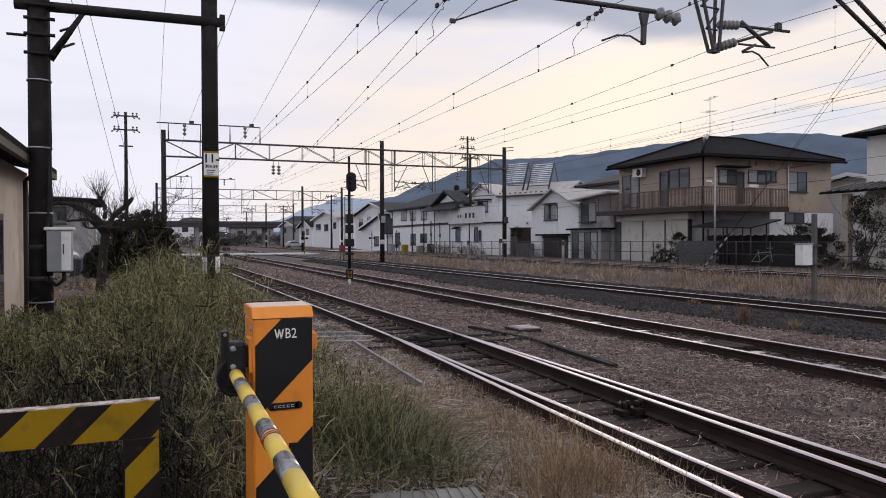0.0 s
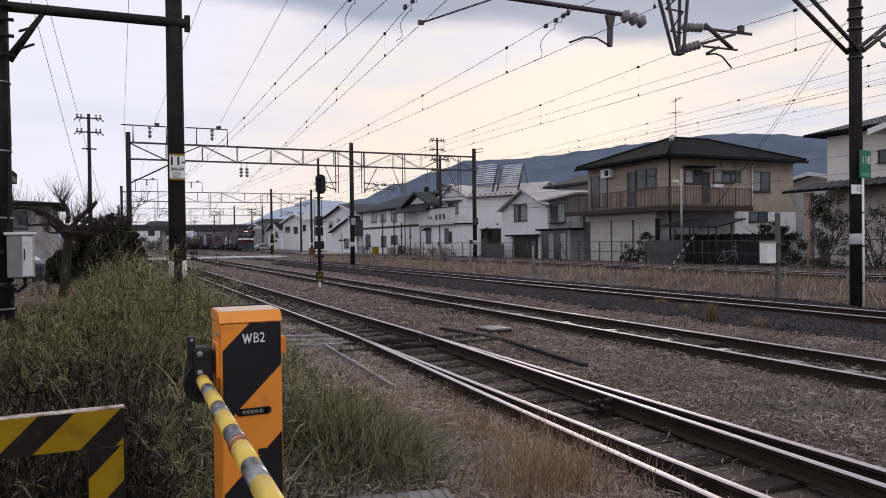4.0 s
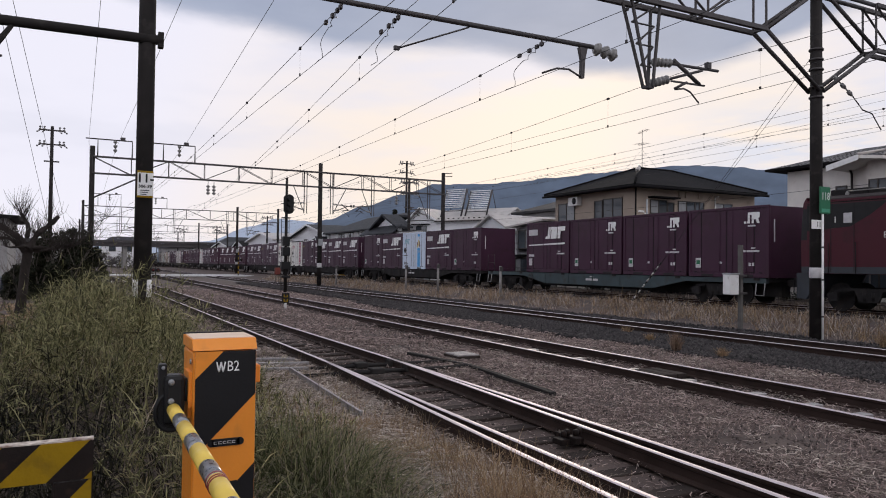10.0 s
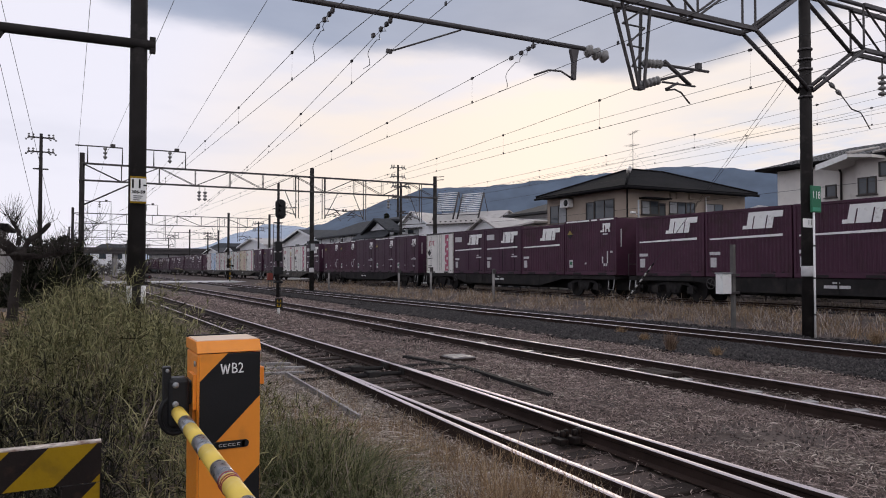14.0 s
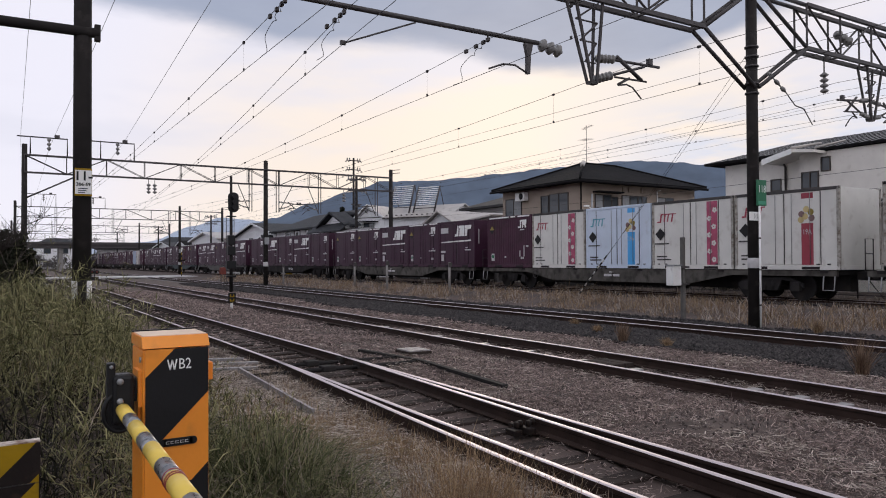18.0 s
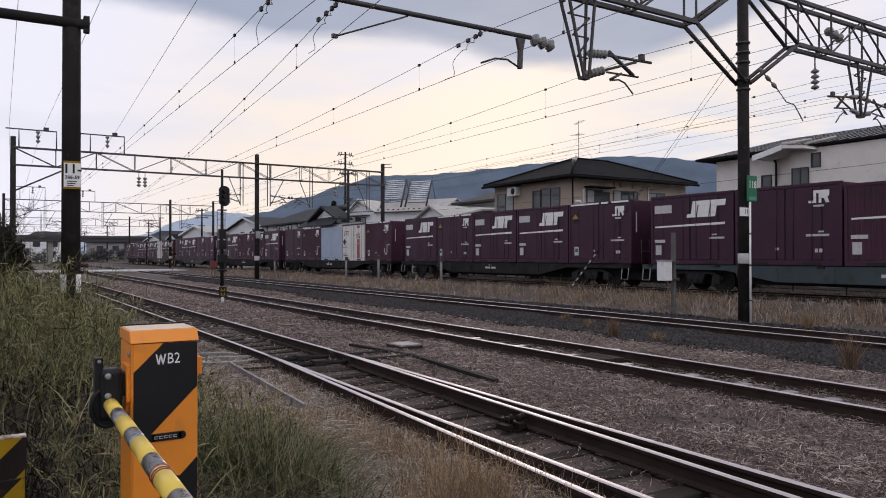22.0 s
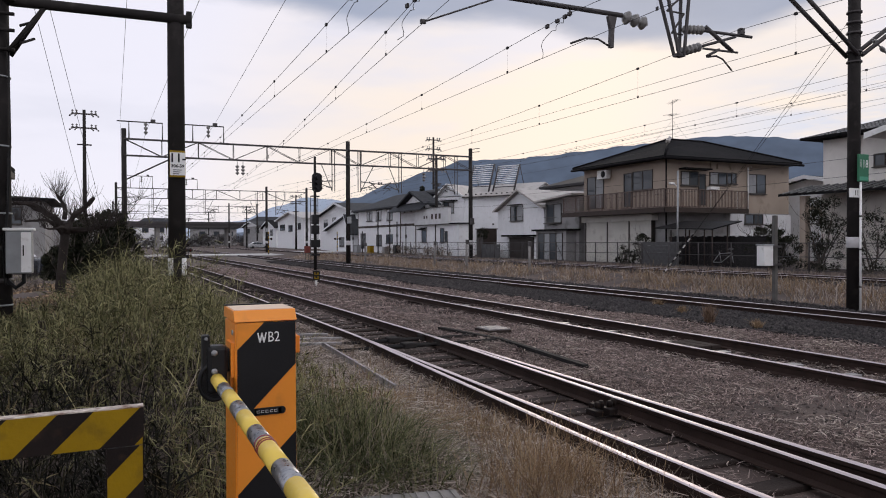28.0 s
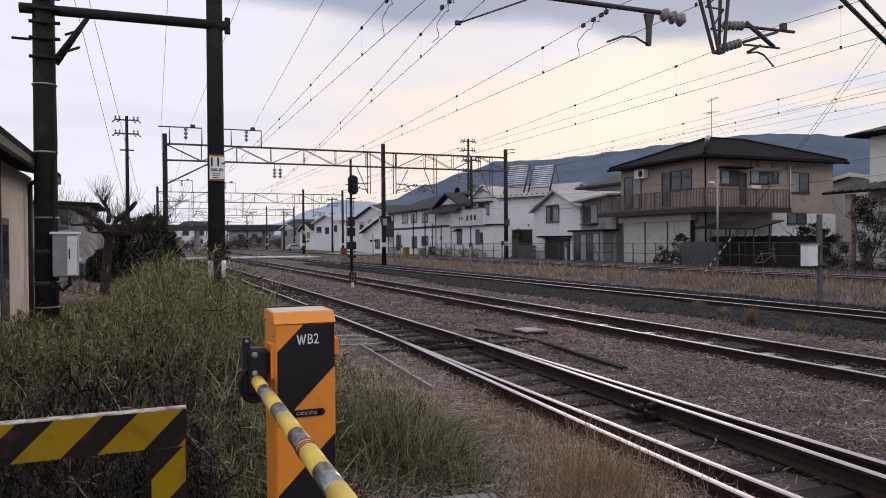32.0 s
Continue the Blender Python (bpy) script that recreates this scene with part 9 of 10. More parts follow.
blades("low_weeds", x[deep], y[deep], h[deep], w[deep], 0.6, M_UNDERSHADE, "low weeds behind the guard fence, coloured dark for shade", droop=0.5)
deep |= k
blades("tall_grass", x[~deep], y[~deep], h[~deep], w[~deep], 0.6, M_GRASS, "tangled olive grass and weeds on the bank", droop=0.5)
blades("dry_stalks", x[k], y[k], h[k] * 0.9, w[k] * 0.75, 0.75, M_STRAW, "dry brown stalks among the grass", droop=0.5)
# low undergrowth behind the guard fence, its shade put into the leaf colour
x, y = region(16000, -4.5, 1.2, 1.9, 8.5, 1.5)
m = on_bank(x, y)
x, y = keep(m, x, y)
blades("undergrowth", x, y, RNG.uniform(0.08, 0.34, len(x)), RNG.uniform(0.006, 0.012, len(x)), 0.8, M_UNDERSHADE, "tangled undergrowth behind the guard fence, coloured dark for shade", droop=0.5)
# short turf and worn earth beside the shed
x, y = region(20000, -9.0, -0.2, 9.5, 40, 1.4)
p = patchy(x, y, 0.5, 3.0)
m = ~((x < -1.9) & (y < 15.0)) & (p > -0.1) & ~((y > 17) & (y < 21) & (p < 0.25))
x, y = keep(m, x, y)
k = RNG.uniform(0, 1, len(x)) < 0.5
hh, ww = RNG.uniform(0.03, 0.16, len(x)), RNG.uniform(0.012, 0.03, len(x))
blades("turf", x[k], y[k], hh[k], ww[k], 0.6, M_TUSS, "short rough turf beside the shed")
blades("dry_turf", x[~k], y[~k], hh[~k], ww[~k], 0.7, M_STRAW, "short dead turf beside the shed")
x, y = region(9000, -6.0, -0.1, 13.5, 24, 1.2)
p = patchy(x, y, 0.45, 61.0)
m = ~((x < -1.9) & (y < 15.2)) & (p > -0.1)
x, y = keep(m, x, y)
litter("leaf_litter", x, y, RNG.uniform(0.05, 0.16, len(x)), RNG.uniform(0.02, 0.05, len(x)), M_REDSTRAW, "brown leaf litter on the worn earth", 0.03)
# green tussock beside the barrier machine
x = np.concatenate([RNG.normal(1.62, 0.26, 3300), RNG.normal(1.05, 0.14, 1100)])
y = np.concatenate([RNG.normal(5.15, 0.45, 3300), RNG.normal(5.9, 0.5, 1100)])
m = (x > 0.8) & (x < 2.3) & (y > 4.35)
x, y = keep(m, x, y)
dd = np.hypot((x - 1.62) / 0.6, (y - 5.15) / 1.0)
h = np.clip(0.58 - 0.22 * dd, 0.14, 0.6) * RNG.uniform(0.55, 1.1, len(x))
blades("grass_tussock", x, y, h, RNG.uniform(0.006, 0.011, len(x)), 0.6, M_TUSS, "green grass tussock beside the barrier machine", droop=0.5)
k = RNG.uniform(0, 1, len(x)) < 0.3
blades("dry_stalks", x[k] + 0.05, y[k], h[k], RNG.uniform(0.004, 0.008, k.sum()), 0.8, M_STRAW, "dead straw in the tussock", droop=0.5)
# straw and dry stalks towards the near rail
x, y = region(16000, 0.75, 3.6, 2.2, 14, 1.6)
p = patchy(x, y, 0.8, 5.0)
m = (p > -0.30) & (x > 1.0 + 0.35 * np.sin(y)) & ~((y < 4.4) & (x < 2.0))
x, y, p = keep(m, x, y, p)
blades("straw_litter", x, y, RNG.uniform(0.03, 0.14, len(x)) * (1 + 0.8 * p), RNG.uniform(0.003, 0.006, len(x)) * (1 + y / 16), 1.2, M_PALE, "short dry straw beside the near rail", droop=0.3)
x, y = region(34000, 0.7, 3.62, 2.2, 15, 1.7)
p = patchy(x, y, 1.0, 6.0)
m = (p > -0.45) & (x > 0.95 + 0.35 * np.sin(y)) & ~((y < 4.3) & (x < 1.95))
x, y = keep(m, x, y)
litter("fallen_straw", x, y, RNG.uniform(0.06, 0.28, len(x)), RNG.uniform(0.003, 0.007, len(x)) * (1 + y / 14), M_PALE, "bleached fallen straw beside the near rail", 0.07)
x, y = region(5200, 1.9, 3.55, 3.0, 13, 1.6)
p = patchy(x, y, 0.9, 41.0)
x, y, p = keep(p > 0.18, x, y, p)
blades("straw_tufts", x, y, RNG.uniform(0.12, 0.32, len(x)) * (0.6 + p), RNG.uniform(0.003, 0.006, len(x)), 0.7, M_REDSTRAW, "matted tan straw tufts beside the near rail", droop=0.6)
STANDS = ((2.55, 4.15, 0.22, 0.22, 620, 0.46), (2.92, 4.35, 0.12, 0.35, 420, 0.50), (2.9, 5.4, 0.12, 0.3, 320, 0.34), (3.1, 6.5, 0.1, 0.7, 260, 0.30), (2.3, 3.5, 0.2, 0.3, 200, 0.36), (2.2, 7.3, 0.25, 0.5, 260, 0.40))
x = np.concatenate([RNG.normal(a, c, n) for a, b, c, d, n, h in STANDS])
y = np.concatenate([RNG.normal(b, d, n) for a, b, c, d, n, h in STANDS])
h = np.concatenate([RNG.uniform(0.35, 1.15, n) * h for a, b, c, d, n, h in STANDS])
m = (x < 3.32) & (x > 1.85)
x, y, h = keep(m, x, y, h)
blades("tall_straw", x, y, h, RNG.uniform(0.003, 0.006, len(x)), 0.34, M_REDSTRAW, "tall dry seed stalks beside the near rail")
# flattened heaps of dead grass
HEAPS = ((2.78, 6.15, 0.22, 900), (2.72, 7.3, 0.2, 700), (2.25, 5.9, 0.2, 500), (2.35, 6.7, 0.25, 500), (3.0, 8.6, 0.15, 300))
x = np.concatenate([RNG.normal(a, r, n) for a, b, r, n in HEAPS])
y = np.concatenate([RNG.normal(b, r * 0.9, n) for a, b, r, n in HEAPS])
x, y = keep(x < 3.35, x, y)
blades("straw_heap", x, y, RNG.uniform(0.10, 0.26, len(x)), RNG.uniform(0.004, 0.007, len(x)), 1.1, M_REDSTRAW, "flattened heaps of tan dead grass", droop=0.7)
# bleached straw scattered over the gravel
def off_rails(x, y):
    in1, in2 = np.abs(x - X1 + 0.03 * np.clip(11 - y, 0, 9)) < 0.75, np.abs(x - X2) < 0.72
    return ~(in1 & (RNG.uniform(0, 1, len(x)) < 0.80)) & ~(in2 & (RNG.uniform(0, 1, len(x)) < 0.45))


x, y = region(125000, 3.4, 11.0, 1.8, 15, 1.25)
p = patchy(x, y, 0.7, 51.0) + 0.7 * patchy(x, y, 2.4, 52.0)
m = (p > -0.30 + 0.3 * RNG.uniform(-1, 1, len(x))) & off_rails(x, y)
x, y = keep(m, x, y)
litter("scattered_straw", x, y, RNG.uniform(0.02, 0.11, len(x)), RNG.uniform(0.003, 0.0075, len(x)) * (1 + y / 13), M_MATT, "short bleached straw over the gravel", 0.06)
x, y = region(34000, 3.0, 11.2, 15, 55, 1.5)
p = patchy(x, y, 0.5, 51.0) + 0.6 * patchy(x, y, 1.6, 52.0)
x, y = keep((p > -0.15) & off_rails(x, y), x, y)
litter("scattered_straw", x, y, RNG.uniform(0.08, 0.24, len(x)), RNG.uniform(0.012, 0.026, len(x)), M_MATT, "bleached straw over the far gravel", 0.07)
x, y = region(38000, 4.9, 11.0, 1.8, 14, 1.3)
p = patchy(x, y, 1.1, 71.0) + 0.5 * patchy(x, y, 3.0, 72.0)
x, y = keep((p > 0.22) & off_rails(x, y), x, y)
litter("straw_patches", x, y, RNG.uniform(0.03, 0.14, len(x)), RNG.uniform(0.003, 0.008, len(x)) * (1 + y / 14), M_PALE, "paler straw gathered in patches on the gravel", 0.07)
# weeds along the foot of the near rails
x, y = region(5000, 3.2, 3.62, 2.5, 26, 1.6)
p = patchy(x, y, 1.1, 31.0)
x, y = keep(p > 0.0, x, y)
blades("rail_weeds", x, y, RNG.uniform(0.06, 0.26, len(x)), RNG.uniform(0.004, 0.008, len(x)), 0.6, M_STRAW, "thin dead weeds against the rail")
# dead grass mat over the gravel between the tracks
x, y = region(120000, 3.0, 11.4, 1.6, 46, 2.0)
p = patchy(x, y, 0.9, 12.0)
in1, in2 = np.abs(x - X1 + 0.03 * np.clip(11 - y, 0, 9)) < 0.75, np.abs(x - X2) < 0.72
m = (p > -0.42) & ~(in1 & (RNG.uniform(0, 1, len(x)) < 0.92)) & ~(in2 & (RNG.uniform(0, 1, len(x)) < 0.6))
x, y = keep(m, x, y)
blades("dead_grass", x, y, RNG.uniform(0.02, 0.08, len(x)) * (1 + y / 45), RNG.uniform(0.005, 0.011, len(x)) * (1 + y / 18), 1.2, M_MATT, "matted dead grass over grey gravel", droop=0.25)
x, y = region(8000, 4.6, 11.2, 2.4, 26, 1.5)
p = patchy(x, y, 1.3, 15.0)
x, y = keep(p > 0.15, x, y)
blades("weed_tufts", x, y, RNG.uniform(0.05, 0.17, len(x)), RNG.uniform(0.005, 0.010, len(x)), 0.9, M_MATT, "small grey-brown weed tufts in the gravel")
# russet grass along the far line
x, y = region(60000, 16.4, 22.0, 4.0, 75, 1.4)
p = patchy(x, y, 0.55, 22.0)
q = patchy(x, y, 1.6, 4.0)
m = (x > 16.9 + 0.7 * p) & (p + 0.6 * q > -0.10) & (RNG.uniform(0, 1, len(x)) < np.where(x > 20.4, 0.45, 1.0))
x, y, p, q = keep(m, x, y, p, q)
h = (0.13 + 0.26 * np.clip((x - 17.0) / 1.2, 0.1, 1) * np.clip((20.6 - x) / 1.2, 0.1, 1)) * (1 + 0.9 * p + 0.8 * q) * RNG.uniform(0.35, 1.35, len(x))
k = RNG.uniform(0, 1, len(x)) < 0.45
w = RNG.uniform(0.008, 0.018, len(x))
blades("russet_grass", x[k], y[k], h[k], w[k], 0.34, M_REDSTRAW, "tall russet dry grass along the far line")
pale = ~k & (q > 0.12)
blades("pale_grass", x[pale], y[pale], h[pale] * 0.95, w[pale], 0.5, M_PALE, "bleached tufts of grass along the far line", droop=0.5)
k |= pale
blades("pale_grass", x[~k], y[~k], h[~k] * 0.8, w[~k], 0.5, M_STRAW, "pale dead grass along the far line", droop=0.5)
x, y = region(9000, 24.0, 25.6, 5.0, 75, 1.3)
blades("dry_grass", x, y, RNG.uniform(0.08, 0.34, len(x)), RNG.uniform(0.010, 0.022, len(x)), 0.4, M_STRAW, "dry grass at the foot of the fence")
# single tufts on the ballast
for tx, ty, th in ((11.1, 11.0, 0.55), (11.0, 6.0, 0.72), (11.2, 9.9, 0.3), (12.9, 14.5, 0.3), (15.9, 9.6, 0.45), (11.9, 12.6, 0.3)):
    tall = th > 0.5
    n = 300
    x, y = RNG.normal(tx, 0.035, n), RNG.normal(ty, 0.035, n)
    blades("grass_tuft", x, y, RNG.uniform(0.4, 1.0, n) * th, RNG.uniform(0.005, 0.010, n), 0.17 if tall else 0.22, M_RUSTTUFT if tall else M_REDSTRAW, "upright russet tuft on the ballast", droop=0.25 if tall else 0.35)


def stones(name, n, x0, x1, y0, y1, size, material, label, near=1.7, lift=0.0, shape=None):
    x, y = region(n, x0, x1, y0, y1, near)
    if shape is not None:
        m = shape(x, y)
        x, y = keep(m, x, y)
    n = len(x)
    base = np.array([(1, 0, 0), (-1, 0, 0), (0, 1, 0), (0, -1, 0), (0, 0, 1), (0, 0, -1)], float)
    tri = np.array([(0, 2, 4), (2, 1, 4), (1, 3, 4), (3, 0, 4), (2, 0, 5), (1, 2, 5), (3, 1, 5), (0, 3, 5)])
    s = RNG.uniform(0.5, 1.0, (n, 1, 3)) * (size * (1 + y / 30))[:, None, None]
    v = base[None] * s + RNG.normal(0, 0.16, (n, 6, 3)) * size
    a = RNG.uniform(0, 2 * np.pi, n)
    c, q = np.cos(a)[:, None], np.sin(a)[:, None]
    tilt = RNG.uniform(-0.7, 0.7, (n, 1))
    vx, vy, vz = v[..., 0], v[..., 1], v[..., 2]
    vx, vz = vx * np.cos(tilt) + vz * np.sin(tilt), -vx * np.sin(tilt) + vz * np.cos(tilt)
    wx, wy = vx * c - vy * q, vx * q + vy * c
    zz = ground_at(x, y) + lift + RNG.uniform(-0.3, 0.4, n) * size
    verts = np.stack([wx + x[:, None], wy + y[:, None], vz + zz[:, None]], -1).reshape(-1, 3)
    tris = (np.arange(n) * 6)[:, None, None] + tri[None]
    return big_mesh(name, verts, tris.reshape(-1, 3), np.zeros((0, 4), int), material, label, "ballast")


stones("ballast_stones", 30000, 11.9, 16.6, 2.0, 60, 0.045, M_STONE_DK, "dark grey ballast stones round the main track", 1.6, 0.02)
stones("ballast_stones", 42000, 11.0, 13.6, 2.5, 30, 0.052, M_STONE_DK, "dark grey ballast stones between the tracks", 1.5, 0.015)
stones("gravel_stones", 42000, 2.9, 12.0, 1.6, 45, 0.019, M_STONE, "grey-brown gravel between the near tracks", 2.0, 0.0, lambda x, y: (np.abs(x - X1 + 0.03 * np.clip(11 - y, 0, 9)) > 0.72) | (RNG.uniform(0, 1, len(x)) < 0.2))
stones("ballast_stones", 9000, 21.3, 25.0, 4.0, 70, 0.05, M_STONE_DK, "dark ballast stones under the far line", 1.4, 0.02)


# ---- trees and bushes ----
def leaves(name, centres, radii, n, size, material, label, parent=None, category="foliage"):
    """Small folded leaves in uneven clumps."""
    cs = np.array(centres)
    rs = np.array(radii)
    pick = RNG.integers(0, len(cs), n)
    d = RNG.normal(0, 1, (n, 3))
    d /= np.linalg.norm(d, axis=1)[:, None]
    r = rs[pick] * RNG.uniform(0.25, 1.05, n) ** 0.6
    c = cs[pick] + d * r[:, None] * np.array([1, 1, 0.85])
    a, b = RNG.normal(0, 1, (n, 3)), RNG.normal(0, 1, (n, 3))
    a /= np.linalg.norm(a, axis=1)[:, None]
    b = np.cross(a, b)
    b /= np.linalg.norm(b, axis=1)[:, None]
    s = RNG.uniform(0.6, 1.3, n)[:, None] * size
    verts = np.stack([c - a * s, c + b * s * 0.35, c + a * s, c - b * s * 0.35], 1).reshape(-1, 3)
    quads = (np.arange(n) * 4)[:, None] + [0, 1, 2, 3]
    return big_mesh(name, verts, np.zeros((0, 3), int), quads, material, label, category, "", parent)


def limb(bm, p, d, length, r, depth, rnd, twigs):
    p, d = Vector(p), Vector(d).normalized()
    steps = 4
    for i in range(steps):
        q = p + d * (length / steps)
        r2 = r * 0.86
        tube(bm, p, q, r, r2, 7 if r > 0.03 else 4, False)
        p, r = q, r2
        d = (d + Vector((rnd.uniform(-1, 1), rnd.uniform(-1, 1), rnd.uniform(-0.4, 0.7))) * 0.28).normalized()
        if depth > 0 and i > 0:
            e = (d + Vector((rnd.uniform(-1, 1), rnd.uniform(-1, 1), rnd.uniform(-0.2, 0.9))) * 0.9).normalized()
            limb(bm, p, e, length * rnd.uniform(0.5, 0.75), r * 0.55, depth - 1, rnd, twigs)
    if depth <= 1:
        for _ in range(twigs):
            e = (d + Vector((rnd.uniform(-1, 1), rnd.uniform(-1, 1), rnd.uniform(0.0, 1.4))) * 0.8).normalized()
            tube(bm, p, p + e * rnd.uniform(0.25, 0.7), 0.006, 0.002, 3, False)


M_OLDBARK = mat("dark_gnarled_bark", (0.036, 0.030, 0.028), 0.95, var=0.4, scale=7, bump=0.8, spec=0.15)


def gnarl(bm, p, d, e, length, r, rnd, depth, blunt=0.35, whips=2):
    """A crooked limb that sets out along d and bends towards e, in short joints, with upright whips."""
    p, d, e = Vector(p), Vector(d).normalized(), Vector(e).normalized()
    n = 8
    kink = Vector((0, 0, 0))
    a, ra = p, r
    for i in range(n):
        kink = kink * 0.3 + Vector((rnd.uniform(-1, 1), rnd.uniform(-1, 1), rnd.uniform(-1, 1))) * 0.38
        w = d.lerp(e, min(1.0, 1.5 * i / n)) + kink
        b = a + w.normalized() * (length / n)
        rb = r * (1 - (1 - blunt) * (i + 1) / n) * rnd.uniform(0.85, 1.2)
        tube(bm, a, b, ra, rb, 7 if ra > 0.025 else 4, i == n - 1)
        a, ra = b, rb
        if depth and i > 1 and rnd.random() < 0.6:
            f = Vector((rnd.uniform(-1, 1), rnd.uniform(-1, 1), rnd.uniform(-0.2, 0.9)))
            gnarl(bm, a, w.normalized() + f, e + f, length * rnd.uniform(0.25, 0.5), ra * 0.55, rnd, depth - 1, 0.3, whips)
        for _ in range(whips if i > 0 else 0):
            f = Vector((rnd.uniform(-0.55, 0.55), rnd.uniform(-0.55, 0.55), rnd.uniform(0.35, 1.0))).normalized()
            m = a + f * rnd.uniform(0.12, 0.32)
            tube(bm, a, m, 0.006, 0.0045, 3, False)
            g = (f + Vector((rnd.uniform(-0.4, 0.4), rnd.uniform(-0.4, 0.4), 0.5))).normalized()
            tube(bm, m, m + g * rnd.uniform(0.1, 0.45), 0.0045, 0.002, 3, False)


bt = thing("bare_tree", (-1.06, 19.4, 0.3), "leafless old fruit tree with gnarled dark limbs", "tree")
rnd = random.Random(14)
bm = bmesh.new()
tube(bm, (-0.05, 0, -0.1), (-0.02, 0, 0.32), 0.16, 0.115, 12, False)
tube(bm, (-0.02, 0, 0.32), (0.05, 0.02, 1.2), 0.115, 0.10, 12, False)
tube(bm, (0.05, 0.02, 1.2), (0.10, 0.03, 1.62), 0.10, 0.105, 12, False)
tube(bm, (0.10, 0.03, 1.62), (0.14, 0.05, 1.86), 0.105, 0.11, 12, True)
part("trunk", bm, M_OLDBARK, bt)
BOUGHS = (((0.08, 0.0, 1.68), (-0.22, 0.1, 1), (-1, 0.1, 0.16), 1.5, 0.085, 1, 0.35), ((0.17, 0.0, 1.78), (0.16, 0, 1), (0.75, 0.1, 0.65), 0.98, 0.075, 1, 0.6),
         ((0.03, 0.0, 1.64), (-0.6, -0.2, 0.6), (-1, -0.2, -0.18), 0.95, 0.055, 1, 0.35), ((0.2, 0.0, 1.75), (1, 0.2, 0.08), (0.8, 0.2, 0.5), 1.45, 0.055, 1, 0.3),
         ((0.08, 0.0, 2.0), (0.1, 0.1, 1), (-0.5, 0.3, 0.7), 0.7, 0.06, 1, 0.6), ((0.15, 0.1, 1.75), (0.2, 1, 0.4), (-0.2, 1, 0.3), 1.2, 0.06, 1, 0.35),
         ((0.12, -0.05, 1.72), (0.1, -1, 0.4), (-0.4, -1, 0.2), 1.0, 0.05, 1, 0.35), ((0.2, 0.05, 1.7), (0.9, -0.4, 0.1), (1, -0.4, -0.05), 0.8, 0.04, 1, 0.35))
for p, d, e, l, r, k, blunt in BOUGHS:
    bm = bmesh.new()
    gnarl(bm, p, d, e, l, r, rnd, k, blunt)
    part("limb", bm, M_OLDBARK, bt)


def bush(x, y, z, r, h, n, size, label, material=None, name="bush"):
    b = thing(name, (x, y, z), label, "bush", "bushes and hedges")
    rnd = random.Random(int(x * 31 + y * 17))
    for i in range(5 if y < 60 else 1):
        bm = bmesh.new()
        limb(bm, (rnd.uniform(-0.2, 0.2), rnd.uniform(-0.2, 0.2), 0), (rnd.uniform(-0.5, 0.5), rnd.uniform(-0.5, 0.5), 1), h * 0.7, 0.035, 1, rnd, 2)
        part("stem", bm, M_BARK, b)
    cs, rs = [], []
    for i in range(34):
        a, g = rnd.uniform(0, 6.283), rnd.uniform(0.08, 1.0)
        k = r * math.sqrt(rnd.random()) * (0.55 + 0.75 * math.sin(min(1.0, g + 0.12) * 3.0))
        cs.append((k * math.cos(a), k * math.sin(a), g * h))
        rs.append(rnd.uniform(0.22, 0.42) * max(r, h * 0.3))
    leaves("foliage", cs, rs, n, size, material or M_LEAFDK, "", b)
    return b


for i in range(7):
    bush(-1.55 + i * 0.34, 26.5 + 0.5 * math.sin(i * 2.1), 0.3, 0.40, (1.2, 1.5, 2.0, 2.3, 2.45, 2.3, 1.8)[i], 4600, 0.065, "dark tangled evergreen in a dense hedge")
bush(-1.9, 21.0, 0.1, 0.45, 0.55, 500, 0.04, "low dry shrub beside the bare tree", M_STRAW)
bush(26.9, 31.2, 0.35, 0.5, 1.7, 2600, 0.05, "small leafy shrub against the shutters")
bush(26.8, 32.6, 0.35, 0.5, 1.0, 900, 0.07, "low shrub at the fence")
bush(27.1, 20.6, 0.35, 0.85, 3.0, 6500, 0.05, "tall loose shrub before the white house")
bush(27.9, 23.4, 0.35, 0.6, 1.9, 3400, 0.06, "dark dense shrub beside the porch")
bush(28.6, 24.6, 0.35, 0.7, 2.2, 3400, 0.06, "dark dense shrub beside the porch")
bush(27.2, 18.4, 0.35, 0.7, 2.4, 2600, 0.045, "thin loose shrub before the white house")
gw = thing("garden_wall", (27.2, 48.0, 0.3), "dark weathered block garden wall behind the fence", "wall")
for j in range(5):
    for i in range(7):
        bm = bmesh.new()
        bbx(bm, 0, 0.12, i * 0.415 + 0.004, i * 0.415 + 0.407, j * 0.23, j * 0.23 + 0.224, 0.008)
        part("block", bm, M_BLOCK, gw)
st = thing("garden_store", (27.5, 50.95, 0.3), "dark brown garden store with double doors", "store")
bm = bmesh.new()
bx(bm, 0, 1.2, 0, 1.25, 0, 2.35)
bx(bm, -0.08, 1.3, -0.06, 1.31, 2.35, 2.42)
part("body", bm, M_TIMBER, st)
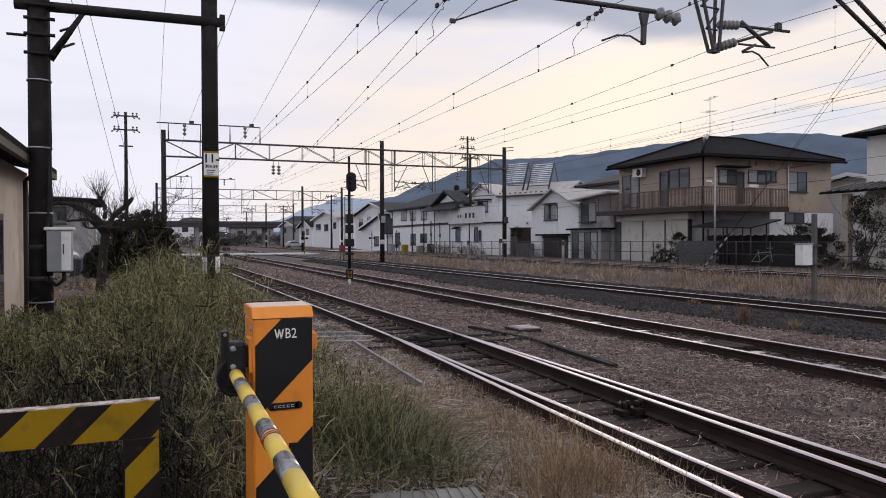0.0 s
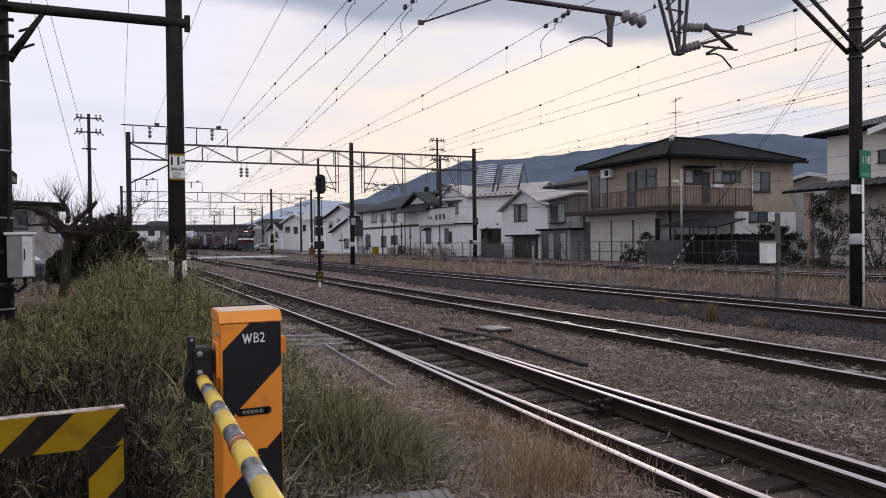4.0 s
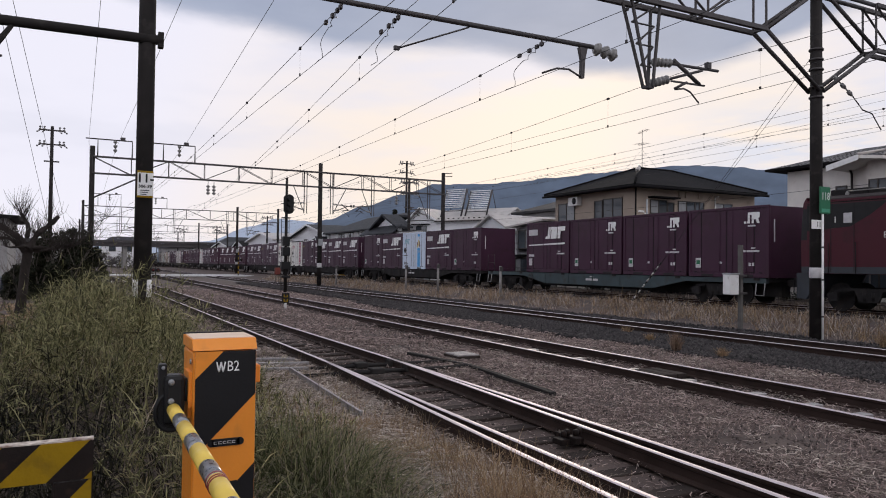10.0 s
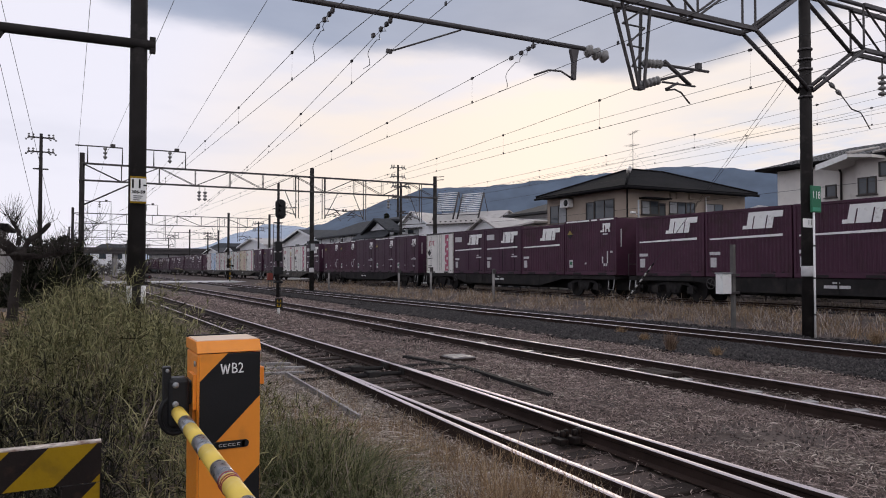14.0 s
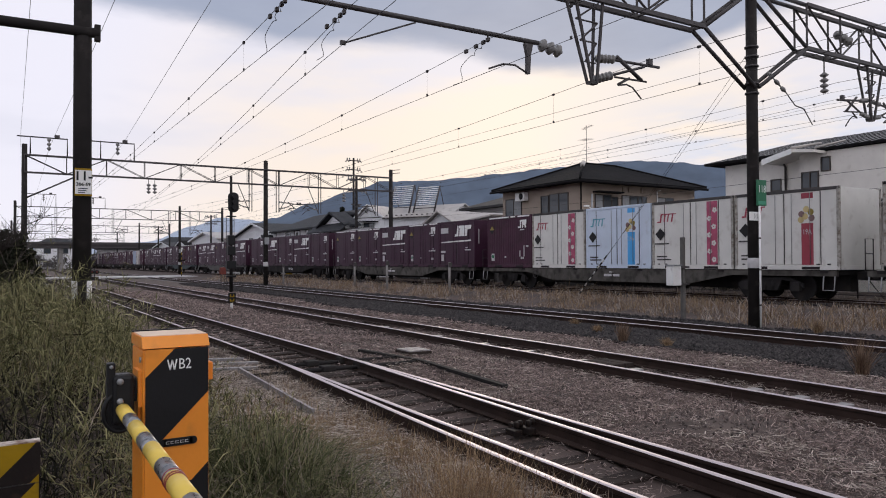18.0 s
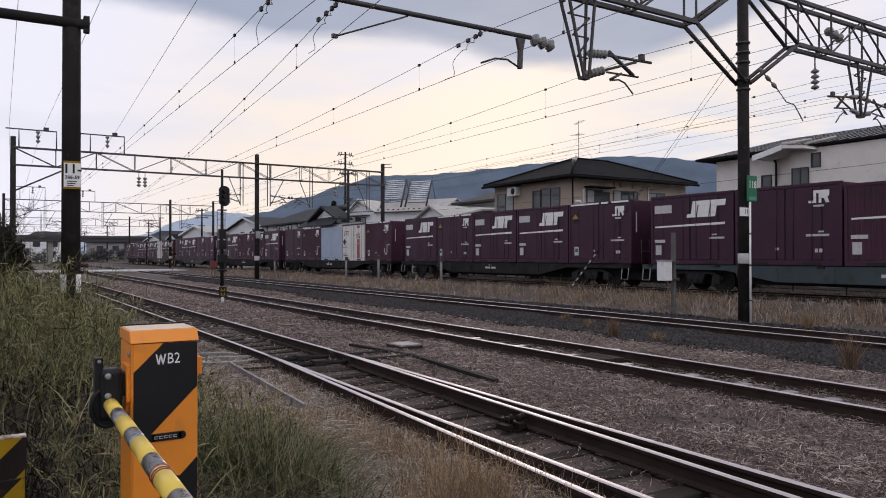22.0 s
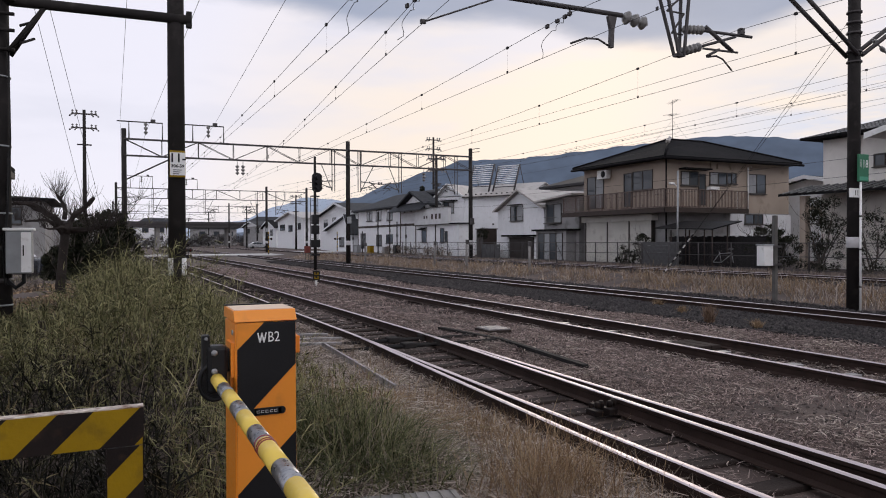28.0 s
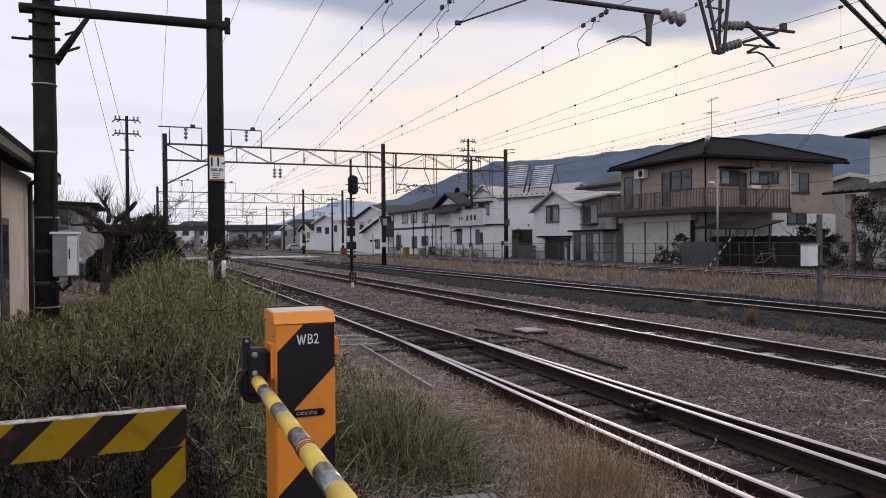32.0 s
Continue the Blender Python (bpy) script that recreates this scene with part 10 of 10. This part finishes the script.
for u in (0.05, 0.64):
    bm = bmesh.new()
    bbx(bm, -0.035, -0.002, u, u + 0.56, 0.06, 2.2, 0.006)
    part("door", bm, M_FRAME, st)
pt = thing("garden_pine", (26.95, 50.2, 0.35), "small pruned garden tree with leaf pads on a crooked trunk", "tree")
bm = bmesh.new()
path_tube(bm, [(0, 0.15, 0), (0, 0.35, 0.8), (0, 0.5, 1.3), (0, 0.3, 1.75), (0, 0.0, 2.1)], 0.04)
tube(bm, (0, 0.5, 1.3), (0.1, -0.3, 1.9), 0.025, 0.015, 6)
part("trunk", bm, M_BARK, pt)
PADS = [(0.0, -0.05, 2.2), (0.1, -0.4, 2.05), (-0.05, 0.3, 2.1), (0.05, 0.55, 1.75), (0.0, -0.5, 1.7)]
leaves("foliage", PADS, [0.3, 0.26, 0.24, 0.2, 0.22], 1500, 0.05, M_LEAFDK, "", pt)
for yy in (57, 60, 63, 66, 70):
    bush(26.6, yy, 0.3, 0.8, 0.8, 900, 0.06, "low dry shrub before the shop", M_STRAW)
for x, y, h in ((40, 92, 9.5), (42, 95, 8.5)):
    cf = thing("conifer", (x, y, 0), "dark pointed conifer behind the roofs", "tree", "conifers")
    bm = bmesh.new()
    tube(bm, (0, 0, 0), (0, 0, h), 0.2, 0.03, 8)
    part("trunk", bm, M_BARK, cf)
    cs = [(0.5 * math.sin(i * 2.4) * (1 - i / 22), 0.5 * math.cos(i * 2.4) * (1 - i / 22), 1.5 + (h - 1.5) * i / 22) for i in range(22)]
    rs = [1.5 * (1 - i / 23) + 0.15 for i in range(22)]
    leaves("crown", cs, rs, 5000, 0.16, M_LEAFDK, "", cf)
for i in range(9):
    x, y = -12 - 7 * i * 0.6, 62 + i * 9
    bush(x, y, 0, 2.0, 4.0, 900, 0.3, "distant dark shrubbery beyond the turf")
for i in range(14):
    bush(6.0 + 6.0 * i, 213 + 4 * math.sin(i * 1.9), 0, 3.2, 3.2, 1500, 0.28, "distant tree belt behind the overpass, greyed in colour for haze", M_HAZELEAF, "tree_clump")

motions()
